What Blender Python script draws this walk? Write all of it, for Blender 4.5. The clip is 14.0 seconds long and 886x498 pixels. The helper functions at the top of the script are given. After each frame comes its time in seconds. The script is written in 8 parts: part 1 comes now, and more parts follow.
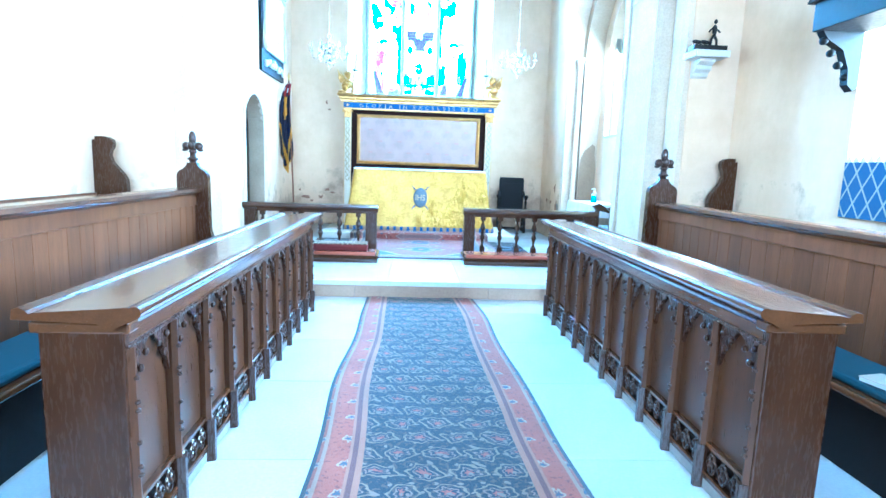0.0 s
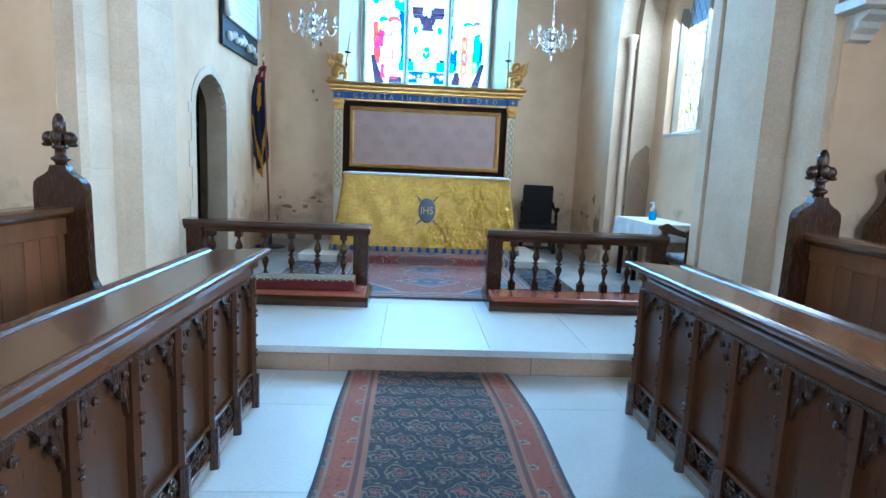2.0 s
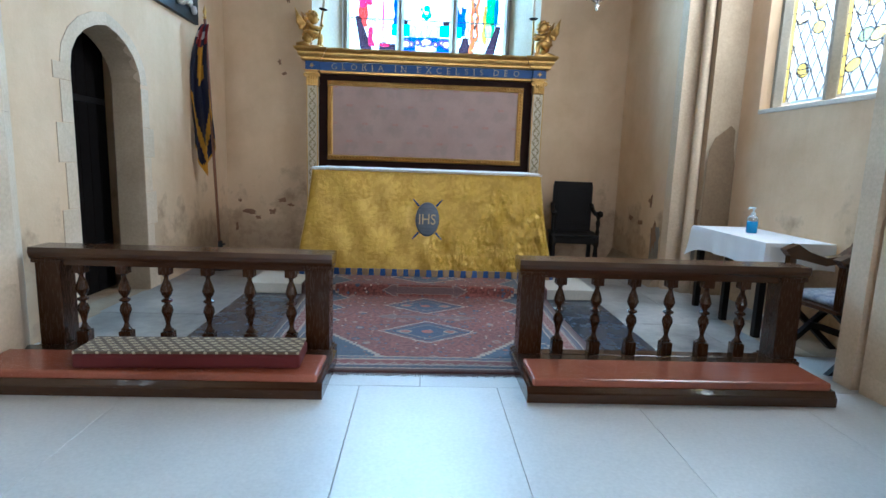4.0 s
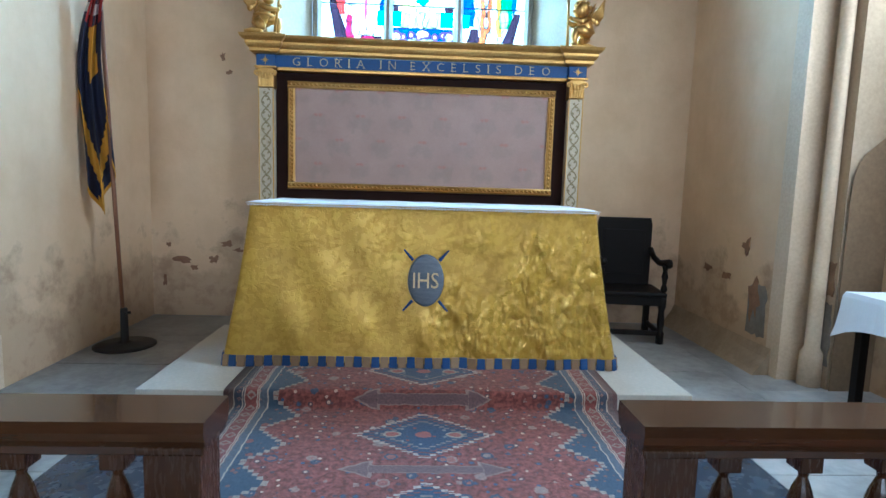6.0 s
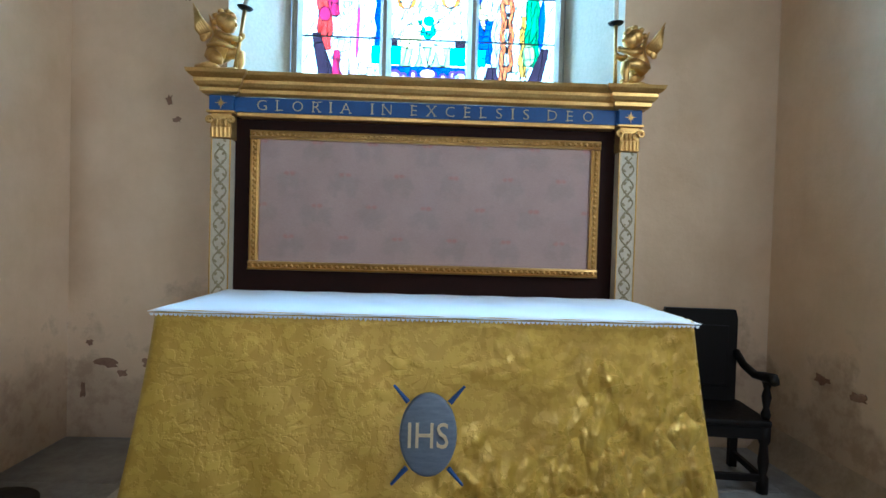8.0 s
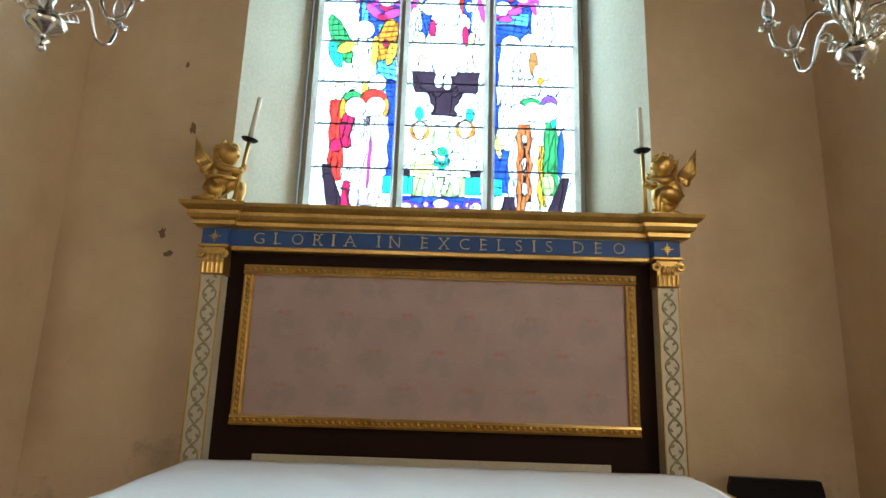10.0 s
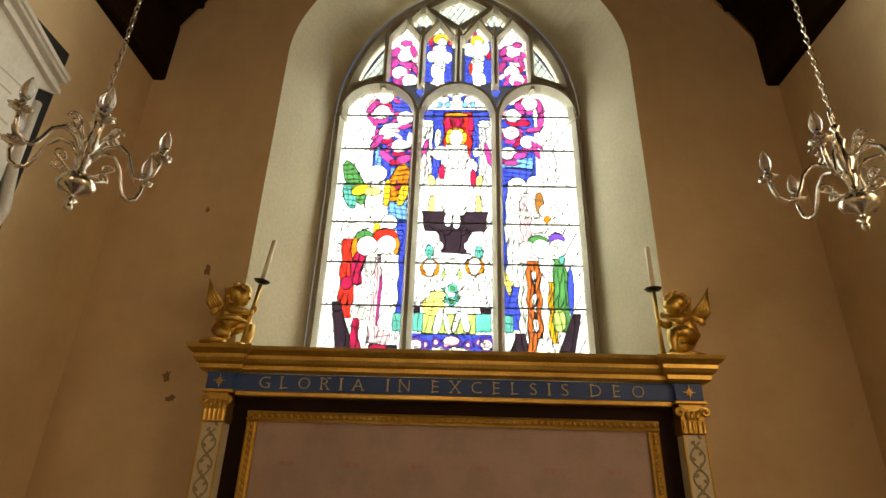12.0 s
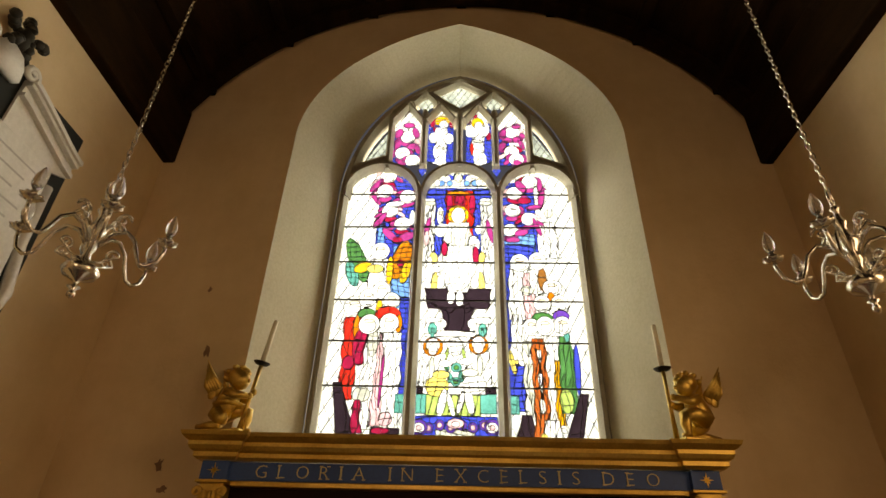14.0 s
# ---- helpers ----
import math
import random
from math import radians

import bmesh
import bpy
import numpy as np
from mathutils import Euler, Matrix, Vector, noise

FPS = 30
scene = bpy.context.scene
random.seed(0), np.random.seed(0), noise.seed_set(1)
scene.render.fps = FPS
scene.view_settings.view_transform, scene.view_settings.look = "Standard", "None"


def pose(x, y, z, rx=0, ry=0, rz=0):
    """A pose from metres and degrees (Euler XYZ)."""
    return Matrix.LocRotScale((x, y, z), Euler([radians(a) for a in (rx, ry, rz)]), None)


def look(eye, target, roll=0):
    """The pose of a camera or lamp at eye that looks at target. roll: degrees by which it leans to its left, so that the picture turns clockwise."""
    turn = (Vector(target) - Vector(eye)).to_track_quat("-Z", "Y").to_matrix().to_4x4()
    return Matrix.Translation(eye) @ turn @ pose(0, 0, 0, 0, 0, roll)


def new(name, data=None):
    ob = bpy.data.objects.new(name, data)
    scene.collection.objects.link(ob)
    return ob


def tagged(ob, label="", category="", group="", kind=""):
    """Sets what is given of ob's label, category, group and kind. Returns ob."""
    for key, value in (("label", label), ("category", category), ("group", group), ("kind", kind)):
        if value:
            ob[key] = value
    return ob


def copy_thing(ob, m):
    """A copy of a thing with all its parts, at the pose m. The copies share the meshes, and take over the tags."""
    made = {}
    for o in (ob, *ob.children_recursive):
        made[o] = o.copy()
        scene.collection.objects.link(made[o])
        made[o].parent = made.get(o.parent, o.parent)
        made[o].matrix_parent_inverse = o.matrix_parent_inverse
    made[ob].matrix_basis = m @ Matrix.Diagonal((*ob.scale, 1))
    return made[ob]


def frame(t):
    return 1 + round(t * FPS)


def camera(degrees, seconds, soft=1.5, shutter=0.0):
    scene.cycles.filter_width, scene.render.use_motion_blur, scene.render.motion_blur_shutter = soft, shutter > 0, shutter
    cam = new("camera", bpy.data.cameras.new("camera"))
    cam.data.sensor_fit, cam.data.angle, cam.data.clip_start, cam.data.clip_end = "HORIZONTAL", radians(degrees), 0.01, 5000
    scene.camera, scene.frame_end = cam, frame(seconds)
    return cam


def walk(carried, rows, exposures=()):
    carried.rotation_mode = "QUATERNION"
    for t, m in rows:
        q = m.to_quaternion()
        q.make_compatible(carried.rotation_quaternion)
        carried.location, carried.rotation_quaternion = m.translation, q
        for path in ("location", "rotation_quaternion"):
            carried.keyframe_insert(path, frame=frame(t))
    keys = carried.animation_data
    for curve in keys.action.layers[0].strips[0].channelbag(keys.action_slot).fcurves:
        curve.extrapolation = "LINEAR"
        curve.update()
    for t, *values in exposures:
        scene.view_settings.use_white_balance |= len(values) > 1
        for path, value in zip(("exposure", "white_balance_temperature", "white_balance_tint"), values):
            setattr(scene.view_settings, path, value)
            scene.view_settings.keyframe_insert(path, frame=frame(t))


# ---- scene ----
cam = camera(77.7, 14.0)
PATH = [
    (0, (0.024, -0.249, 1.442), (0.147, 1.725, 1.147), 2.0),
    (0.5, (-0.039, 0.243, 1.437), (0.098, 2.219, 1.156), 2.4),
    (1, (-0.04, 0.753, 1.396), (0.091, 2.732, 1.142), 2.5),
    (1.5, (-0.001, 1.275, 1.372), (0.114, 3.257, 1.133), 2.4),
    (2, (0.006, 1.84, 1.473), (0.119, 3.816, 1.186), 2.5),
    (4.5, (0.137, 4.477, 1.485), (0.221, 6.45, 1.168), 1.9),
    (5, (0.132, 5.005, 1.467), (0.221, 6.983, 1.184), 1.9),
    (5.5, (0.14, 5.504, 1.487), (0.23, 7.486, 1.232), 1.7),
    (6, (0.131, 5.938, 1.519), (0.228, 7.923, 1.291), 1.7),
    (6.5, (0.174, 6.337, 1.585), (0.252, 8.325, 1.377), 1.6),
    (7, (0.164, 6.694, 1.641), (0.241, 8.685, 1.465), 1.6),
    (9.5, (0.188, 7.717, 1.831), (0.195, 9.698, 2.106), 1.8),
    (10, (0.206, 7.736, 1.876), (0.19, 9.696, 2.272), 1.8),
    (10.5, (0.179, 7.732, 1.921), (0.155, 9.665, 2.436), 1.7),
    (11, (0.173, 7.74, 1.957), (0.136, 9.639, 2.582), 1.8),
    (11.5, (0.187, 7.74, 1.979), (0.135, 9.604, 2.703), 1.9),
    (12, (0.192, 7.735, 2.0), (0.133, 9.56, 2.815), 1.8),
    (12.5, (0.186, 7.729, 2.023), (0.125, 9.519, 2.913), 1.8),
    (13, (0.178, 7.731, 2.033), (0.115, 9.486, 2.99), 1.8),
    (13.5, (0.174, 7.725, 2.048), (0.111, 9.453, 3.054), 1.7),
    (14, (0.177, 7.724, 2.057), (0.11, 9.429, 3.099), 1.6),
]
walk(cam, [(t, look(eye, target, roll)) for t, eye, target, roll in PATH],
     [(0.0, 2.4, 3550, -7), (0.5, 2.45, 3600, -6), (1.0, 1.8, 3650, -5), (1.5, 1.2, 3800, -2), (2.0, 0.72, 4250, 1), (4.5, 0.36, 5050, 9), (5.5, 0.68, 4700, 5), (7.0, 0.58, 4700, 5), (9.5, -0.08, 5750, 8), (10.5, -0.26, 8300, 14), (11.5, -0.68, 12000, 22), (14.0, -1.32, 16800, 30)])

# ---- light ----
world = bpy.data.worlds.new("sky")
scene.world = world
world.use_nodes = True
_n = world.node_tree.nodes
_sky = _n.new("ShaderNodeTexSky")
_sky.sky_type = "NISHITA"
_sky.sun_disc = False
_sky.sun_elevation, _sky.sun_rotation = radians(48), radians(150)
world.node_tree.links.new(_sky.outputs[0], _n["Background"].inputs[0])
_n["Background"].inputs[1].default_value = 0.12


def window_light(name, place, target, wide, high, watts, colour=(1.0, 0.97, 0.90)):
    """Daylight that enters by a window's opening; the west one is a fill lamp without any window."""
    d = bpy.data.lights.new(name, "AREA")
    d.shape, d.size, d.size_y, d.energy, d.color = "RECTANGLE", wide, high, watts, colour
    ob = new(name, d)
    ob.matrix_world = look(place, target)
    return ob


CX_AXIS = 0.16
E_WIN, S_WIN, S_STALL, N_STALL, W_FILL = 1450, 105, 740, 110, 350
window_light("east_window_light", (CX_AXIS, 12.75, 4.95), (CX_AXIS, 5.0, 4.55), 2.9, 4.9, E_WIN, (0.60, 0.86, 1.0))
window_light("south_window_light", (3.62, 8.45, 3.2), (0.6, 8.4, 0.6), 1.35, 2.5, S_WIN)
window_light("stall_window_light_south", (4.75, 3.1, 2.7), (-2.4, 2.4, 1.0), 2.6, 2.8, S_STALL)
# added lamp for the south side, behind a north window that is never seen
window_light("stall_fill_light_north", (-4.25, 2.9, 2.7), (0.2, 3.4, 2.2), 2.4, 2.6, N_STALL)
# added fill lamp in front of the blank west wall, brightens west-facing surfaces
window_light("west_fill_light", (-0.2, -5.9, 3.4), (0.8, 9.0, 1.8), 2.6, 3.4, W_FILL)

# ---- materials ----


def tree(name):
    m = bpy.data.materials.new(name)
    m.use_nodes = True
    return m, m.node_tree.nodes, m.node_tree.links


def node(n, kind, **kw):
    x = n.new(kind)
    for k, v in kw.items():
        x.inputs[k].default_value = v
    return x


def tex_noise(n, l, vec, scale, detail=4.0, rough=0.55):
    t = n.new("ShaderNodeTexNoise")
    t.inputs["Scale"].default_value, t.inputs["Detail"].default_value, t.inputs["Roughness"].default_value = scale, detail, rough
    l.new(vec, t.inputs["Vector"])
    return t.outputs["Fac"]


def ramp(n, l, fac, lo, hi, a, b):
    r = n.new("ShaderNodeValToRGB")
    r.color_ramp.elements[0].position, r.color_ramp.elements[1].position = lo, hi
    r.color_ramp.elements[0].color, r.color_ramp.elements[1].color = (*a, 1), (*b, 1)
    l.new(fac, r.inputs[0])
    return r.outputs[0]


def blend(n, l, fac, a, b, mode="MIX"):
    m = n.new("ShaderNodeMix")
    m.data_type, m.blend_type = "RGBA", mode
    for sock, v in ((m.inputs[0], fac), (m.inputs[6], a), (m.inputs[7], b)):
        if isinstance(v, (int, float)):
            sock.default_value = v
        elif isinstance(v, tuple):
            sock.default_value = (*v, 1)
        else:
            l.new(v, sock)
    return m.outputs[2]


def calc(n, l, op, a, b=0.0, c=0.0):
    m = n.new("ShaderNodeMath")
    m.operation = op
    for i, v in enumerate((a, b, c)):
        if isinstance(v, (int, float)):
            m.inputs[i].default_value = v
        else:
            l.new(v, m.inputs[i])
    return m.outputs[0]


def vec_scaled(n, l, vec, s):
    m = n.new("ShaderNodeMapping")
    m.inputs["Scale"].default_value = s
    l.new(vec, m.inputs["Vector"])
    return m.outputs[0]


def bumped(n, l, bsdf, height, strength, dist):
    b = n.new("ShaderNodeBump")
    b.inputs["Strength"].default_value, b.inputs["Distance"].default_value = strength, dist
    l.new(height, b.inputs["Height"])
    l.new(b.outputs[0], bsdf.inputs["Normal"])


def surface(name, base, dark, rough=0.6, metal=0.0, big=1.2, fine=30.0, bump=0.3, dist=0.003, stretch=(1, 1, 1), vary=0.0, coat=0.0, spec=0.5):
    """A material with broad blotches and fine grain, at real size."""
    m, n, l = tree(name)
    b = n["Principled BSDF"]
    co = vec_scaled(n, l, n.new("ShaderNodeTexCoord").outputs["Object"], stretch)
    blot = tex_noise(n, l, co, big, 5)
    grain = tex_noise(n, l, co, fine, 6, 0.65)
    c = ramp(n, l, blot, 0.3, 0.7, dark, base)
    c = blend(n, l, 0.35, c, ramp(n, l, grain, 0.3, 0.7, tuple(x * 0.7 for x in dark), base))
    if vary:
        info = n.new("ShaderNodeObjectInfo")
        c = blend(n, l, 1.0, c, ramp(n, l, info.outputs["Random"], 0, 1, (1 - vary,) * 3, (1.0,) * 3), "MULTIPLY")
    l.new(c, b.inputs["Base Color"])
    b.inputs["Metallic"].default_value = metal
    b.inputs["Coat Weight"].default_value = coat
    b.inputs["Specular IOR Level"].default_value = spec
    l.new(calc(n, l, "MULTIPLY_ADD", grain, 0.3, rough - 0.15), b.inputs["Roughness"])
    bumped(n, l, b, grain, bump, dist)
    return m


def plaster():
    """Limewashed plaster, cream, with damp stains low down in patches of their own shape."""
    m, n, l = tree("limewash plaster")
    b = n["Principled BSDF"]
    co = n.new("ShaderNodeTexCoord").outputs["Object"]
    big, mid, fine = tex_noise(n, l, co, 0.55, 5), tex_noise(n, l, co, 2.6, 6, 0.62), tex_noise(n, l, co, 38, 6, 0.7)
    c = ramp(n, l, big, 0.3, 0.7, (0.64, 0.445, 0.255), (0.72, 0.525, 0.325))
    c = blend(n, l, 0.45, c, ramp(n, l, mid, 0.34, 0.68, (0.53, 0.355, 0.20), (0.75, 0.575, 0.385)))
    streak = tex_noise(n, l, vec_scaled(n, l, co, (1.6, 1.6, 0.3)), 1.8, 5, 0.6)
    c = blend(n, l, 0.22, c, ramp(n, l, streak, 0.3, 0.7, (0.54, 0.40, 0.26), (0.73, 0.58, 0.42)))
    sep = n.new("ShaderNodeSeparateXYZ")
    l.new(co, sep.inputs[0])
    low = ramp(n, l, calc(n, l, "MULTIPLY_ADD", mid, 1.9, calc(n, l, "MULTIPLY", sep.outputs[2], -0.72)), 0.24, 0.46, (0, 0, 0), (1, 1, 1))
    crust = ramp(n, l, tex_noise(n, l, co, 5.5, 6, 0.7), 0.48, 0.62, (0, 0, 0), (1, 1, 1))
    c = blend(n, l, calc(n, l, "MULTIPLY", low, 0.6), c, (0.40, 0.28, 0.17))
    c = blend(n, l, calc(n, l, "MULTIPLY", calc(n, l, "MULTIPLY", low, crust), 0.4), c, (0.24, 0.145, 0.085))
    l.new(c, b.inputs["Base Color"])
    b.inputs["Roughness"].default_value = 0.9
    bumped(n, l, b, calc(n, l, "MULTIPLY_ADD", mid, 1.6, calc(n, l, "MULTIPLY", fine, 0.35)), 0.45, 0.012)
    return m


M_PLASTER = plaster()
M_STONE = surface("dressed limestone", (0.72, 0.58, 0.41), (0.55, 0.42, 0.28), 0.88, big=2.6, fine=45, bump=0.15, dist=0.004, vary=0.07)
M_TRACERY = surface("window stone", (0.34, 0.31, 0.25), (0.23, 0.21, 0.17), 0.88, big=3, fine=45, bump=0.4, dist=0.004)
M_SLAB = surface("pale stone slab", (0.68, 0.68, 0.65), (0.55, 0.555, 0.54), 0.36, big=1.4, fine=55, bump=0.12, dist=0.002, vary=0.1)
M_OLDSLAB = surface("worn grey paving", (0.52, 0.505, 0.47), (0.10, 0.096, 0.09), 0.36, big=1.5, fine=14, bump=0.25, dist=0.003, vary=0.2)
M_LEDGER = surface("black ledger slab", (0.050, 0.066, 0.092), (0.022, 0.030, 0.042), 0.26, big=1.4, fine=9, bump=0.04, dist=0.002)
# limestone darkened for reveals: weaker light, and some brown stain, in the colour
M_STONE_SHADED = surface("stained and shade-toned limestone", (0.52, 0.41, 0.28), (0.37, 0.28, 0.18), 0.88, big=2.2, fine=45, bump=0.15, dist=0.004)
M_DAMP = surface("damp stained limestone", (0.30, 0.21, 0.12), (0.17, 0.11, 0.06), 0.85, big=1.5, fine=40, bump=0.15, dist=0.004)
M_JOINT = surface("joint mortar", (0.30, 0.29, 0.27), (0.2, 0.19, 0.18), 0.95)
M_STEP = surface("step riser stone", (0.44, 0.31, 0.21), (0.30, 0.20, 0.13), 0.8, big=2.2, fine=40, vary=0.1)
M_MARBLE_STEP = surface("pale dais stone", (0.64, 0.61, 0.54), (0.50, 0.47, 0.40), 0.55, big=1.4, fine=50, bump=0.1, dist=0.002)
M_OAK = surface("dark oak", (0.058, 0.022, 0.008), (0.036, 0.0135, 0.005), 0.26, big=2.0, fine=24, bump=0.05, dist=0.0015, stretch=(5, 5, 0.7), vary=0.3, coat=0.10, spec=0.3)
M_OAK_H = surface("dark oak along", (0.11, 0.043, 0.013), (0.055, 0.021, 0.007), 0.22, big=2.0, fine=24, bump=0.06, dist=0.0015, stretch=(5, 0.6, 5), vary=0.12, coat=0.14, spec=0.4)
M_OAK_X = surface("dark oak rail", (0.062, 0.024, 0.009), (0.036, 0.014, 0.005), 0.22, big=2.0, fine=24, bump=0.06, dist=0.0015, stretch=(0.6, 5, 5), vary=0.1, coat=0.3, spec=0.4)
M_OAK_MID = surface("desk panel oak", (0.086, 0.035, 0.013), (0.042, 0.017, 0.006), 0.32, big=2.0, fine=24, bump=0.05, dist=0.001, stretch=(5, 5, 0.7), vary=0.2, coat=0.08, spec=0.3)
M_OAK_PANEL = surface("oak boarding", (0.19, 0.080, 0.030), (0.10, 0.040, 0.015), 0.34, big=2.2, fine=26, bump=0.2, dist=0.0015, stretch=(6, 6, 0.6), vary=0.25, coat=0.05, spec=0.3)
# for black oak pieces, and for oak parts darkened to stand for shade
M_BLACKOAK_SHADE = surface("black oak", (0.010, 0.007, 0.006), (0.005, 0.004, 0.003), 0.5, big=2.0, fine=30, bump=0.25, dist=0.0015, spec=0.15)
M_ROOF = surface("roof timber", (0.030, 0.013, 0.005), (0.006, 0.003, 0.0015), 0.85, big=1.6, fine=18, bump=0.4, dist=0.004, stretch=(4, 1, 4), spec=0.05)
# near black: the dimness inside the doorway is put into the boards' colour
M_DOOR_SHADE = surface("shade-black door boards", (0.008, 0.006, 0.005), (0.004, 0.003, 0.003), 0.9, spec=0.15)
M_GOLD = surface("gilded wood", (0.78, 0.50, 0.16), (0.50, 0.29, 0.075), 0.36, metal=0.85, big=6, fine=60, bump=0.2, dist=0.0015)
M_CREAM = surface("cream painted wood", (0.70, 0.62, 0.46), (0.58, 0.50, 0.36), 0.6, big=5, fine=50)
M_BLUE = surface("blue painted frieze", (0.020, 0.085, 0.27), (0.012, 0.055, 0.19), 0.55, big=4, fine=60, bump=0.1)
M_DARKPANEL = surface("dark brown panel", (0.026, 0.008, 0.005), (0.014, 0.005, 0.003), 0.6, big=2, fine=40, bump=0.1, spec=0.12)
M_IRON = surface("black iron", (0.02, 0.02, 0.021), (0.010, 0.010, 0.011), 0.5, metal=0.3)
M_LEAD = surface("window lead", (0.03, 0.03, 0.032), (0.018, 0.018, 0.02), 0.6, metal=0.2)
M_MARBLE = surface("white monument marble", (0.72, 0.70, 0.66), (0.58, 0.56, 0.52), 0.5, big=3, fine=40, bump=0.1)
M_BLACKMARBLE = surface("black marble", (0.012, 0.016, 0.015), (0.007, 0.009, 0.009), 0.45, big=3, fine=40, bump=0.05, spec=0.15)
M_CUSHION_RED = surface("oxblood leather", (0.34, 0.100, 0.052), (0.24, 0.062, 0.032), 0.24, big=4, fine=160, bump=0.08, dist=0.001, coat=0.2)
M_LINEN = surface("white linen", (0.82, 0.82, 0.82), (0.74, 0.74, 0.75), 0.85, big=3, fine=220, bump=0.2, dist=0.0008)
M_WAX = surface("ivory wax", (0.78, 0.72, 0.55), (0.72, 0.65, 0.48), 0.5)

# ---- mesh helpers ----


def part(name, bm, material, parent=None, label="", smooth=False):
    """Links a bmesh as one mesh object, under a thing if given."""
    me = bpy.data.meshes.new(name)
    bmesh.ops.recalc_face_normals(bm, faces=bm.faces)
    bm.to_mesh(me)
    bm.free()
    if material is not None:
        me.materials.append(material)
    if smooth:
        for p in me.polygons:
            p.use_smooth = True
    ob = new(name, me)
    if parent is not None:
        ob.parent = parent
    if label:
        ob["label"] = label
    return ob


def thing(name, place=(0, 0, 0), label="", category="", group="", kind="", rz=0):
    ob = new(name)
    ob.matrix_world = pose(*place, 0, 0, rz)
    return tagged(ob, label, category, group, kind)


def box(bm, x0, x1, y0, y1, z0, z1, bevel=0.0):
    """A box, its edges eased."""
    r = bmesh.ops.create_cube(bm, size=1)
    for v in r["verts"]:
        v.co = Vector(((x0 + x1) / 2 + v.co.x * (x1 - x0), (y0 + y1) / 2 + v.co.y * (y1 - y0), (z0 + z1) / 2 + v.co.z * (z1 - z0)))
    if bevel:
        ed = list({e for v in r["verts"] for e in v.link_edges})
        bmesh.ops.bevel(bm, geom=ed, offset=bevel, segments=2, affect="EDGES", profile=0.5)
    return bm


def solid(*args):
    return box(bmesh.new(), *args)


def prism(bm, pts, axis, a, b):
    """A polygon pulled along an axis: pts are the two other coordinates in order (xy, xz or yz)."""
    def at(p, d):
        return {"x": (d, p[0], p[1]), "y": (p[0], d, p[1]), "z": (p[0], p[1], d)}[axis]
    lo, hi = [bm.verts.new(at(p, a)) for p in pts], [bm.verts.new(at(p, b)) for p in pts]
    k = len(pts)
    bm.faces.new(lo[::-1])
    bm.faces.new(hi)
    for i in range(k):
        bm.faces.new((lo[i], lo[(i + 1) % k], hi[(i + 1) % k], hi[i]))
    return bm


def lathe(bm, prof, seg=16, at=(0, 0, 0), m=None):
    """A turned piece from (radius, height) pairs."""
    rings = []
    for r, z in prof:
        ring = []
        for i in range(seg):
            a = 2 * math.pi * i / seg
            p = Vector((r * math.cos(a), r * math.sin(a), z))
            if m is not None:
                p = m @ p
            ring.append(bm.verts.new(p + Vector(at)))
        rings.append(ring)
    for a, b in zip(rings, rings[1:]):
        for i in range(seg):
            bm.faces.new((a[i], a[(i + 1) % seg], b[(i + 1) % seg], b[i]))
    bm.faces.new(rings[0][::-1])
    bm.faces.new(rings[-1])
    return bm


def tube(bm, path, r, seg=8):
    """A round bar along a path; r is one radius or one for each point."""
    path = [Vector(p) for p in path]
    rs = r if isinstance(r, (list, tuple)) else [r] * len(path)
    rings = []
    side = None
    for i, p in enumerate(path):
        d = (path[min(i + 1, len(path) - 1)] - path[max(i - 1, 0)]).normalized()
        if side is None:
            side = d.orthogonal().normalized()
        side = (side - d * side.dot(d)).normalized()
        up = d.cross(side)
        rings.append([bm.verts.new(p + rs[i] * (math.cos(2 * math.pi * k / seg) * side + math.sin(2 * math.pi * k / seg) * up)) for k in range(seg)])
    for a, b in zip(rings, rings[1:]):
        for k in range(seg):
            bm.faces.new((a[k], a[(k + 1) % seg], b[(k + 1) % seg], b[k]))
    bm.faces.new(rings[0][::-1])
    bm.faces.new(rings[-1])
    return bm


def blob(bm, c, r, seg=12, m=None):
    """A rounded lump with three radii."""
    out = bmesh.ops.create_uvsphere(bm, u_segments=seg, v_segments=max(6, seg // 2 + 2), radius=1)
    for v in out["verts"]:
        p = Vector((v.co.x * r[0], v.co.y * r[1], v.co.z * r[2]))
        v.co = (m @ p if m is not None else p) + Vector(c)
    return bm


def structure(name, bm, material, label, category, smooth=False):
    return tagged(part(name, bm, material, smooth=smooth), label, category, kind="structure")


# ---- the place: plan ----
CX = 0.16
EAST, NORTH, SOUTH, WEST = 11.35, -2.42, 2.78, -6.0
N_STALLWALL, S_STALLWALL = -3.31, 3.555
FLOOR, DAIS, TOP = 0.185, 0.285, 5.13
STEP_Y = 5.68
ARC_Z, ARC_R = 4.475, 2.76


def arch_outline(cx, half, sill, spring, apex, n=14, sharp=0.75):
    """Left half of a four-centred opening, from the sill up to the apex, as (x, z)."""
    pts = [(cx - half, sill), (cx - half, (sill + spring) / 2), (cx - half, spring)]
    for i in range(1, n + 1):
        a = i / n * math.pi / 2
        u, w = math.cos(a), math.sin(a)
        pts.append((cx - half * (u ** 1.0), spring + (apex - spring) * (w * sharp + (1 - sharp) * i / n) / 1.0))
    pts[-1] = (cx, apex)
    return pts


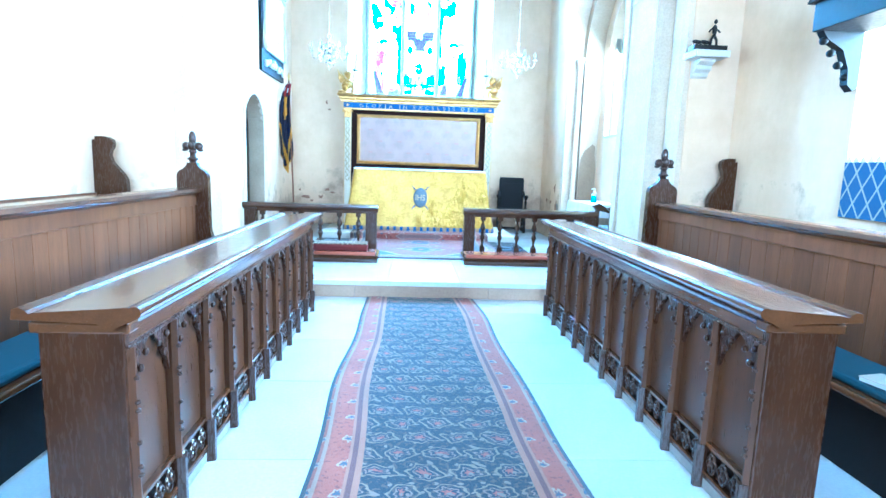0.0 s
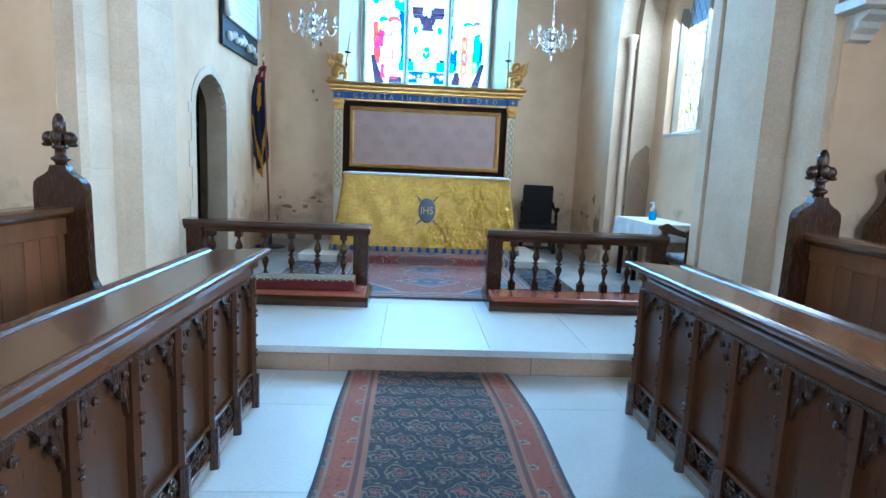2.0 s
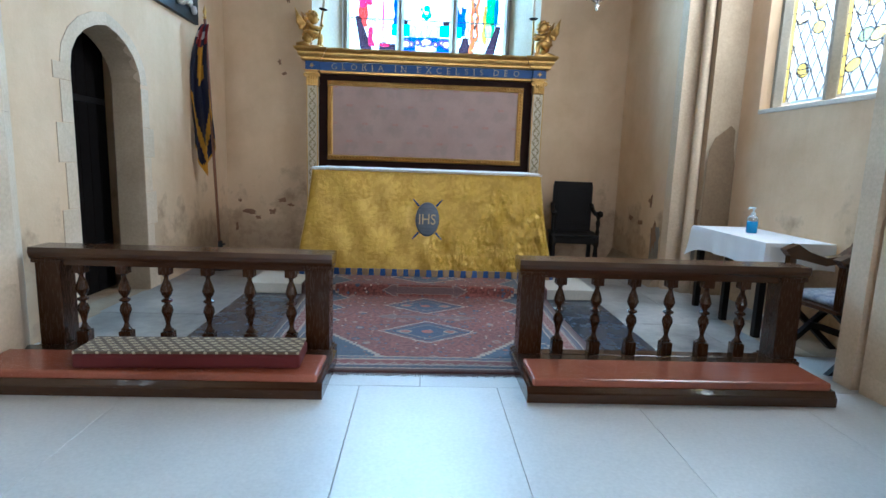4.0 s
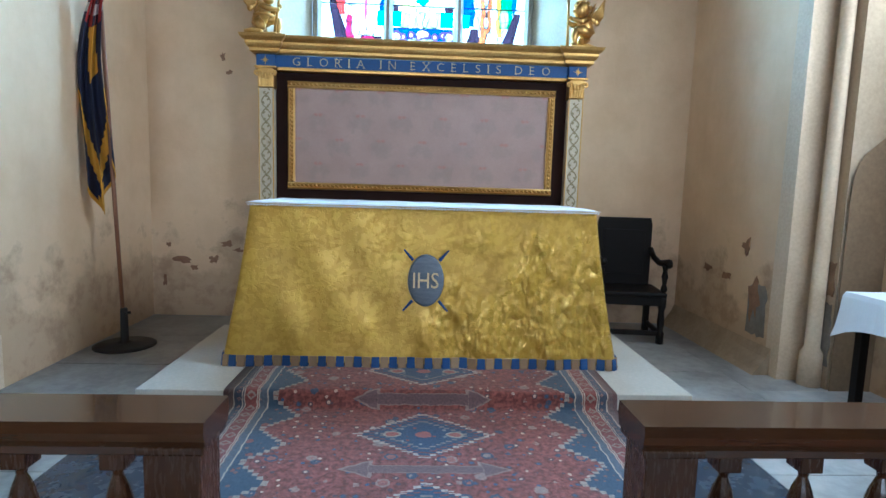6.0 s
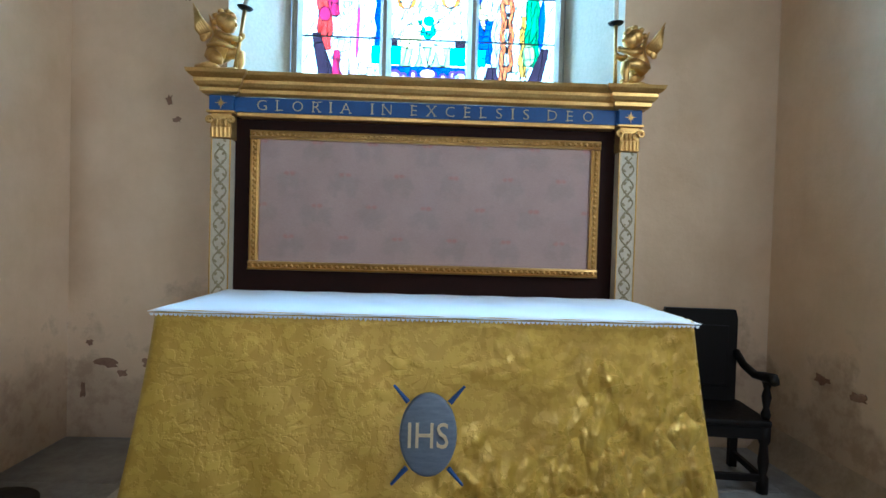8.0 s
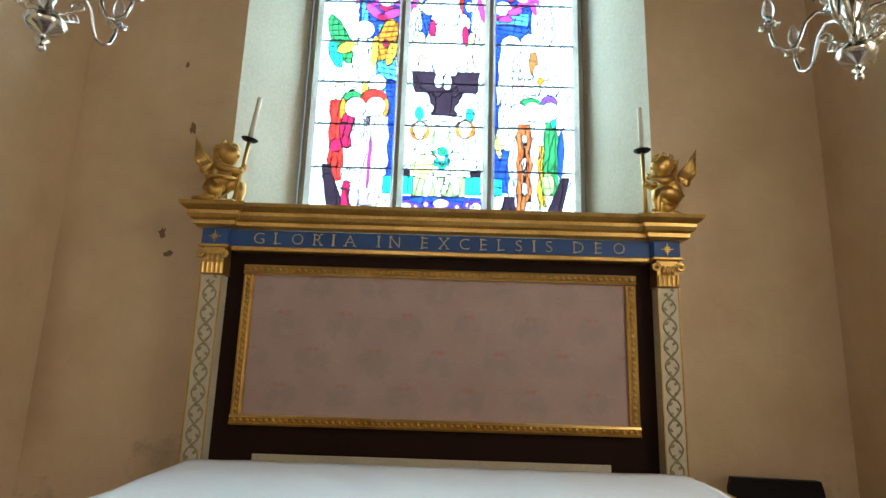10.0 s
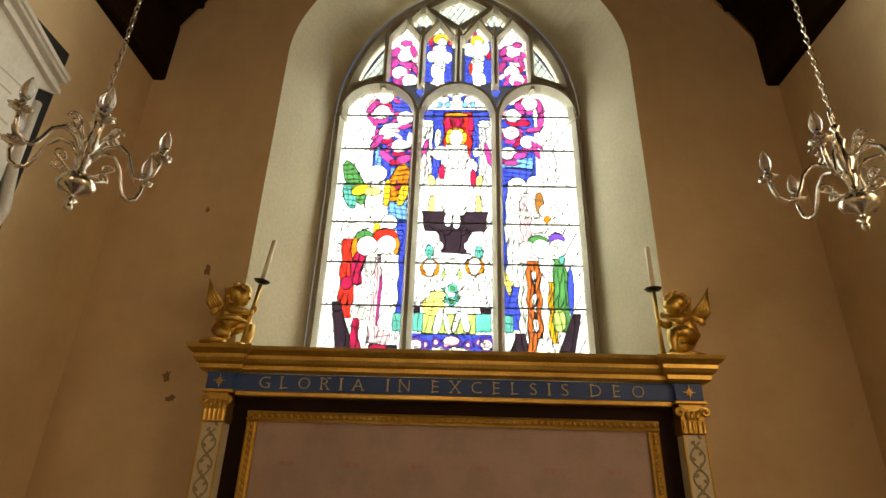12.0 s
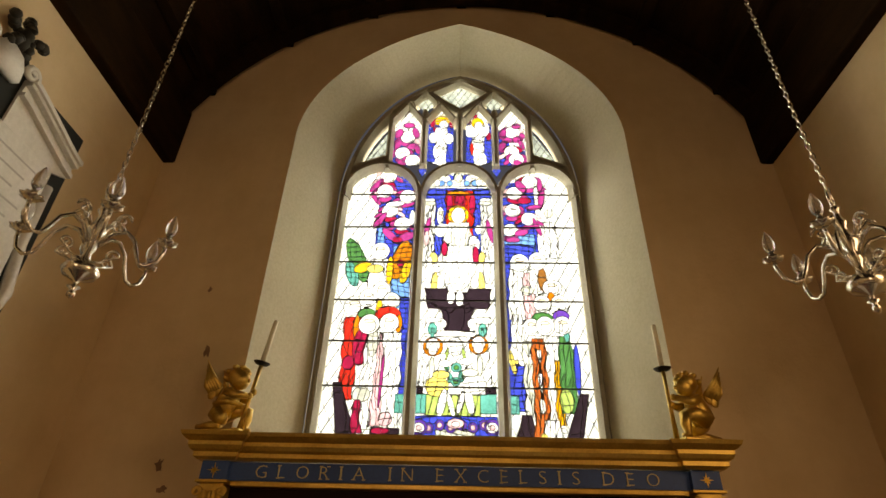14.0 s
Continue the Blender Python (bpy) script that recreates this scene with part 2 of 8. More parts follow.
def holed_face(bm, make, left, right, lo, hi, x0, x1):
    """A flat face from x0 to x1 and lo to hi with an opening between the two outlines."""
    def quad(a, b, c, d):
        bm.faces.new([bm.verts.new(make(*p)) for p in (a, b, c, d)])
    for pa, pb in zip(left, left[1:]):
        quad((x0, pa[1]), pa, pb, (x0, pb[1]))
    for pa, pb in zip(right, right[1:]):
        quad(pa, (x1, pa[1]), (x1, pb[1]), pb)
    quad((x0, lo), (x1, lo), (x1, left[0][1]), (x0, left[0][1]))
    quad((x0, left[-1][1]), (x1, left[-1][1]), (x1, hi), (x0, hi))


def mirror_outline(pts, cx):
    return [(2 * cx - x, z) for x, z in pts]


def pierced_wall(make, cx, front, back, lo, hi, x0, x1):
    """A thick wall pierced by a splayed opening: make(x, z, depth), depth 0 at the room's face and 1 at the back."""
    bm = bmesh.new()
    for pts, d in ((front, 0), (back, 1)):
        holed_face(bm, lambda x, z, d=d: make(x, z, d), pts, mirror_outline(pts, cx), lo, hi, x0, x1)
    for flip in (False, True):
        f, g = (mirror_outline(front, cx), mirror_outline(back, cx)) if flip else (front, back)
        for i in range(len(f) - 1):
            bm.faces.new([bm.verts.new(make(*p, d)) for p, d in ((f[i], 0), (g[i], 1), (g[i + 1], 1), (f[i + 1], 0))])
    f, g = front[0], back[0]
    bm.faces.new([bm.verts.new(make(*p, d)) for p, d in ((f, 0), ((2 * cx - f[0], f[1]), 0), ((2 * cx - g[0], g[1]), 1), (g, 1))])
    for a, b in (((x0, lo), (x1, lo)), ((x1, lo), (x1, hi)), ((x1, hi), (x0, hi)), ((x0, hi), (x0, lo))):
        bm.faces.new([bm.verts.new(make(*p, d)) for p, d in ((a, 0), (b, 0), (b, 1), (a, 1))])
    bmesh.ops.remove_doubles(bm, verts=bm.verts, dist=1e-4)
    return bm


# east wall with the deep splay of its window
GLASS_Y = 12.0
E_FRONT = arch_outline(0.145, 1.455, 2.64, 5.44, 6.99, 26, 0.55)
E_BACK = arch_outline(0.145, 1.155, 2.89, 5.26, 6.90, 26)
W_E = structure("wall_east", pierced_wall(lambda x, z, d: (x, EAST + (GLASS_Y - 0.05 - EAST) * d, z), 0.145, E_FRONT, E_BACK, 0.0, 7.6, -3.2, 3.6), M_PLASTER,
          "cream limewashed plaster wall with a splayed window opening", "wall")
M_WHITEWASH = surface("white limewash", (0.56, 0.52, 0.40), (0.45, 0.41, 0.30), 0.9, big=1.5, fine=40, bump=0.3, dist=0.004)
W_E.data.materials.append(M_WHITEWASH)
for p in W_E.data.polygons:
    p.material_index = 1 if abs(p.normal.y) < 0.95 and 2.5 < p.center.z < 7.05 and -1.5 < p.center.x < 1.8 else 0

# north wall with the priest's door
DY = 8.67
D_FRONT, D_BACK = arch_outline(DY, 0.50, FLOOR, 2.08, 2.46, 10), arch_outline(DY, 0.48, FLOOR, 2.07, 2.44, 10)
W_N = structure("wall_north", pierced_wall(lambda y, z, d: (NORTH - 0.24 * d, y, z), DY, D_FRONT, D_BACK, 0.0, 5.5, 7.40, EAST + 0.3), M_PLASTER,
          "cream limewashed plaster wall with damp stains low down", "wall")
# reveal faces of the doorway get the shade-darkened stone
W_N.data.materials.append(M_STONE_SHADED)
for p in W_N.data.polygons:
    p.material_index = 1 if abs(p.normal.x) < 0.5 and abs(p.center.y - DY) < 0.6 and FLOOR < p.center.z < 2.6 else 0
# opening for the added north window, out of view
NWY = 2.9
structure("wall_north_stalls", pierced_wall(lambda y, z, d: (N_STALLWALL - 0.45 * d, y, z), NWY, arch_outline(NWY, 0.95, 1.62, 2.9, 3.8), arch_outline(NWY, 0.84, 1.68, 2.9, 3.7), 0.0, 5.6, WEST, 6.1), M_PLASTER,
          "white plaster wall behind the choir stalls", "wall")
bm = solid(NORTH - 0.66, NORTH - 0.45, 7.9, 9.5, 0, 2.7)
box(bm, NORTH - 0.449, NORTH - 0.242, 7.9, 8.02, 0, 2.7)
box(bm, NORTH - 0.449, NORTH - 0.242, 9.36, 9.5, 0, 2.7)
box(bm, NORTH - 0.449, NORTH - 0.242, 8.02, 9.36, 2.5, 2.7)
box(bm, NORTH - 0.449, NORTH - 0.242, 8.02, 9.36, 0.0, FLOOR - 0.01)
structure("wall_north_passage", bm, M_PLASTER, "dim plaster wall of the passage behind the doorway", "wall")

# south wall: east piece, the arched recess with its window, and the stall side
structure("wall_south", solid(SOUTH, SOUTH + 0.6, 9.86, EAST + 0.3, 0, 5.6), M_PLASTER, "cream plaster wall, stained near the floor", "wall")
RY = 8.45
R1, R2 = arch_outline(RY, 1.26, FLOOR, 3.3, 4.85), arch_outline(RY, 1.245, FLOOR, 3.3, 4.82)
structure("wall_south_recess_arch", pierced_wall(lambda y, z, d: (SOUTH + 0.22 * d, y, z), RY, R1, R2, 0.0, 5.5, 7.04, 9.86), M_STONE,
          "pale limestone arch of the window recess", "wall")
# inner order in the darker stone: its stain and its shade painted together
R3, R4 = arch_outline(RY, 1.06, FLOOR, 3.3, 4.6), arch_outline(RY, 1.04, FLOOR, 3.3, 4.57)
structure("wall_south_recess_inner_arch", pierced_wall(lambda y, z, d: (SOUTH + 0.222 + 0.30 * d, y, z), RY, R3, R4, 0.0, 5.5, 7.04, 9.86), M_STONE_SHADED,
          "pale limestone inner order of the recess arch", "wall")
W1, W2 = arch_outline(RY, 0.745, 2.05, 3.35, 4.30), arch_outline(RY, 0.665, 2.10, 3.35, 4.20)
S_GLASS = SOUTH + 0.67
structure("wall_south_window", pierced_wall(lambda y, z, d: (SOUTH + 0.524 + 0.16 * d, y, z), RY, W1, W2, 0.0, 5.5, 7.04, 9.86), M_PLASTER,
          "white plaster wall of the recess with a window", "wall")
SWY = 3.1
V1, V2 = arch_outline(SWY, 0.98, 1.62, 2.9, 3.8), arch_outline(SWY, 0.84, 1.68, 2.9, 3.7)
structure("wall_south_stalls", pierced_wall(lambda y, z, d: (S_STALLWALL + 0.45 * d, y, z), SWY, V1, V2, 0.0, 5.6, WEST, 6.02), M_PLASTER,
          "white plaster wall behind the choir stalls", "wall")
structure("wall_west", solid(-3.9, 4.4, WEST - 0.3, WEST, 0, 7.6), M_PLASTER, "plain plaster wall closing the nave side", "wall")


def pier(name, plan, label, cap=None):
    """A respond in courses of dressed stone."""
    base = thing(name, (0, 0, 0), label, "pier", kind="structure")
    z, k = 0.0, 0
    while z < 5.3:
        h = 0.34 + 0.06 * math.sin(3.1 * k + plan[0][1])
        grow = 0.002 * math.sin(5.3 * k)
        cx = sum(p[0] for p in plan) / len(plan)
        part("stone", prism(bmesh.new(), [(x + math.copysign(grow, x - cx), y) for x, y in plan], "z", z + 0.0003, z + h - 0.0003), M_STONE, base)
        z, k = z + h, k + 1
    if cap:
        part("capital", prism(prism(bmesh.new(), [(cx + (x - cx) * 1.10, yy) for x, yy in plan], "z", cap, cap + 0.05),
                              [(cx + (x - cx) * 1.18, yy) for x, yy in plan], "z", cap + 0.05, cap + 0.12), M_STONE, base)
    return base


pier("pier_north", [(-2.60, 6.02), (-2.42, 6.02), (-2.40, 6.10), (-2.40, 6.42), (-2.44, 6.48), (-2.38, 6.54), (-2.27, 6.62), (-2.25, 7.25), (-2.32, 7.40), (-2.60, 7.40)],
     "pale limestone moulded pier in weathered courses")
structure("wall_north_return", solid(-3.8, -2.56, 6.0, 7.41, 0, 5.6), M_PLASTER, "cream plaster return beside the pier", "wall")
pier("pier_south", [(3.06, 5.80), (2.96, 5.80), (2.94, 5.90), (2.94, 6.10), (2.98, 6.18), (2.88, 6.24), (2.82, 6.30), (2.80, 7.00), (2.84, 7.04), (3.06, 7.04)],
     "pale limestone moulded pier in weathered courses", 3.55)
structure("wall_south_return", solid(3.02, 4.3, 5.78, 7.035, 0, 5.6), M_PLASTER, "cream plaster return beside the pier", "wall")

# half-round shaft at the recess edge
bm = bmesh.new()
lathe(bm, [(0.075, FLOOR), (0.075, 0.42), (0.05, 0.46), (0.045, 3.22), (0.06, 3.25), (0.05, 3.28), (0.085, 3.36), (0.085, 3.40)], 14, (SOUTH + 0.17, 9.61, 0))
structure("shaft", bm, M_STONE, "slender pale stone shaft with a moulded cap", "column", True)

structure("baseboard", prism(bmesh.new(), [(SOUTH - 0.13, FLOOR), (SOUTH - 0.10, FLOOR + 0.03), (SOUTH - 0.03, FLOOR + 0.13), (SOUTH - 0.001, FLOOR + 0.20), (SOUTH - 0.001, FLOOR)], "y", 9.80, EAST - 0.001),
          surface("stained lime fillet", (0.46, 0.35, 0.23), (0.28, 0.20, 0.12), 0.95, big=4, fine=30, bump=0.5, dist=0.006), "sloping stained plaster fillet along the wall foot", "skirting")

# floors
FLOOR_BED = structure("floor", solid(-3.8, 4.3, WEST, STEP_Y, -0.12, -0.012), M_JOINT, "chancel floor of large pale stone slabs", "floor")
FLOOR_UP = structure("floor_sanctuary", solid(-3.4, 4.0, STEP_Y + 0.02, EAST + 0.1, -0.1, FLOOR - 0.012), M_JOINT, "raised sanctuary floor of worn stone slabs", "floor")
STEP = thing("step", (0, 0, 0), "long brown stone step with a pale worn tread", "step", kind="structure")
for i in range(5):
    xa = -3.5 + i * 1.47
    part("riser", solid(xa + 0.002, xa + 1.468, STEP_Y, STEP_Y + 0.1, 0, FLOOR - 0.05, 0.004), M_STEP, STEP)


def slab(floor, x0, x1, y0, y1, z, material, gap=0.0011):
    part("slab", solid(x0 + gap, x1 - gap, y0 + gap, y1 - gap, z - 0.05, z + 0.0008 * math.sin(9 * x0 + 5 * y0), 0.003), material, floor)


# ceiling: boarded barrel with ribs
bm = bmesh.new()
A0 = math.asin((TOP - ARC_Z) / ARC_R)


def arc_pt(a, r=ARC_R, sy=1.0):
    return (CX - r * math.cos(a), ARC_Z + r * math.sin(a))


steps = 40
for r0, r1, ya, yb in [(ARC_R + 0.10, ARC_R + 0.16, WEST, EAST + 0.05)] + [(ARC_R, ARC_R + 0.11, y, y + 0.15) for y in (EAST - 0.18, EAST - 1.25, EAST - 2.4, EAST - 3.55, 5.9, 4.2, 2.5, 0.8, -1.0)]:
    prev = None
    for i in range(steps + 1):
        a = A0 - 0.12 + (math.pi - 2 * A0 + 0.24) * i / steps
        ring = [bm.verts.new((p[0], y, p[1])) for p, y in ((arc_pt(a, r0), ya), (arc_pt(a, r1), ya), (arc_pt(a, r1), yb), (arc_pt(a, r0), yb))]
        if prev:
            for k in range(4):
                bm.faces.new((prev[k], prev[(k + 1) % 4], ring[(k + 1) % 4], ring[k]))
        else:
            bm.faces.new(ring)
        prev = ring
    bm.faces.new(prev)
for k in range(1, 8):
    a = A0 + (math.pi - 2 * A0) * k / 8
    x, z = arc_pt(a, ARC_R + 0.06)
    w = 0.05
    prism(bm, [(x - w, z - w), (x + w, z - w), (x + w, z + w + 0.05), (x - w, z + w + 0.05)], "y", WEST, EAST + 0.04)
structure("ceiling", bm, M_ROOF, "dark timber barrel roof with ribs and boarding", "ceiling")
for nm, x0, x1 in (("wall_plate_north", NORTH - 1.2, NORTH + 0.10), ("wall_plate_south", SOUTH - 0.10, SOUTH + 1.2)):
    structure(nm, solid(x0, x1, WEST, EAST + 0.02, TOP, TOP + 0.60, 0.02), M_ROOF, "dark timber wall plate under the roof", "beam")

# floor slabs of the lower chancel
random.seed(4)
for side in (-1, 1):
    cols = [(-3.38, -0.93), (-0.93, -0.10)] if side < 0 else [(0.42, 1.46), (1.46, 3.72)]
    for x0, x1 in cols:
        y = 5.68 + (0.0 if side < 0 else 0.0)
        for dy in (0.58, 0.93, 0.88, 0.99, 1.0, 1.1, 1.2):
            slab(FLOOR_BED, x0, x1, y - dy, y, 0.0, M_SLAB)
            y -= dy
for k in range(6):
    slab(FLOOR_BED, -0.10, 0.42, 5.68 - 1.1 * (k + 1), 5.68 - 1.1 * k, 0.0, M_SLAB)
# slabs above the step
for x0, x1 in ((-3.5, -1.42), (-1.42, -0.2), (-0.2, 0.6), (0.6, 1.35), (1.35, 2.3), (2.3, 3.85)):
    slab(FLOOR_UP, x0, x1, STEP_Y - 0.02, 6.99, FLOOR, M_SLAB)
for x0, x1 in ((-2.95, -1.0), (-1.0, 0.15), (0.15, 1.4), (1.4, 2.6), (2.6, 3.5)):
    slab(FLOOR_UP, x0, x1, 6.99, 7.62, FLOOR, M_SLAB)
# old paving in the sanctuary, with two dark ledger stones beside the rug
for x0, x1, rows in ((-2.45, -1.52, 5), (1.86, 2.45, 5), (2.45, 3.5, 4)):
    for k in range(rows):
        d = (EAST - 7.62) / rows
        slab(FLOOR_UP, x0, x1, 7.62 + d * k, 7.62 + d * (k + 1), FLOOR, M_OLDSLAB)
slab(FLOOR_UP, -1.52, -0.75, 7.62, 9.12, FLOOR, M_LEDGER)
slab(FLOOR_UP, 1.15, 1.86, 7.62, 9.12, FLOOR, M_LEDGER)
slab(FLOOR_UP, -0.75, 1.15, 7.62, 9.12, FLOOR, M_OLDSLAB)
slab(FLOOR_UP, -1.52, 1.86, 10.62, EAST, FLOOR, M_OLDSLAB)
DAIS_OB = thing("altar_dais", (0, 0, 0), "low pale stone platform under the altar", "platform", kind="structure")
part("stone", solid(-1.495, 0.16, 9.12, 10.62, FLOOR, DAIS, 0.006), M_MARBLE_STEP, DAIS_OB)
part("stone", solid(0.162, 1.85, 9.12, 10.62, FLOOR, DAIS, 0.006), M_MARBLE_STEP, DAIS_OB)
# door surround stones, and the door whose boards are coloured as dark as the shade
SUR = thing("door_surround", (0, 0, 0), "chamfered pale stone doorway with uneven quoins", "doorway", kind="structure")
for sgn in (-1, 1):
    z, k = FLOOR, 0
    while z < 2.02:
        h = 0.30 + 0.05 * math.sin(2.7 * k + sgn)
        w = 0.13 if k % 2 else 0.20
        ya, yb = sorted((DY + sgn * 0.502, DY + sgn * (0.502 + w)))
        part("stone", solid(NORTH - 0.05, NORTH + 0.006, ya, yb, z + 0.002, min(z + h, 2.08) - 0.002, 0.003), M_STONE, SUR)
        z, k = z + h, k + 1
pts_o, pts_i = arch_outline(DY, 0.62, 2.06, 2.07, 2.56, 10), arch_outline(DY, 0.502, 2.06, 2.07, 2.462, 10)
for a, b in ((pts_o, pts_i), (mirror_outline(pts_o, DY), mirror_outline(pts_i, DY))):
    for i in range(2, len(a) - 1, 2):
        j = min(i + 2, len(a) - 1)
        part("stone", prism(bmesh.new(), [a[i], a[j], b[j], b[i]], "x", NORTH - 0.05, NORTH + 0.006), M_STONE, SUR)
D1 = thing("door_1", (NORTH - 0.28, DY, FLOOR), "boarded oak door, coloured black for shade, shut inside an arched stone doorway", "door", kind="structure")
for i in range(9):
    part("board", solid(-0.155, -0.115, -0.63 + i * 0.142, -0.491 + i * 0.142, 0.0, 2.31, 0.004), M_DOOR_SHADE, D1)
for z in (0.4, 1.7):
    part("hinge", solid(-0.114, -0.106, -0.20, 0.62, z, z + 0.05, 0.002), M_IRON, D1)
part("door_handle", tube(bmesh.new(), [(-0.10, -0.42 + 0.04 * math.cos(t), 1.02 + 0.04 * math.sin(t)) for t in [math.pi * i / 6 for i in range(13)]], 0.007, 6), M_IRON, D1, "black iron ring handle", True)

# ---- stained glass ----
GLASS = {}


def glass(key, colour, clear=0.7):
    """Tinted window glass: light goes through, some of it scattered by the paint on the glass."""
    if key in GLASS:
        return GLASS[key]
    m, n, l = tree("glass " + key)
    n.remove(n["Principled BSDF"])
    co = n.new("ShaderNodeTexCoord").outputs["Object"]
    tint = blend(n, l, 1.0, colour, ramp(n, l, tex_noise(n, l, co, 9, 5, 0.7), 0.3, 0.62, (0.55, 0.55, 0.55), (1.0, 1.0, 1.0)), "MULTIPLY")
    tr, tl, gl = n.new("ShaderNodeBsdfTransparent"), n.new("ShaderNodeBsdfTranslucent"), n.new("ShaderNodeBsdfGlossy")
    l.new(tint, tr.inputs[0])
    l.new(tint, tl.inputs[0])
    gl.inputs["Roughness"].default_value = 0.15
    m1, m2 = n.new("ShaderNodeMixShader"), n.new("ShaderNodeMixShader")
    m1.inputs[0].default_value, m2.inputs[0].default_value = 1 - clear, 0.04
    l.new(tr.outputs[0], m1.inputs[1]), l.new(tl.outputs[0], m1.inputs[2])
    l.new(m1.outputs[0], m2.inputs[1]), l.new(gl.outputs[0], m2.inputs[2])
    l.new(m2.outputs[0], n["Material Output"].inputs[0])
    GLASS[key] = m
    return m


COLOURS = {"white": (0.70, 0.82, 0.92), "pale": (0.46, 0.53, 0.53), "blue": (0.012, 0.05, 0.50), "sky": (0.05, 0.27, 0.72), "red": (0.50, 0.025, 0.02), "crimson": (0.30, 0.012, 0.05),
           "magenta": (0.34, 0.035, 0.20), "green": (0.02, 0.17, 0.06), "teal": (0.01, 0.30, 0.30), "gold": (0.62, 0.36, 0.04), "orange": (0.50, 0.15, 0.02), "black": (0.02, 0.012, 0.02),
           "purple": (0.10, 0.04, 0.34), "yellow": (0.72, 0.62, 0.18), "brown": (0.22, 0.09, 0.03),
           "clear": (0.86, 0.90, 0.84), "straw": (0.82, 0.62, 0.16), "moss": (0.42, 0.52, 0.26), "sand": (0.78, 0.66, 0.38),
           "frost": (0.33, 0.42, 0.44), "rose": (0.62, 0.40, 0.50), "flesh": (0.70, 0.66, 0.58), "lime": (0.26, 0.42, 0.14), "scarlet": (0.46, 0.10, 0.03), "amber": (0.62, 0.30, 0.03)}


class Light:
    """One light of a window, cut into panes on a fine net; later shapes lie over earlier ones."""

    def __init__(self, a0, a1, z0, z1, cell=0.0044):
        self.a0, self.a1, self.z0, self.cell = a0, a1, z0, cell
        nx, nz = int((a1 - a0) / cell), int((z1 - z0) / cell)
        self.U, self.Z = np.meshgrid((np.arange(nx) + 0.5) / nx, z0 + (np.arange(nz) + 0.5) * cell)
        self.X = a0 + self.U * (a1 - a0)
        self.ids = np.zeros(self.U.shape, int)
        self.keys = {}
        self.count = 0
        self.inside = np.ones(self.U.shape, bool)
        self.grid_z = self.Z

    def put(self, mask, key, split=0.16, across=0.16):
        self.count += 1
        row = np.floor((self.Z + 0.02 * np.sin(9 * self.X + self.count)) / split).astype(int) % 40
        col = np.floor((self.X + 4 + 0.02 * np.sin(13 * self.Z + self.count)) / across).astype(int) % 40
        ids = self.count * 1600 + row * 40 + col
        self.ids[mask] = ids[mask]
        self.keys[self.count] = key

    def quarries(self, key="white", size=0.105):
        d1 = np.floor((self.X + 9 + self.Z * 0.58) / size).astype(int) % 40
        d2 = np.floor((self.X + 9 - self.Z * 0.58) / size).astype(int) % 40
        self.count += 1
        self.ids = self.count * 1600 + d1 * 40 + d2
        self.keys[self.count] = key

    def field(self, u0, u1, z0, z1, key, split=0.07, across=0.10):
        self.put((self.U >= u0) & (self.U <= u1) & (self.Z >= z0) & (self.Z <= z1), key, split, across)

    def oval(self, u, z, ru, rz, key, lean=0.0, split=0.2, across=0.2):
        x = self.U - u - lean * (self.Z - z)
        self.put((x / ru) ** 2 + ((self.Z - z) / rz) ** 2 < 1, key, split, across)

    def robe(self, u, z0, z1, top, low, key, split=0.26, fold=0.13):
        """A tapering robe whose leads run down its folds."""
        t = np.clip((self.Z - z0) / (z1 - z0), 0, 1)
        w = low + (top - low) * t + 0.012 * np.sin(30 * self.Z)
        off = (self.U - u + 0.012 * np.sin(17 * self.Z + 3 * u)) / w
        mask = (np.abs(self.U - u) < w) & (self.Z > z0) & (self.Z < z1)
        n = max(1.0, 0.62 * (top + low) / (2 * fold))
        self.count += 1
        col = np.floor((off + 1.0) * n * 0.9 + 0.3 * np.sin(6 * self.Z)).astype(int) % 40
        row = np.floor((self.Z + 0.05 * np.sin(4 * off + self.count + col * 2.1)) / max(split, 0.1)).astype(int) % 40
        self.ids[mask] = (self.count * 1600 + row * 40 + col)[mask]
        self.keys[self.count] = key

    def halo(self, u, z, ru, rz):
        """A nimbus with a face in it."""
        self.oval(u, z, ru, rz, "white", 0.0, 1.0, 1.0)
        self.oval(u + ru * 0.1, z - rz * 0.15, ru * 0.56, rz * 0.62, "white", 0.0, 1.0, 1.0)
        self.oval(u, z + rz * 0.32, ru * 0.5, rz * 0.2, "flesh", 0.0, 1.0, 1.0)

    def cherub(self, u, z, ru, rz, seed):
        """A winged head: curled feathers on both sides of a pale face."""
        rnd = random.Random(seed)
        for s in (-1, 1):
            for k in range(2):
                self.oval(u + s * ru * (1.0 + 0.3 * k), z - rz * (1.0 * k - 0.4) * rnd.uniform(0.6, 1.3), ru * 0.42, rz * 0.5,
                          rnd.choice(("magenta", "magenta", "crimson", "rose")), -s * rnd.uniform(0.8, 2.0), 1.0, 1.0)
        self.oval(u, z - rz * 1.2, ru * 0.9, rz * 0.5, rnd.choice(("magenta", "crimson")), rnd.uniform(-1.5, 1.5), 1.0, 1.0)
        self.oval(u, z, ru, rz, "white", 0.0, 1.0, 1.0)
        self.oval(u + ru * 0.15, z - rz * 0.3, ru * 0.5, rz * 0.5, "white", 0.0, 1.0, 1.0)

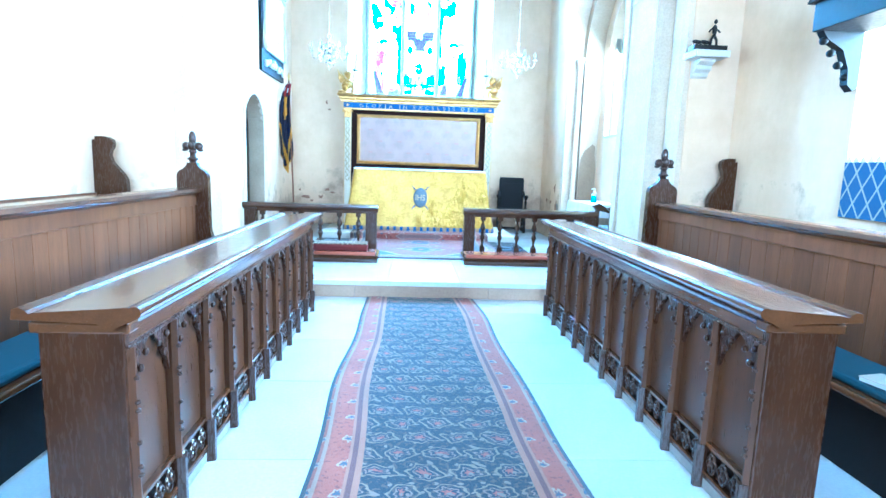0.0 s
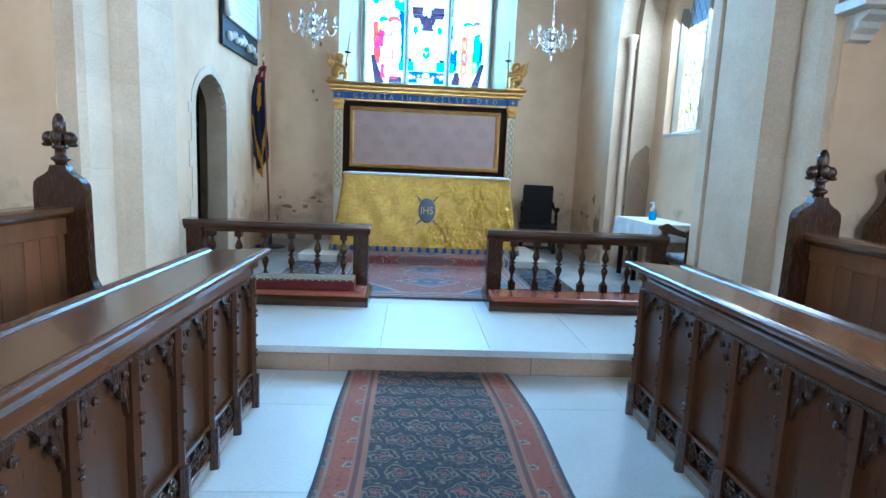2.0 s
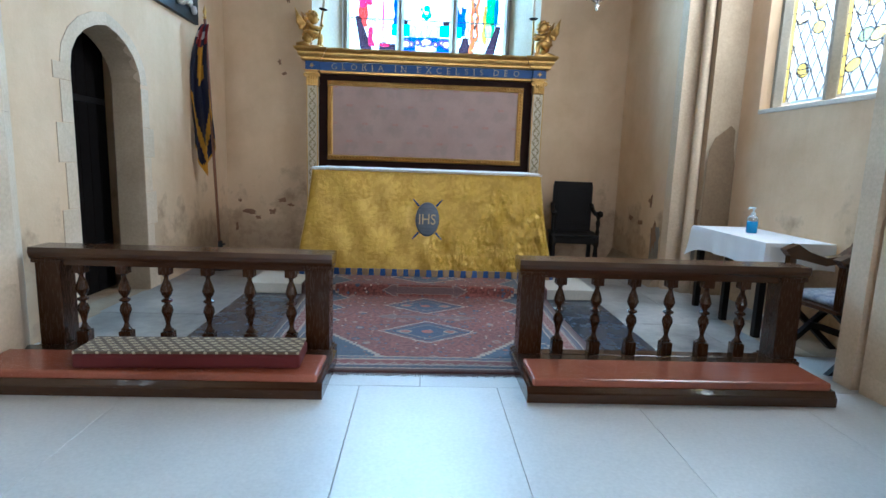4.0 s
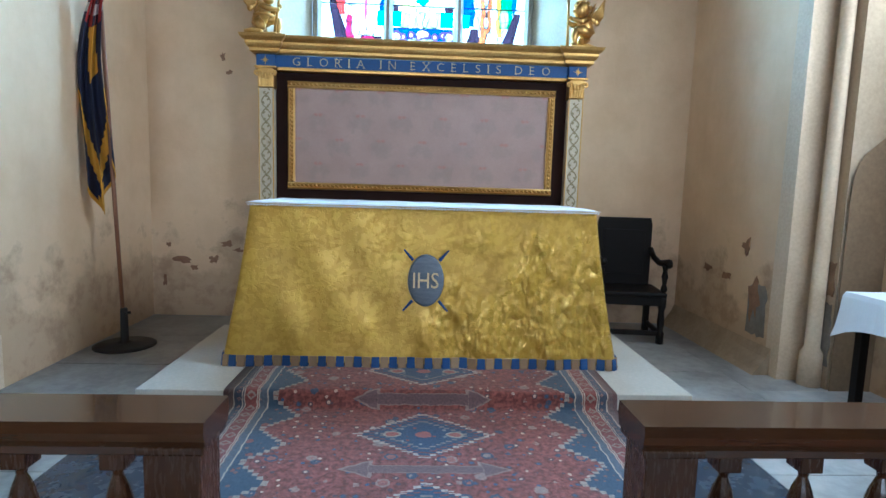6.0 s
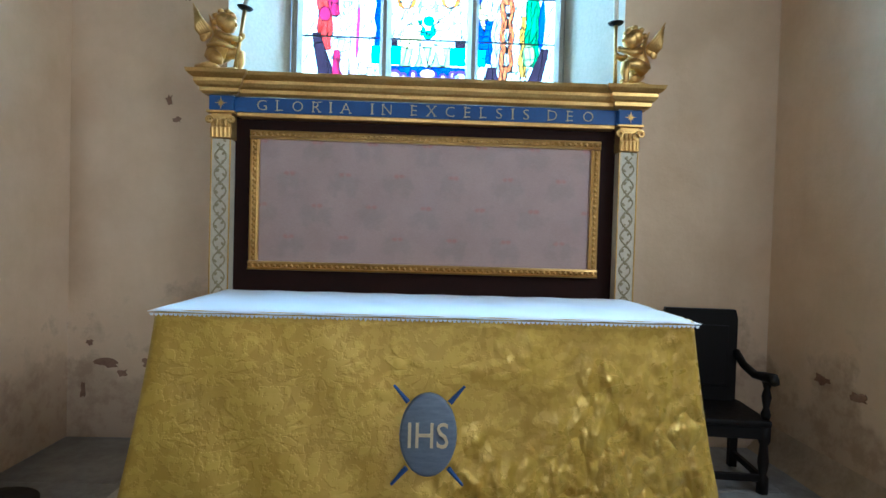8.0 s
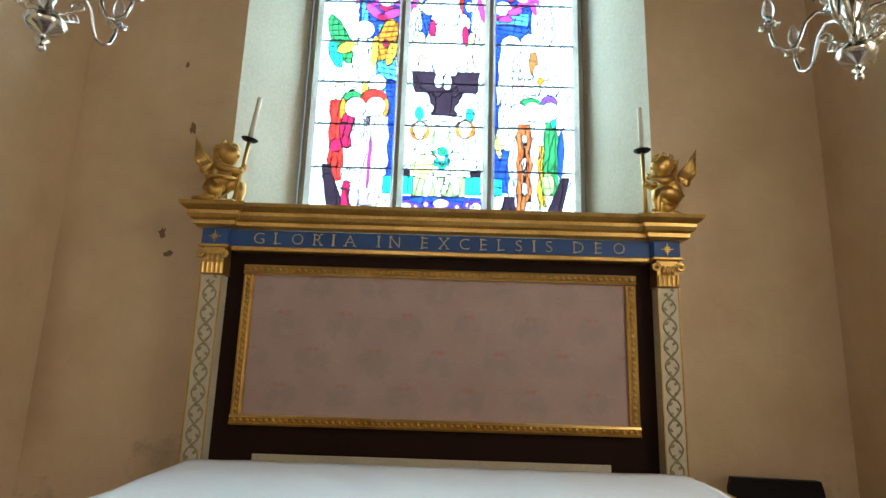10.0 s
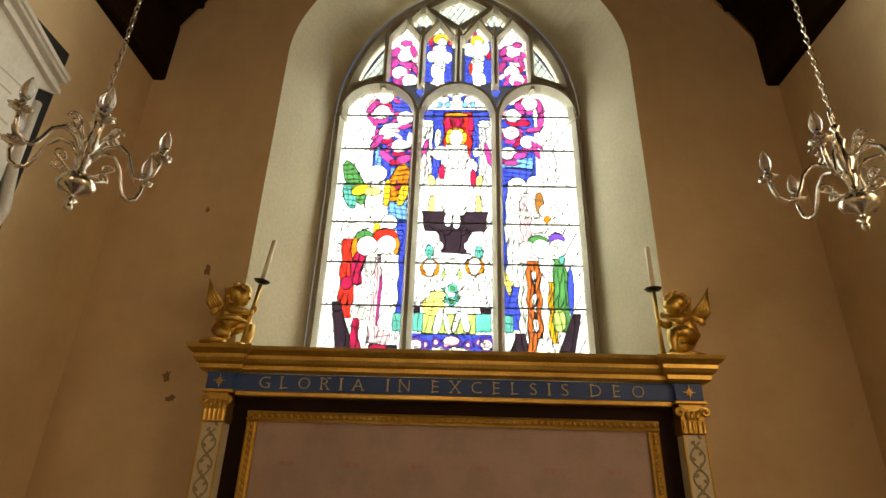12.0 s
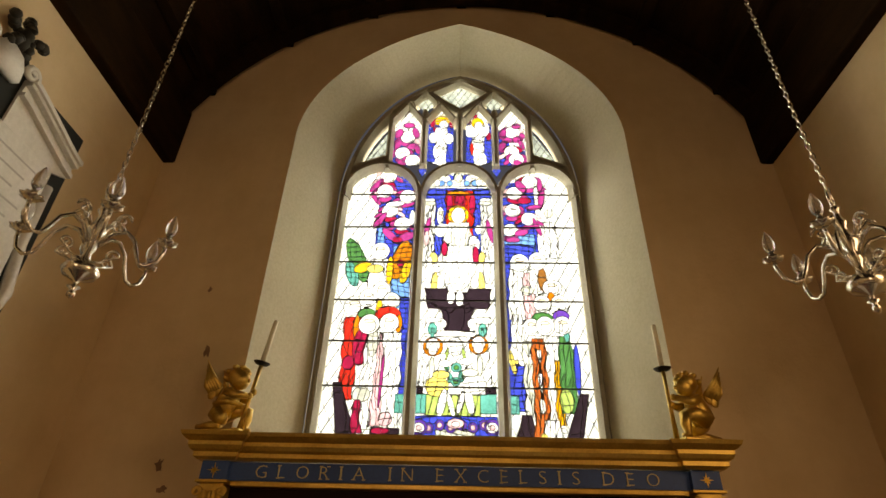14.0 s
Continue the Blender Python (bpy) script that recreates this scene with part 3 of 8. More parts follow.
    def build(self, parent, place, lead_depth=0.005):
        """The lead net as one part, each pane under it."""
        ids = np.where(self.inside, self.ids, -1)
        lead = np.zeros(ids.shape, bool)
        lead[:, 1:] |= ids[:, 1:] != ids[:, :-1]
        lead[1:, :] |= ids[1:, :] != ids[:-1, :]
        lead &= self.inside
        groups = {}
        half = (self.a1 - self.a0) / ids.shape[1]
        for r in range(ids.shape[0]):
            row = np.where(lead[r], -2, ids[r])
            cuts = np.flatnonzero(np.diff(row)) + 1
            for a, b in zip([0, *cuts], [*cuts, len(row)]):
                if row[a] != -1:
                    groups.setdefault(int(row[a]), []).append((self.a0 + a * half, self.a0 + b * half, self.z0 + r * self.cell))
        def sheet(runs, depth):
            vs, fs = [], []
            for a, b, z in runs:
                for d in ((0.0,) if depth == 0 else (-depth, depth)):
                    k = len(vs)
                    vs += [place(a, z, d), place(b, z, d), place(b, z + self.cell, d), place(a, z + self.cell, d)]
                    fs.append((k, k + 1, k + 2, k + 3))
            me = bpy.data.meshes.new("pane")
            me.from_pydata(vs, [], fs)
            return me
        me = sheet(groups.pop(-2, []), lead_depth)
        me.materials.append(M_LEAD)
        net = new("lead_net", me)
        net.parent = parent
        net["label"] = "dark lead cames round small panes"
        for key, runs in groups.items():
            if len(runs) < 3:
                continue
            colour = self.keys[key // 1600]
            me = sheet(runs, 0)
            me.materials.append(glass(colour, COLOURS[colour], 0.55))
            ob = new("pane", me)
            ob.parent = net
            ob.visible_shadow = False


def on_east(x, z, d=0.0):
    return (x, GLASS_Y + d, z)


def head_mask(light, spring, apex, point=0.0):
    """Keeps what lies under the head of the light."""
    light.Z = light.grid_z
    t = np.abs(light.U - 0.5) * 2
    light.inside &= light.Z < spring + (apex - spring) * np.sqrt(np.clip(1 - t * t, 0, 1)) * (1 - point) + (apex - spring) * (1 - t) * point


WIN = thing("window_1", (-0.012, 0, 2.985 - 1.048 * 2.95), "tall stained glass window of three lights in stone tracery", "window", kind="structure")
SP, AP = 5.10, 5.41
LIGHTS = ((-0.90, -0.255), (-0.155, 0.475), (0.575, 1.22))

g = Light(*LIGHTS[0], 2.92, 5.42)
g.quarries()
g.field(0.468, 1.087, 4.452, 5.415, "blue", 0.045, 0.06)
g.field(0.733, 0.989, 3.985, 4.583, "sky", 0.045, 0.05)
g.field(0.874, 1.039, 3.236, 4.080, "blue", 0.045, 0.05)
g.field(0.494, 0.592, 4.590, 4.807, "sky", 0.04, 0.05)
g.cherub(0.567, 5.360, 0.124, 0.079, 0)
g.cherub(0.536, 5.183, 0.122, 0.077, 1)
g.cherub(0.882, 5.122, 0.121, 0.076, 2)
g.cherub(0.637, 4.958, 0.119, 0.073, 3)
g.cherub(0.833, 4.817, 0.118, 0.071, 4)
g.oval(0.400, 5.250, 0.061, 0.081, "magenta", 1.0)
g.oval(0.410, 5.091, 0.045, 0.071, "magenta", -1.0)
g.oval(0.500, 4.851, 0.059, 0.090, "magenta", 0.8)
g.oval(0.664, 4.698, 0.078, 0.073, "magenta", -1.2)
g.oval(0.899, 4.678, 0.116, 0.051, "magenta", 1.2)
g.oval(0.777, 4.642, 0.068, 0.036, "crimson")
g.oval(0.965, 4.885, 0.039, 0.083, "white")
g.oval(0.703, 5.035, 0.130, 0.031, "white", 1)
g.oval(0.242, 4.439, 0.123, 0.218, "green", -0.6, split=0.05, across=0.05)
g.oval(0.192, 4.303, 0.084, 0.122, "teal", -0.5, split=0.05, across=0.04)
g.oval(0.853, 4.444, 0.132, 0.193, "orange", 0.3, split=0.05, across=0.05)
g.oval(0.919, 4.325, 0.065, 0.115, "gold", 0.3, split=0.05, across=0.04)
g.robe(0.532, 4.125, 4.441, 0.095, 0.119, "white", 0.26, 0.04)
g.oval(0.333, 4.364, 0.113, 0.054, "gold", 0.8)
g.oval(0.504, 4.352, 0.113, 0.041, "yellow")
g.oval(0.703, 4.340, 0.047, 0.137, "gold", split=0.05, across=0.2)
g.oval(0.846, 4.409, 0.047, 0.034, "crimson")
g.halo(0.549, 4.528, 0.134, 0.085)
g.robe(0.255, 3.795, 4.026, 0.091, 0.151, "white", 0.26, 0.05)
g.halo(0.276, 4.004, 0.136, 0.086)
g.halo(0.448, 4.076, 0.119, 0.087)
g.oval(0.605, 3.988, 0.041, 0.076, "gold")
g.halo(0.618, 4.148, 0.119, 0.082)
g.halo(0.765, 4.053, 0.109, 0.077)
g.oval(0.455, 3.928, 0.117, 0.053, "green")
g.oval(0.730, 3.921, 0.170, 0.081, "red", split=0.1, across=0.1)
g.oval(0.880, 3.849, 0.044, 0.080, "orange")
g.robe(0.288, 3.229, 3.901, 0.117, 0.083, "red", 0.26, 0.045)
g.oval(0.336, 3.820, 0.040, 0.098, "orange")
g.oval(0.283, 3.517, 0.077, 0.057, "crimson")
g.oval(0.419, 3.648, 0.105, 0.154, "crimson", split=0.1, across=0.05)
g.robe(0.614, 3.013, 3.768, 0.132, 0.182, "white", 0.13, 0.035)
g.robe(0.805, 3.015, 3.769, 0.123, 0.146, "white", 0.15, 0.04)
g.robe(0.668, 3.038, 3.768, 0.022, 0.073, "rose", 0.2, 0.03)
g.oval(0.563, 3.684, 0.070, 0.119, "pale", split=0.06, across=0.04)
g.oval(0.483, 3.271, 0.109, 0.059, "pale", split=0.1, across=0.05)
g.oval(0.712, 3.382, 0.021, 0.211, "magenta", 0.05)
g.robe(0.445, 2.985, 3.230, 0.025, 0.081, "crimson", 0.26, 0.04)
g.oval(0.796, 3.090, 0.082, 0.052, "rose", split=0.07, across=0.04)
g.halo(0.498, 3.842, 0.134, 0.086)
g.halo(0.755, 3.854, 0.125, 0.083)
g.field(0.899, 1.011, 3.136, 3.276, "teal", 0.2, 0.1)
g.put((g.Z < 3.36) & (np.abs(g.U - 0.17 - (3.36 - g.Z) * 0.45) < 0.05 + (3.36 - g.Z) * 0.17), "black", 0.3, 0.3)
g.oval(0.438, 3.074, 0.049, 0.088, "crimson")
g.field(0.627, 0.970, 2.927, 3.027, "black", 0.3, 0.3)
g.oval(0.745, 3.006, 0.113, 0.023, "crimson")
head_mask(g, SP, AP)
g.build(WIN, on_east)

g = Light(*LIGHTS[1], 2.92, 5.42)
g.quarries("white", 0.10)
g.field(-0.006, 0.972, 5.022, 5.217, "blue", 0.05, 0.05)
g.field(0.147, 0.327, 4.474, 5.196, "blue", 0.05, 0.03)
g.field(0.697, 0.817, 4.478, 5.199, "blue", 0.05, 0.03)
g.field(-0.045, 1.005, 5.237, 5.440, "white", 0.045, 0.05)
g.oval(0.079, 5.170, 0.067, 0.036, "blue")
g.oval(0.210, 5.278, 0.068, 0.036, "sky")
g.oval(0.344, 5.344, 0.068, 0.037, "blue")
g.oval(0.480, 5.366, 0.068, 0.037, "sky")
g.oval(0.617, 5.345, 0.068, 0.037, "blue")
g.oval(0.753, 5.281, 0.068, 0.036, "sky")
g.oval(0.886, 5.175, 0.067, 0.036, "blue")
g.oval(0.157, 5.283, 0.047, 0.040, "white")
g.oval(0.318, 5.324, 0.047, 0.041, "white")
g.oval(0.481, 5.338, 0.047, 0.041, "white")
g.oval(0.643, 5.325, 0.047, 0.041, "white")
g.oval(0.805, 5.287, 0.047, 0.040, "white")
g.oval(0.481, 5.338, 0.063, 0.057, "pale")
g.oval(0.481, 5.338, 0.031, 0.037, "white")
g.oval(0.351, 5.276, 0.047, 0.032, "sky")
g.oval(0.612, 5.278, 0.047, 0.032, "sky")
g.robe(0.512, 4.442, 5.189, 0.217, 0.183, "red", 0.12, 0.05)
g.robe(0.510, 4.965, 5.158, 0.072, 0.071, "crimson", 0.1, 0.06)
g.oval(0.357, 5.040, 0.046, 0.117, "crimson")
g.oval(0.699, 5.042, 0.046, 0.117, "crimson")
g.oval(0.483, 5.158, 0.175, 0.028, "orange")
g.robe(0.082, 4.439, 5.019, 0.046, 0.043, "white", 0.08, 0.03)
g.oval(0.065, 5.046, 0.092, 0.027, "pale")
g.oval(0.063, 5.081, 0.082, 0.019, "white")
g.robe(0.885, 4.445, 5.024, 0.046, 0.043, "white", 0.08, 0.03)
g.oval(0.893, 5.051, 0.092, 0.027, "pale")
g.oval(0.894, 5.086, 0.082, 0.019, "white")
g.oval(0.030, 4.757, 0.040, 0.133, "magenta", 0.3)
g.oval(0.036, 4.666, 0.035, 0.080, "rose")
g.oval(0.949, 4.745, 0.040, 0.125, "magenta", -0.3)
g.halo(0.224, 4.906, 0.050, 0.099)
g.oval(0.270, 4.747, 0.129, 0.073, "white")
g.oval(0.486, 4.919, 0.161, 0.103, "gold", split=0.05, across=0.05)
g.robe(0.495, 4.442, 4.833, 0.150, 0.279, "white", 0.14, 0.045)
g.oval(0.491, 4.912, 0.101, 0.087, "white")
g.oval(0.705, 4.607, 0.098, 0.086, "white", split=0.06, across=0.06)
g.oval(0.617, 4.670, 0.025, 0.094, "pale", 0.2)
g.oval(0.421, 4.626, 0.025, 0.108, "pale", -0.2)
g.oval(0.355, 4.527, 0.126, 0.017, "rose")
g.oval(0.786, 4.762, 0.050, 0.051, "white")
g.robe(0.493, 4.118, 4.589, 0.225, 0.158, "white", 0.16, 0.04)
g.oval(0.296, 4.559, 0.044, 0.078, "crimson")
g.oval(0.743, 4.493, 0.044, 0.091, "crimson")
g.oval(0.144, 4.454, 0.058, 0.069, "yellow")
g.oval(0.178, 4.359, 0.077, 0.047, "white")
g.oval(0.166, 4.196, 0.042, 0.132, "yellow", 0.12, split=0.08, across=0.2)
g.oval(0.092, 4.345, 0.048, 0.136, "white")
g.oval(0.839, 4.459, 0.058, 0.069, "yellow")
g.oval(0.808, 4.364, 0.076, 0.047, "white")
g.oval(0.824, 4.202, 0.042, 0.132, "yellow", -0.12, split=0.08, across=0.2)
g.oval(0.894, 4.351, 0.048, 0.136, "white")
g.robe(0.497, 3.985, 4.170, 0.468, 0.395, "black", 0.5, 0.5)
g.robe(0.490, 3.790, 3.992, 0.230, 0.153, "black", 0.5, 0.5)
g.oval(0.250, 3.851, 0.100, 0.049, "white")
g.oval(0.726, 3.855, 0.100, 0.049, "white")
g.robe(0.496, 4.134, 4.215, 0.179, 0.140, "white", 0.1, 0.04)
g.oval(0.404, 4.092, 0.056, 0.064, "white")
g.oval(0.520, 4.080, 0.051, 0.077, "white")
g.field(0.071, 0.274, 3.739, 3.902, "white", 0.09, 0.1)
g.field(0.703, 0.929, 3.745, 3.908, "white", 0.09, 0.1)
g.field(0.231, 0.725, 3.742, 3.790, "white", 0.1, 0.1)
g.oval(0.166, 3.805, 0.059, 0.054, "teal")
g.oval(0.825, 3.802, 0.058, 0.054, "teal")
g.oval(0.170, 3.739, 0.022, 0.078, "teal")
g.oval(0.823, 3.745, 0.022, 0.078, "teal")
g.field(-0.020, 0.119, 3.134, 3.279, "teal", 0.3, 0.3)
g.field(0.786, 0.980, 3.138, 3.288, "teal", 0.3, 0.3)
g.field(0.120, 0.786, 3.123, 3.275, "lime", 0.3, 0.05)
g.field(-0.006, 0.976, 3.286, 3.340, "black", 0.3, 0.2)
g.field(0.079, 0.848, 3.280, 3.340, "white", 0.2, 0.1)
g.oval(0.467, 3.660, 0.107, 0.076, "white", split=0.05, across=0.05)
g.oval(0.349, 3.578, 0.026, 0.069, "lime", 0.4)
g.oval(0.591, 3.580, 0.026, 0.069, "lime", -0.4)
g.oval(0.359, 3.410, 0.082, 0.047, "teal")
g.oval(0.359, 3.410, 0.041, 0.024, "green")
g.oval(0.600, 3.420, 0.091, 0.052, "teal")
g.oval(0.600, 3.420, 0.045, 0.026, "green")
g.oval(0.487, 3.489, 0.065, 0.038, "teal")
g.oval(0.487, 3.489, 0.033, 0.019, "green")
g.oval(0.480, 3.378, 0.060, 0.035, "teal")
g.oval(0.480, 3.378, 0.030, 0.017, "green")
g.oval(0.356, 3.482, 0.044, 0.025, "teal")
g.oval(0.356, 3.482, 0.022, 0.013, "green")
g.robe(0.200, 3.334, 3.599, 0.141, 0.171, "white", 0.13, 0.045)
g.oval(0.249, 3.343, 0.146, 0.082, "yellow", split=0.07, across=0.07)
g.oval(0.314, 3.215, 0.051, 0.107, "white", 0.3, split=0.08, across=0.2)
g.oval(0.424, 3.203, 0.034, 0.090, "white", -0.4, split=0.08, across=0.2)
g.oval(0.347, 3.521, 0.087, 0.028, "white")
g.oval(0.173, 3.486, 0.035, 0.085, "pale")
g.oval(0.297, 3.431, 0.104, 0.033, "yellow")
g.oval(0.182, 3.657, 0.129, 0.079, "orange", split=0.07, across=0.07)
g.oval(0.182, 3.669, 0.085, 0.059, "white")
g.oval(0.184, 3.634, 0.062, 0.047, "white")
g.robe(0.757, 3.354, 3.619, 0.141, 0.171, "white", 0.13, 0.045)
g.oval(0.712, 3.361, 0.146, 0.082, "white", split=0.07, across=0.07)
g.oval(0.652, 3.232, 0.051, 0.107, "white", -0.3, split=0.08, across=0.2)
g.oval(0.542, 3.218, 0.034, 0.091, "white", 0.4, split=0.08, across=0.2)
g.oval(0.609, 3.538, 0.088, 0.028, "white")
g.oval(0.783, 3.506, 0.035, 0.085, "pale")
g.oval(0.661, 3.449, 0.104, 0.033, "pale")
g.oval(0.769, 3.677, 0.129, 0.079, "orange", split=0.07, across=0.07)
g.oval(0.769, 3.689, 0.084, 0.059, "white")
g.oval(0.768, 3.654, 0.062, 0.047, "white")
g.field(-0.027, 0.985, 2.936, 3.118, "blue", 0.05, 0.06)
g.field(0.244, 0.716, 2.936, 3.024, "pale", 0.03, 0.04)
g.oval(0.028, 3.051, 0.058, 0.038, "purple")
g.oval(0.028, 3.051, 0.029, 0.020, "rose")
g.oval(0.162, 3.033, 0.058, 0.038, "purple")
g.oval(0.162, 3.033, 0.029, 0.020, "rose")
g.oval(0.294, 3.054, 0.058, 0.038, "purple")
g.oval(0.294, 3.054, 0.029, 0.020, "rose")
g.oval(0.428, 3.036, 0.058, 0.038, "purple")
g.oval(0.428, 3.036, 0.029, 0.020, "rose")
g.oval(0.560, 3.057, 0.058, 0.038, "purple")
g.oval(0.560, 3.057, 0.029, 0.020, "rose")
g.oval(0.692, 3.039, 0.058, 0.038, "purple")
g.oval(0.692, 3.039, 0.029, 0.020, "rose")
g.oval(0.825, 3.060, 0.058, 0.038, "purple")
g.oval(0.825, 3.060, 0.029, 0.020, "rose")
g.oval(0.957, 3.042, 0.058, 0.038, "purple")
g.oval(0.957, 3.042, 0.029, 0.020, "rose")
g.oval(0.046, 3.036, 0.100, 0.056, "purple")
g.oval(0.046, 3.031, 0.070, 0.038, "white")
g.oval(0.046, 3.031, 0.033, 0.020, "rose")
g.oval(0.924, 3.046, 0.099, 0.056, "purple")
g.oval(0.923, 3.041, 0.070, 0.038, "white")
g.oval(0.923, 3.041, 0.033, 0.020, "rose")
g.oval(0.485, 3.067, 0.100, 0.036, "rose")
g.oval(0.485, 3.062, 0.046, 0.020, "white")
head_mask(g, SP, AP)
g.build(WIN, on_east)

g = Light(*LIGHTS[2], 2.92, 5.42)
g.quarries()
g.field(-0.023, 0.411, 5.242, 5.424, "white", 0.06, 0.08)
g.field(-0.045, 0.457, 4.465, 5.282, "blue", 0.045, 0.06)
g.field(-0.068, 0.064, 3.250, 4.594, "blue", 0.045, 0.05)
g.field(-0.034, 0.422, 4.465, 4.712, "sky", 0.045, 0.06)
g.field(-0.014, 0.396, 4.422, 4.595, "blue", 0.045, 0.06)
g.cherub(0.407, 5.295, 0.117, 0.075, 9)
g.cherub(0.170, 5.163, 0.115, 0.073, 10)
g.cherub(0.133, 4.970, 0.113, 0.070, 11)
g.cherub(0.362, 4.877, 0.112, 0.069, 12)
g.cherub(0.086, 4.754, 0.111, 0.067, 13)
g.oval(0.271, 5.242, 0.071, 0.072, "magenta", -0.6)
g.oval(0.555, 5.252, 0.040, 0.088, "magenta")
g.oval(0.560, 5.103, 0.045, 0.110, "magenta", 0.3)
g.oval(0.441, 5.002, 0.118, 0.031, "magenta", 1)
g.oval(0.314, 5.078, 0.100, 0.039, "crimson")
g.oval(0.470, 4.793, 0.039, 0.096, "magenta", -0.5)
g.oval(0.243, 4.730, 0.096, 0.036, "magenta", 0.9)
g.oval(0.113, 4.654, 0.105, 0.029, "magenta")
g.oval(0.486, 5.165, 0.035, 0.071, "white")
g.oval(0.646, 4.935, 0.059, 0.045, "pale")
g.robe(0.648, 4.469, 4.842, 0.078, 0.112, "white", 0.1, 0.05)
g.robe(0.148, 3.891, 4.355, 0.102, 0.141, "white", 0.12, 0.035)
g.robe(0.305, 3.892, 4.323, 0.074, 0.088, "rose", 0.1, 0.03)
g.robe(0.417, 4.127, 4.357, 0.111, 0.081, "white", 0.1, 0.05)
g.oval(0.484, 4.264, 0.060, 0.113, "brown", split=0.1, across=0.2)
g.oval(0.273, 4.158, 0.082, 0.045, "pale", split=0.05, across=0.05)
g.halo(0.192, 4.422, 0.131, 0.086)
g.halo(0.436, 4.441, 0.117, 0.086)
g.robe(0.538, 3.819, 4.129, 0.118, 0.219, "white", 0.12, 0.05)
g.halo(0.607, 4.187, 0.127, 0.072)
g.oval(0.582, 4.081, 0.054, 0.064, "orange")
g.halo(0.456, 4.039, 0.112, 0.076)
g.halo(0.689, 4.041, 0.116, 0.079)
g.oval(0.448, 3.918, 0.133, 0.040, "green")
g.oval(0.688, 3.933, 0.106, 0.049, "purple")
g.oval(0.068, 3.524, 0.051, 0.120, "yellow", -0.35, split=0.06, across=0.04)
g.field(-0.020, 0.188, 3.160, 3.511, "blue", 0.05, 0.06)
g.robe(0.121, 3.553, 3.937, 0.071, 0.111, "white", 0.08, 0.04)
g.oval(0.035, 3.538, 0.034, 0.103, "yellow", -0.3, split=0.05, across=0.2)
g.oval(0.264, 3.640, 0.060, 0.070, "brown")
g.field(-0.010, 0.096, 3.141, 3.278, "teal", 0.2, 0.1)
g.robe(0.245, 3.123, 3.713, 0.078, 0.073, "pale", 0.12, 0.04)
g.robe(0.513, 3.012, 3.754, 0.139, 0.144, "white", 0.12, 0.035)
g.robe(0.366, 3.010, 3.735, 0.087, 0.088, "scarlet", 0.035, 0.03)
g.robe(0.370, 3.010, 3.642, 0.017, 0.028, "white", 0.06, 0.02)
g.robe(0.584, 3.063, 3.558, 0.038, 0.056, "amber", 0.03, 0.03)
g.robe(0.702, 3.154, 3.756, 0.078, 0.106, "green", 0.2, 0.045)
g.oval(0.661, 3.245, 0.082, 0.091, "lime", split=0.1, across=0.05)
g.oval(0.825, 3.490, 0.038, 0.199, "blue", 0.05)
g.oval(0.736, 3.762, 0.035, 0.054, "teal")
g.halo(0.303, 3.832, 0.110, 0.073)
g.halo(0.475, 3.843, 0.119, 0.082)
g.halo(0.700, 3.851, 0.114, 0.076)
g.put((g.Z < 3.30) & (np.abs(g.U - 0.88 + (3.30 - g.Z) * 0.5) < 0.05 + (3.30 - g.Z) * 0.14), "black", 0.3, 0.3)
g.robe(0.180, 2.934, 3.135, 0.065, 0.135, "black", 0.5, 0.5)
g.robe(0.354, 2.948, 3.150, 0.081, 0.095, "scarlet", 0.035, 0.03)
g.robe(0.472, 2.950, 3.100, 0.097, 0.111, "white", 0.1, 0.035)
g.oval(0.367, 2.986, 0.036, 0.022, "yellow")
head_mask(g, SP, AP)
g.build(WIN, on_east)

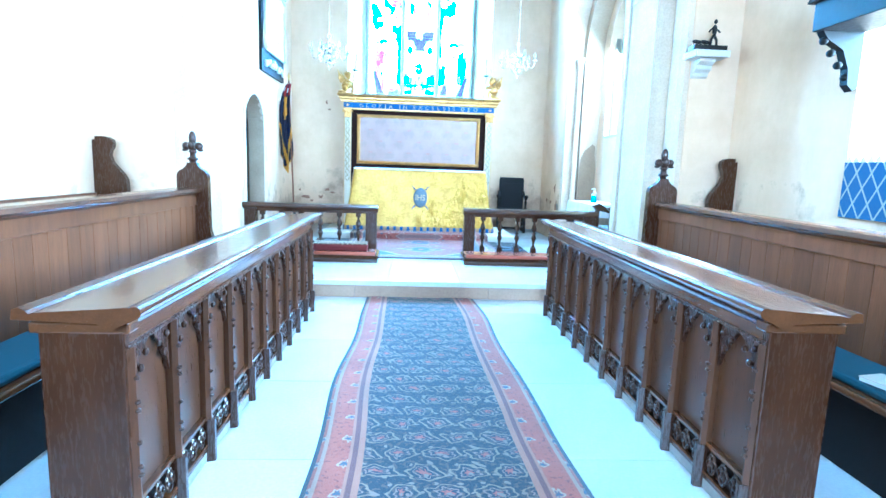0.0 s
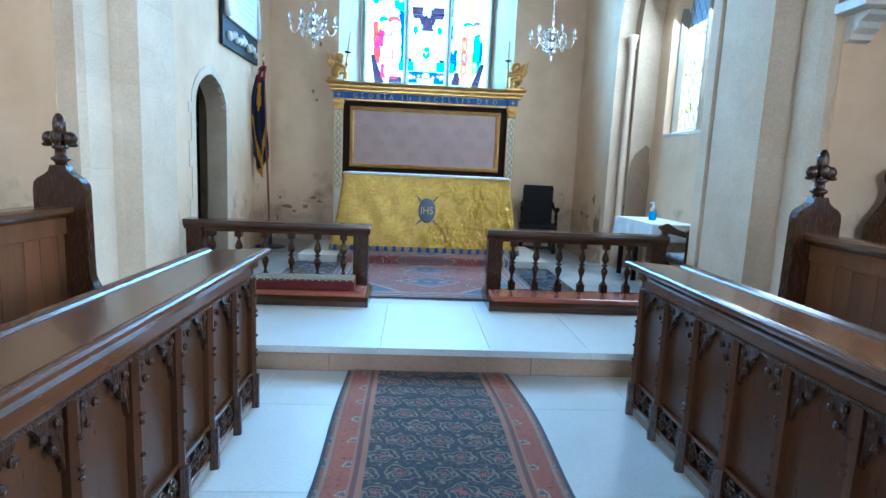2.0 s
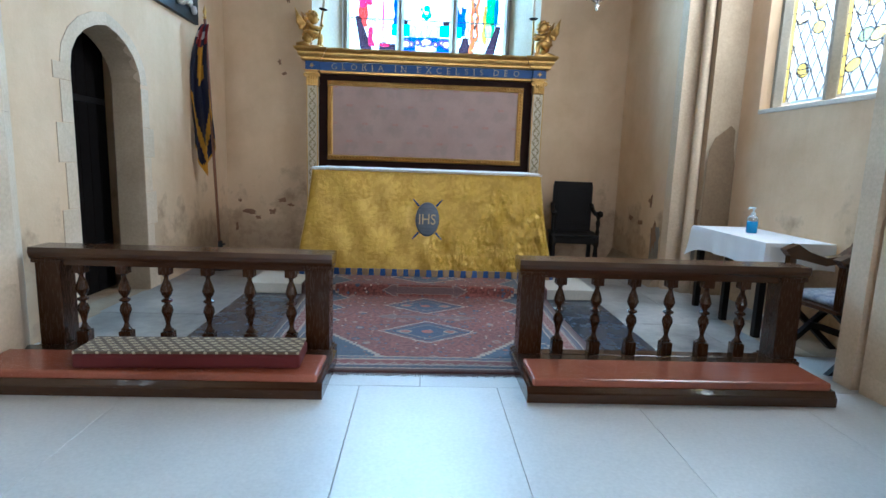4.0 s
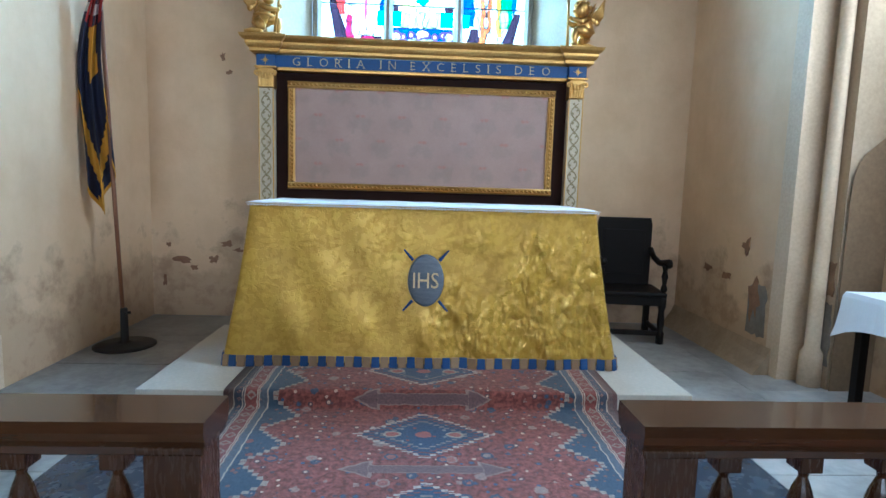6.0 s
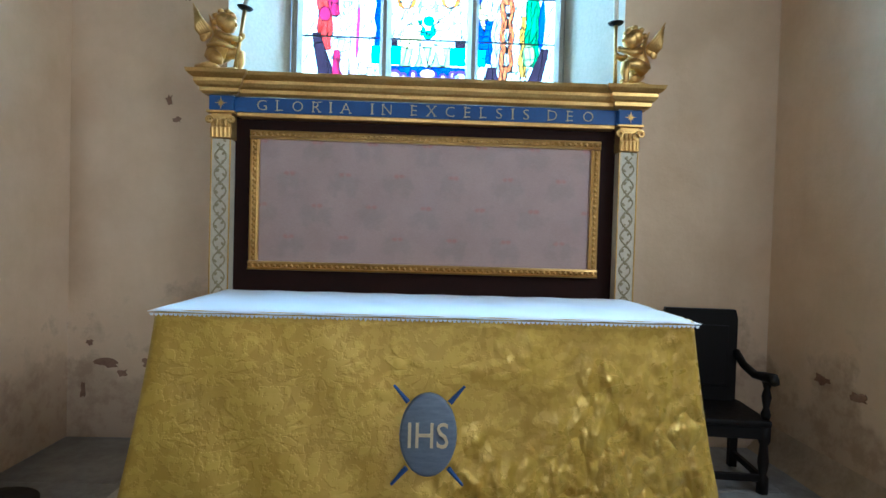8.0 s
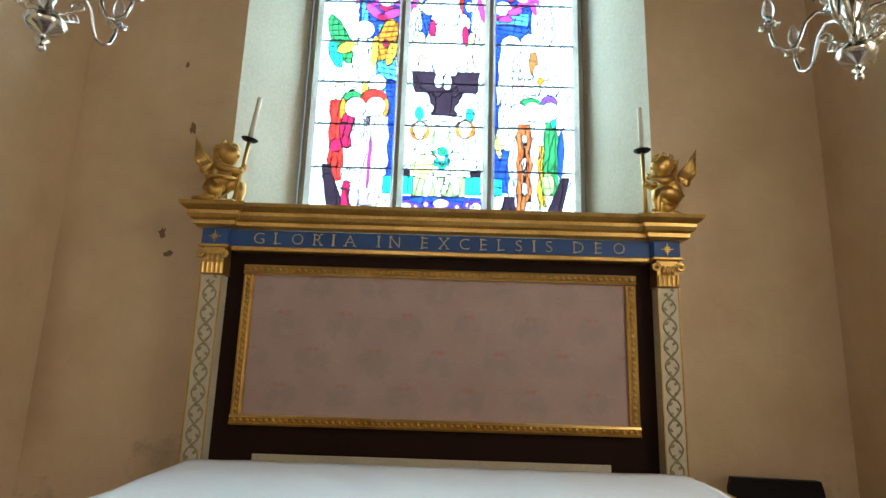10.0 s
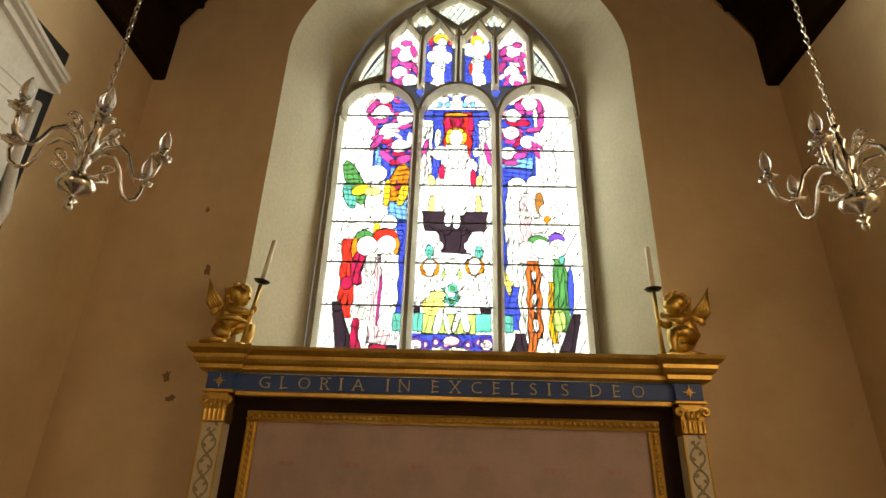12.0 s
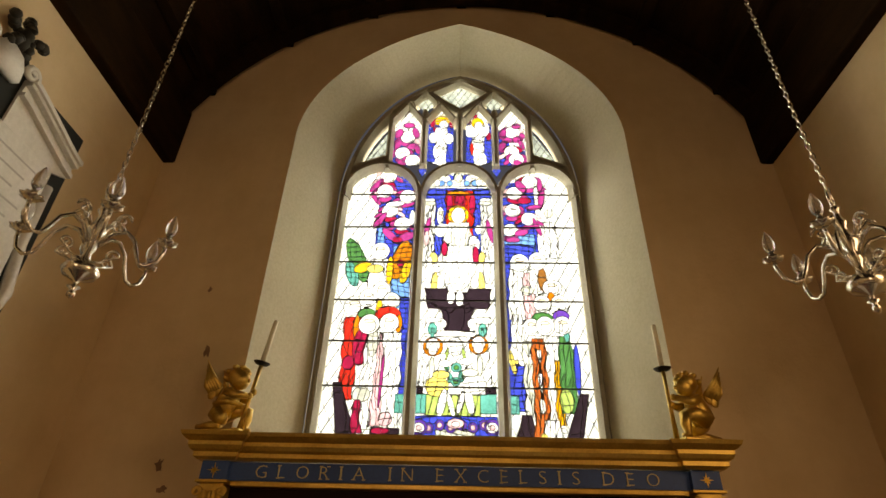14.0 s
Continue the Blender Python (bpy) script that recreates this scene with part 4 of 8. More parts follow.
UPPER = ((-0.515, -0.235, "side"), (-0.165, 0.095, "mid"), (0.225, 0.485, "mid"), (0.555, 0.835, "side"))
for i, (a, b, style) in enumerate(UPPER):
    g = Light(a, b, 5.42, 6.22)
    g.quarries("white", 0.075)
    if i == 0:
        g.field(-0.045, 1.040, 5.354, 5.669, "blue", 0.05, 0.05)
        g.field(-0.052, 0.628, 5.647, 5.935, "blue", 0.05, 0.05)
        g.cherub(0.516, 5.859, 0.273, 0.079, 30)
        g.cherub(0.349, 5.647, 0.269, 0.076, 31)
        g.cherub(0.731, 5.554, 0.266, 0.075, 32)
        g.oval(0.170, 5.903, 0.150, 0.064, "magenta", 0.8)
        g.oval(0.793, 5.913, 0.125, 0.073, "magenta", -0.8)
        g.oval(0.166, 5.756, 0.123, 0.062, "magenta", 1)
        g.oval(0.699, 5.735, 0.197, 0.044, "magenta", 1)
        g.oval(0.891, 5.692, 0.098, 0.061, "magenta", -1)
        g.oval(0.524, 6.013, 0.227, 0.037, "magenta", 0.5)
        g.oval(0.313, 5.528, 0.121, 0.042, "magenta", -0.5)
    elif i == 1:
        g.field(-0.063, 1.125, 5.439, 6.043, "blue", 0.05, 0.05)
        g.oval(0.162, 6.061, 0.109, 0.075, "crimson")
        g.oval(0.309, 5.960, 0.135, 0.037, "crimson")
        g.oval(0.910, 6.044, 0.108, 0.065, "crimson")
        g.robe(0.507, 5.439, 5.983, 0.243, 0.206, "white", 0.1, 0.1)
        g.oval(0.214, 5.847, 0.187, 0.072, "white")
        g.oval(0.815, 5.835, 0.186, 0.072, "white")
        g.oval(0.340, 5.672, 0.131, 0.087, "white")
        g.oval(0.533, 5.715, 0.211, 0.017, "pale")
        g.oval(0.345, 5.501, 0.207, 0.042, "white")
        g.oval(0.542, 6.071, 0.299, 0.075, "gold", split=0.04, across=0.2)
        g.oval(0.600, 6.025, 0.176, 0.056, "white")
    elif i == 2:
        g.field(-0.151, 1.073, 5.442, 6.045, "blue", 0.05, 0.05)
        g.oval(0.088, 6.110, 0.109, 0.075, "crimson")
        g.oval(0.361, 6.133, 0.082, 0.047, "crimson")
        g.oval(0.886, 5.873, 0.106, 0.063, "crimson")
        g.oval(0.783, 5.918, 0.107, 0.036, "crimson")
        g.robe(0.481, 5.463, 5.986, 0.269, 0.180, "white", 0.1, 0.1)
        g.oval(0.221, 5.940, 0.295, 0.091, "white")
        g.oval(0.705, 5.963, 0.215, 0.101, "white")
        g.oval(0.415, 5.718, 0.289, 0.114, "white", split=0.1, across=0.1)
        g.oval(0.630, 5.560, 0.155, 0.094, "white")
        g.oval(0.484, 5.793, 0.212, 0.018, "pale")
        g.oval(0.453, 6.045, 0.243, 0.074, "gold")
        g.oval(0.492, 6.008, 0.162, 0.055, "white")
        g.oval(0.218, 5.705, 0.066, 0.079, "red")
    elif i == 3:
        g.field(-0.141, 0.935, 5.362, 5.677, "blue", 0.05, 0.05)
        g.field(-0.054, 0.375, 5.655, 5.942, "blue", 0.05, 0.05)
        g.cherub(0.515, 5.920, 0.272, 0.080, 40)
        g.cherub(0.454, 5.664, 0.266, 0.076, 41)
        g.cherub(0.609, 5.571, 0.264, 0.075, 42)
        g.oval(0.167, 5.910, 0.124, 0.054, "magenta", 0.8)
        g.oval(0.685, 5.822, 0.196, 0.040, "magenta", 0.8)
        g.oval(0.124, 5.742, 0.122, 0.070, "magenta", 1)
        g.oval(0.810, 5.765, 0.098, 0.071, "magenta", -1)
        g.oval(0.317, 5.821, 0.197, 0.036, "magenta", -1)
        g.oval(0.677, 6.002, 0.175, 0.037, "magenta", 0.5)
        g.oval(0.638, 5.529, 0.143, 0.034, "magenta", -0.5)
    t = np.abs(g.U - 0.5) * 2
    low = 5.44 + (0.10 * (1 - g.U) if i in (1,) else 0.10 * g.U if i in (2,) else 0.05)
    g.inside &= (g.Z < 6.22 - 0.20 * t) & (g.Z > low)
    g.build(WIN, on_east)


def small_light(pts, key="white"):
    """A little tracery opening glazed with clear quarries."""
    xs, zs = [p[0] for p in pts], [p[1] for p in pts]
    g = Light(min(xs), max(xs), min(zs), max(zs))
    g.quarries(key, 0.07)
    k = len(pts)
    for i in range(k):
        (xa, za), (xb, zb) = pts[i], pts[(i + 1) % k]
        g.inside &= (xb - xa) * (g.Z - za) - (zb - za) * (g.X - xa) < 0
    g.build(WIN, on_east)


SMALL = [[(-0.83, 5.47), (-0.58, 5.92), (-0.58, 5.62)], [(0.90, 5.62), (0.90, 5.92), (1.15, 5.47)],
         [(-0.30, 6.30), (-0.20, 6.41), (-0.10, 6.30), (-0.20, 6.19)], [(0.42, 6.30), (0.52, 6.41), (0.62, 6.30), (0.52, 6.19)],
         [(-0.10, 6.40), (0.16, 6.56), (0.42, 6.40), (0.16, 6.20)], [(-0.25, 5.43), (-0.205, 5.49), (-0.16, 5.43), (-0.205, 5.35)], [(0.48, 5.43), (0.525, 5.49), (0.57, 5.43), (0.525, 5.35)]]
for k, pts in enumerate(SMALL):
    small_light(pts, "frost" if k < 5 else "blue")

# stone tracery: bars between the lights
def bar(name, pts, w, d=0.10):
    """A moulded stone bar that follows a line in the window's plane."""
    bm = bmesh.new()
    prev = None
    for i, (x, z) in enumerate(pts):
        a, b = pts[max(i - 1, 0)], pts[min(i + 1, len(pts) - 1)]
        t = Vector((b[0] - a[0], b[1] - a[1])).normalized()
        nx, nz = -t.y, t.x
        ring = [bm.verts.new((x + nx * o, GLASS_Y + y, z + nz * o)) for o, y in ((-w, 0.01), (-w, -0.03), (-w * 0.35, -d), (w * 0.35, -d), (w, -0.03), (w, 0.01), (w * 0.6, 0.08), (-w * 0.6, 0.08))]
        if prev:
            for k in range(8):
                bm.faces.new((prev[k], prev[(k + 1) % 8], ring[(k + 1) % 8], ring[k]))
        else:
            bm.faces.new(ring)
        prev = ring
    bm.faces.new(prev)
    return part(name, bm, M_TRACERY, WIN)


def light_head(a, b, grow=0.045):
    c, h = (a + b) / 2, (b - a) / 2 + grow
    return [(c - h * math.cos(math.pi * i / 20), SP + (AP + grow - SP) * math.sin(math.pi * i / 20)) for i in range(21)]


for x in (-0.205, 0.525):
    bar("mullion", [(x, 2.85), (x, 4.0), (x, 5.14)], 0.044, 0.13)
for x in (-0.94, 1.26):
    bar("jamb", [(x, 2.85), (x, 4.0), (x, 5.12)], 0.045, 0.09)
for a, b in LIGHTS:
    bar("light_head", light_head(a, b, 0.036), 0.036, 0.11)
E_IN = [(x + (0.045 if x < CX - 0.02 else 0), z - 0.045) for x, z in arch_outline(CX, 1.135, 2.86, 5.12, 6.66)]
bar("window_head", [p for p in E_IN if p[1] > 5.0] + [p for p in mirror_outline(E_IN, CX)[::-1] if p[1] > 5.0][1:], 0.055, 0.10)
for x, z0, z1 in ((-0.545, 5.40, 6.12), (-0.20, 5.45, 6.16), (0.16, 5.42, 6.14), (0.52, 5.45, 6.16), (0.865, 5.40, 6.12)):
    bar("supermullion", [(x, z0), (x, (z0 + z1) / 2), (x, z1)], 0.035, 0.09)
for i, (a, b, style) in enumerate(UPPER):
    c = (a + b) / 2
    bar("upper_head", [(a - 0.02, 6.04), (c, 6.255), (b + 0.02, 6.04)], 0.032, 0.09)
for c in (-0.20, 0.52):
    bar("diamond", [(c - 0.13, 6.28), (c, 6.44), (c + 0.13, 6.28)], 0.026, 0.08)
bar("top_light", [(-0.16, 6.40), (0.16, 6.60), (0.48, 6.40)], 0.03, 0.08)
bar("top_light", [(-0.16, 6.42), (0.16, 6.17), (0.48, 6.42)], 0.03, 0.08)
for s in (-1, 1):
    bar("side_light", [(CX + s * 1.06, 5.42), (CX + s * 0.72, 5.56)], 0.03, 0.08)
for a, b in LIGHTS:
    for k in range(6):
        z = 3.33 + 0.36 * k
        part("saddle_bar", solid(a - 0.02, b + 0.02, GLASS_Y - 0.03, GLASS_Y - 0.018, z - 0.006, z + 0.006), M_IRON, WIN)
part("window_sill", solid(-1.0, 1.32, GLASS_Y - 0.16, GLASS_Y + 0.1, 2.78, 2.90, 0.01), M_TRACERY, WIN)

# south window: clear leaded quarries with yellow touches, two lights
SW = thing("window_2", (0, 0, 0), "leaded clear glass window with yellow quarries", "window", kind="structure")


def on_south(y, z, d=0.0):
    return (S_GLASS + d, y, z)


def plain_window(owner, lights, z0, spring, apex, place, bars=True):
    for a, b in lights:
        g = Light(a, b, z0, apex, 0.0065)
        g.quarries("clear", 0.13)
        rnd = random.Random(int(a * 100))
        for k in range(9):
            g.oval(rnd.uniform(0.15, 0.85), rnd.uniform(z0 + 0.1, spring), 0.13, 0.05, rnd.choice(("straw", "straw", "moss", "sand")), rnd.uniform(-1, 1))
        g.field(0, 0.09, z0, apex, "straw", 0.16, 0.3)
        g.field(0.91, 1, z0, apex, "straw", 0.16, 0.3)
        head_mask(g, spring, apex, 0.5)
        g.build(owner, place)


plain_window(SW, ((7.82, 8.40), (8.50, 9.08)), 2.12, 3.45, 3.95, on_south)
for y in (7.77, 8.45, 9.13):
    part("mullion", prism(bmesh.new(), [(S_GLASS - 0.07, y - 0.02), (S_GLASS - 0.01, y - 0.05), (S_GLASS + 0.08, y - 0.04), (S_GLASS + 0.08, y + 0.04), (S_GLASS - 0.01, y + 0.05), (S_GLASS - 0.07, y + 0.02)], "z", 2.05, 4.2), M_TRACERY, SW)
part("head", prism(bmesh.new(), [(7.5, 3.97), (9.4, 3.97), (9.4, 4.5), (7.5, 4.5)], "x", S_GLASS - 0.02, S_GLASS + 0.08), M_TRACERY, SW)
part("window_sill", solid(S_GLASS - 0.155, S_GLASS + 0.1, 7.70, 9.195, 2.02, 2.062, 0.006), M_MARBLE_STEP, SW)
SW3 = thing("window_3", (0, 0, 0), "leaded clear glass window beside the stalls", "window", kind="structure")
plain_window(SW3, ((2.30, 3.05), (3.15, 3.90)), 1.70, 2.95, 3.5, lambda y, z, d=0.0: (S_STALLWALL + 0.40 + d, y, z))
part("mullion", solid(S_STALLWALL + 0.33, S_STALLWALL + 0.46, 3.05, 3.15, 1.66, 3.7, 0.01), M_TRACERY, SW3)
# unseen window, added to go with the north fill lamp
NW4 = thing("window_4", (0, 0, 0), "leaded clear glass window added opposite, out of view, beside the stalls", "window", kind="structure")
plain_window(NW4, ((2.10, 2.85), (2.95, 3.70)), 1.70, 2.95, 3.5, lambda y, z, d=0.0: (N_STALLWALL - 0.40 - d, y, z))
part("mullion", solid(N_STALLWALL - 0.46, N_STALLWALL - 0.33, 2.85, 2.95, 1.66, 3.7, 0.01), M_TRACERY, NW4)

WIN.scale = (1.012, 1.0, 1.048)

# ---- fabrics ----


def uv_nodes(n, l):
    uv = n.new("ShaderNodeUVMap")
    s = n.new("ShaderNodeSeparateXYZ")
    l.new(uv.outputs[0], s.inputs[0])
    return uv.outputs[0], s.outputs[0], s.outputs[1]


def band(n, l, v, lo, hi):
    return calc(n, l, "MULTIPLY", calc(n, l, "GREATER_THAN", v, lo), calc(n, l, "LESS_THAN", v, hi))


def woven(n, l, b, vec):
    f = tex_noise(n, l, vec, 260, 3, 0.7)
    bumped(n, l, b, calc(n, l, "ADD", f, tex_noise(n, l, vec, 30, 3)), 0.6, 0.003)
    b.inputs["Roughness"].default_value = 0.95
    b.inputs["Sheen Weight"].default_value = 0.15


def flower(n, l, u, v, pu, pv, half=True):
    """Repeating motif: distance from the middle of each cell of a staggered lattice, 0 in the middle."""
    row = calc(n, l, "FLOOR", calc(n, l, "DIVIDE", v, pv))
    off = calc(n, l, "MULTIPLY", calc(n, l, "MODULO", row, 2.0), 0.5) if half else 0.0
    fu = calc(n, l, "SUBTRACT", calc(n, l, "FRACT", calc(n, l, "ADD", calc(n, l, "DIVIDE", u, pu), off)), 0.5)
    fv = calc(n, l, "SUBTRACT", calc(n, l, "FRACT", calc(n, l, "DIVIDE", v, pv)), 0.5)
    return fu, fv


def hyp(n, l, a, b, sa=1.0, sb=1.0):
    a, b = calc(n, l, "MULTIPLY", a, sa), calc(n, l, "MULTIPLY", b, sb)
    return calc(n, l, "SQRT", calc(n, l, "ADD", calc(n, l, "MULTIPLY", a, a), calc(n, l, "MULTIPLY", b, b)))


def runner_material(half):
    m, n, l = tree("persian runner")
    b = n["Principled BSDF"]
    vec, u, v = uv_nodes(n, l)
    wob = calc(n, l, "MULTIPLY_ADD", tex_noise(n, l, vec, 7, 3), 0.13, -0.065)
    uu, vv = calc(n, l, "ADD", u, wob), calc(n, l, "SUBTRACT", v, wob)
    fu, fv = flower(n, l, uu, vv, 0.20, 0.165)
    r = hyp(n, l, fu, fv, 1.0, 1.15)
    ang = calc(n, l, "SINE", calc(n, l, "MULTIPLY", calc(n, l, "ARCTAN2", fv, fu), 6.0))
    r2 = calc(n, l, "MULTIPLY_ADD", ang, 0.04, r)
    fine = tex_noise(n, l, vec, 42, 3)
    c = blend(n, l, calc(n, l, "GREATER_THAN", fine, 0.56), (0.014, 0.020, 0.034), (0.080, 0.058, 0.045))
    c = blend(n, l, band(n, l, r2, 0.37, 0.43), c, (0.21, 0.155, 0.10))
    c = blend(n, l, band(n, l, r2, 0.20, 0.25), c, (0.22, 0.15, 0.115))
    c = blend(n, l, calc(n, l, "LESS_THAN", r2, 0.11), c, (0.27, 0.08, 0.055))
    gu, gv = flower(n, l, calc(n, l, "ADD", uu, 0.05), vv, 0.105, 0.08)
    c = blend(n, l, calc(n, l, "LESS_THAN", hyp(n, l, gu, gv), 0.13), c, (0.20, 0.15, 0.11))
    au = calc(n, l, "ABSOLUTE", u)
    bu, bv = flower(n, l, calc(n, l, "SUBTRACT", au, half - 0.085), vv, 0.13, 0.24, False)
    bo = blend(n, l, calc(n, l, "GREATER_THAN", fine, 0.6), (0.30, 0.082, 0.040), (0.17, 0.045, 0.026))
    br = calc(n, l, "MULTIPLY_ADD", calc(n, l, "SINE", calc(n, l, "MULTIPLY", calc(n, l, "ARCTAN2", bv, bu), 5.0)), 0.05, hyp(n, l, bu, bv, 1, 2.0))
    bo = blend(n, l, band(n, l, br, 0.15, 0.24), bo, (0.36, 0.27, 0.18))
    bo = blend(n, l, calc(n, l, "LESS_THAN", br, 0.12), bo, (0.07, 0.08, 0.11))
    edge = half - 0.02
    c = blend(n, l, calc(n, l, "GREATER_THAN", au, half - 0.235), c, (0.31, 0.14, 0.08))
    c = blend(n, l, band(n, l, au, half - 0.205, half - 0.18), c, (0.13, 0.05, 0.04))
    c = blend(n, l, calc(n, l, "GREATER_THAN", au, half - 0.165), c, bo)
    c = blend(n, l, band(n, l, au, half - 0.055, half - 0.035), c, (0.34, 0.20, 0.12))
    c = blend(n, l, calc(n, l, "GREATER_THAN", au, edge), c, (0.05, 0.045, 0.05))
    c = blend(n, l, 1.0, c, ramp(n, l, tex_noise(n, l, vec, 2.2, 5), 0.3, 0.7, (0.75, 0.75, 0.75), (1.1, 1.1, 1.1)), "MULTIPLY")
    l.new(c, b.inputs["Base Color"])
    woven(n, l, b, vec)
    return m


def medallion_material(half, length):
    """Red field with stepped blue medallions, cut corners and several borders."""
    m, n, l = tree("caucasian rug")
    b = n["Principled BSDF"]
    vec, u, v = uv_nodes(n, l)
    u = calc(n, l, "ADD", u, calc(n, l, "MULTIPLY_ADD", tex_noise(n, l, vec, 16, 3), 0.03, -0.015))
    v = calc(n, l, "ADD", v, calc(n, l, "MULTIPLY_ADD", tex_noise(n, l, vec, 13, 3), 0.03, -0.015))
    au = calc(n, l, "ABSOLUTE", u)
    su = calc(n, l, "DIVIDE", calc(n, l, "FLOOR", calc(n, l, "MULTIPLY", au, 34.0)), 34.0)
    fine = tex_noise(n, l, vec, 34, 3)
    red = blend(n, l, ramp(n, l, fine, 0.40, 0.60, (0, 0, 0), (1, 1, 1)), (0.12, 0.032, 0.025), (0.235, 0.072, 0.056))

    def scatter(scale, reach, ring, wild=0.10):
        """Small woven flowers strewn without order: inside, ring and a colour of their own."""
        vo = n.new("ShaderNodeTexVoronoi")
        vo.inputs["Scale"].default_value, vo.inputs["Randomness"].default_value = scale, 0.75
        l.new(vec, vo.inputs["Vector"])
        hue = n.new("ShaderNodeSeparateColor")
        l.new(vo.outputs["Color"], hue.inputs[0])
        d = calc(n, l, "MULTIPLY_ADD", tex_noise(n, l, vec, 58, 2), wild * 2, calc(n, l, "SUBTRACT", vo.outputs["Distance"], wild))
        return calc(n, l, "LESS_THAN", d, reach), band(n, l, d, reach, ring), hue.outputs[0], hue.outputs[1]

    speck, halo_ring, hue1, hue2 = scatter(21, 0.22, 0.36)
    spcol = blend(n, l, ramp(n, l, hue1, 0.45, 0.55, (0, 0, 0), (1, 1, 1)), (0.50, 0.37, 0.28), (0.05, 0.085, 0.16))
    c = blend(n, l, calc(n, l, "MULTIPLY", halo_ring, calc(n, l, "GREATER_THAN", hue2, 0.6)), red, (0.085, 0.05, 0.06))
    c = blend(n, l, speck, c, spcol)
    big_in, big_ring, bh1, bh2 = scatter(8.5, 0.19, 0.29, 0.10)
    c = blend(n, l, big_ring, c, blend(n, l, calc(n, l, "GREATER_THAN", bh1, 0.5), (0.26, 0.18, 0.15), (0.045, 0.065, 0.11)))
    c = blend(n, l, big_in, c, blend(n, l, calc(n, l, "GREATER_THAN", bh2, 0.5), (0.25, 0.10, 0.085), (0.24, 0.19, 0.17)))
    for v0 in (0.82, 1.57, 2.36):
        dv = calc(n, l, "ABSOLUTE", calc(n, l, "SUBTRACT", v, v0))
        d = calc(n, l, "ADD", calc(n, l, "DIVIDE", su, 0.35), calc(n, l, "DIVIDE", dv, 0.25))
        c = blend(n, l, calc(n, l, "MULTIPLY", band(n, l, d, 0.94, 1.04), calc(n, l, "GREATER_THAN", calc(n, l, "FRACT", calc(n, l, "MULTIPLY", v, 34.0)), 0.3)), c, (0.40, 0.35, 0.30))
        inner = blend(n, l, speck, (0.030, 0.060, 0.115), blend(n, l, calc(n, l, "GREATER_THAN", hue1, 0.5), (0.20, 0.06, 0.05), (0.24, 0.24, 0.24)))
        c = blend(n, l, calc(n, l, "LESS_THAN", d, 0.92), c, inner)
        c = blend(n, l, band(n, l, d, 0.60, 0.66), c, (0.20, 0.17, 0.16))
        c = blend(n, l, band(n, l, d, 0.80, 0.84), c, (0.16, 0.05, 0.042))
        c = blend(n, l, calc(n, l, "LESS_THAN", hyp(n, l, u, dv, 1.0, 1.2), 0.045), c, (0.30, 0.09, 0.07))
        side = hyp(n, l, calc(n, l, "SUBTRACT", au, 0.17), dv, 1.0, 1.4)
        c = blend(n, l, band(n, l, side, 0.035, 0.05), c, (0.32, 0.27, 0.22))
        c = blend(n, l, calc(n, l, "LESS_THAN", side, 0.035), c, (0.30, 0.09, 0.07))
    for v0 in (1.20, 1.96):
        # long arrow-ended bar between the medallions
        dv = calc(n, l, "ABSOLUTE", calc(n, l, "SUBTRACT", v, v0))
        body = calc(n, l, "MAXIMUM", calc(n, l, "DIVIDE", dv, 0.034), calc(n, l, "DIVIDE", au, 0.30))
        tip = calc(n, l, "MAXIMUM", calc(n, l, "ADD", calc(n, l, "DIVIDE", dv, 0.075), calc(n, l, "DIVIDE", calc(n, l, "SUBTRACT", au, 0.26), 0.15)), calc(n, l, "MULTIPLY_ADD", au, -8.0, 3.08))
        shape = calc(n, l, "MINIMUM", body, tip)
        c = blend(n, l, calc(n, l, "LESS_THAN", shape, 1.05), c, (0.24, 0.17, 0.145))
        c = blend(n, l, calc(n, l, "LESS_THAN", shape, 0.9), c, (0.14, 0.085, 0.085))
    # cut corners at both ends of the field
    edge_v = calc(n, l, "MINIMUM", calc(n, l, "SUBTRACT", v, 0.24), calc(n, l, "SUBTRACT", length - 0.24, v))
    corner = calc(n, l, "ADD", calc(n, l, "DIVIDE", calc(n, l, "SUBTRACT", half - 0.28, su), 0.62), calc(n, l, "DIVIDE", edge_v, 0.72))
    blue = blend(n, l, big_in, blend(n, l, speck, (0.040, 0.066, 0.105), (0.20, 0.09, 0.075)), (0.20, 0.07, 0.058))
    c = blend(n, l, calc(n, l, "LESS_THAN", corner, 1.0), c, blue)
    c = blend(n, l, band(n, l, corner, 0.96, 1.02), c, (0.33, 0.28, 0.23))
    # notched blue along both sides of the field
    saw = calc(n, l, "ABSOLUTE", calc(n, l, "SUBTRACT", calc(n, l, "FRACT", calc(n, l, "DIVIDE", v, 0.36)), 0.5))
    side_d = calc(n, l, "SUBTRACT", calc(n, l, "SUBTRACT", half - 0.31, su), calc(n, l, "MULTIPLY", saw, 0.34))
    c = blend(n, l, calc(n, l, "LESS_THAN", side_d, 0.0), c, blue)
    c = blend(n, l, band(n, l, side_d, -0.012, 0.010), c, (0.30, 0.25, 0.21))
    # borders
    e = calc(n, l, "MINIMUM", calc(n, l, "SUBTRACT", half, au), calc(n, l, "MINIMUM", v, calc(n, l, "SUBTRACT", length, v)))
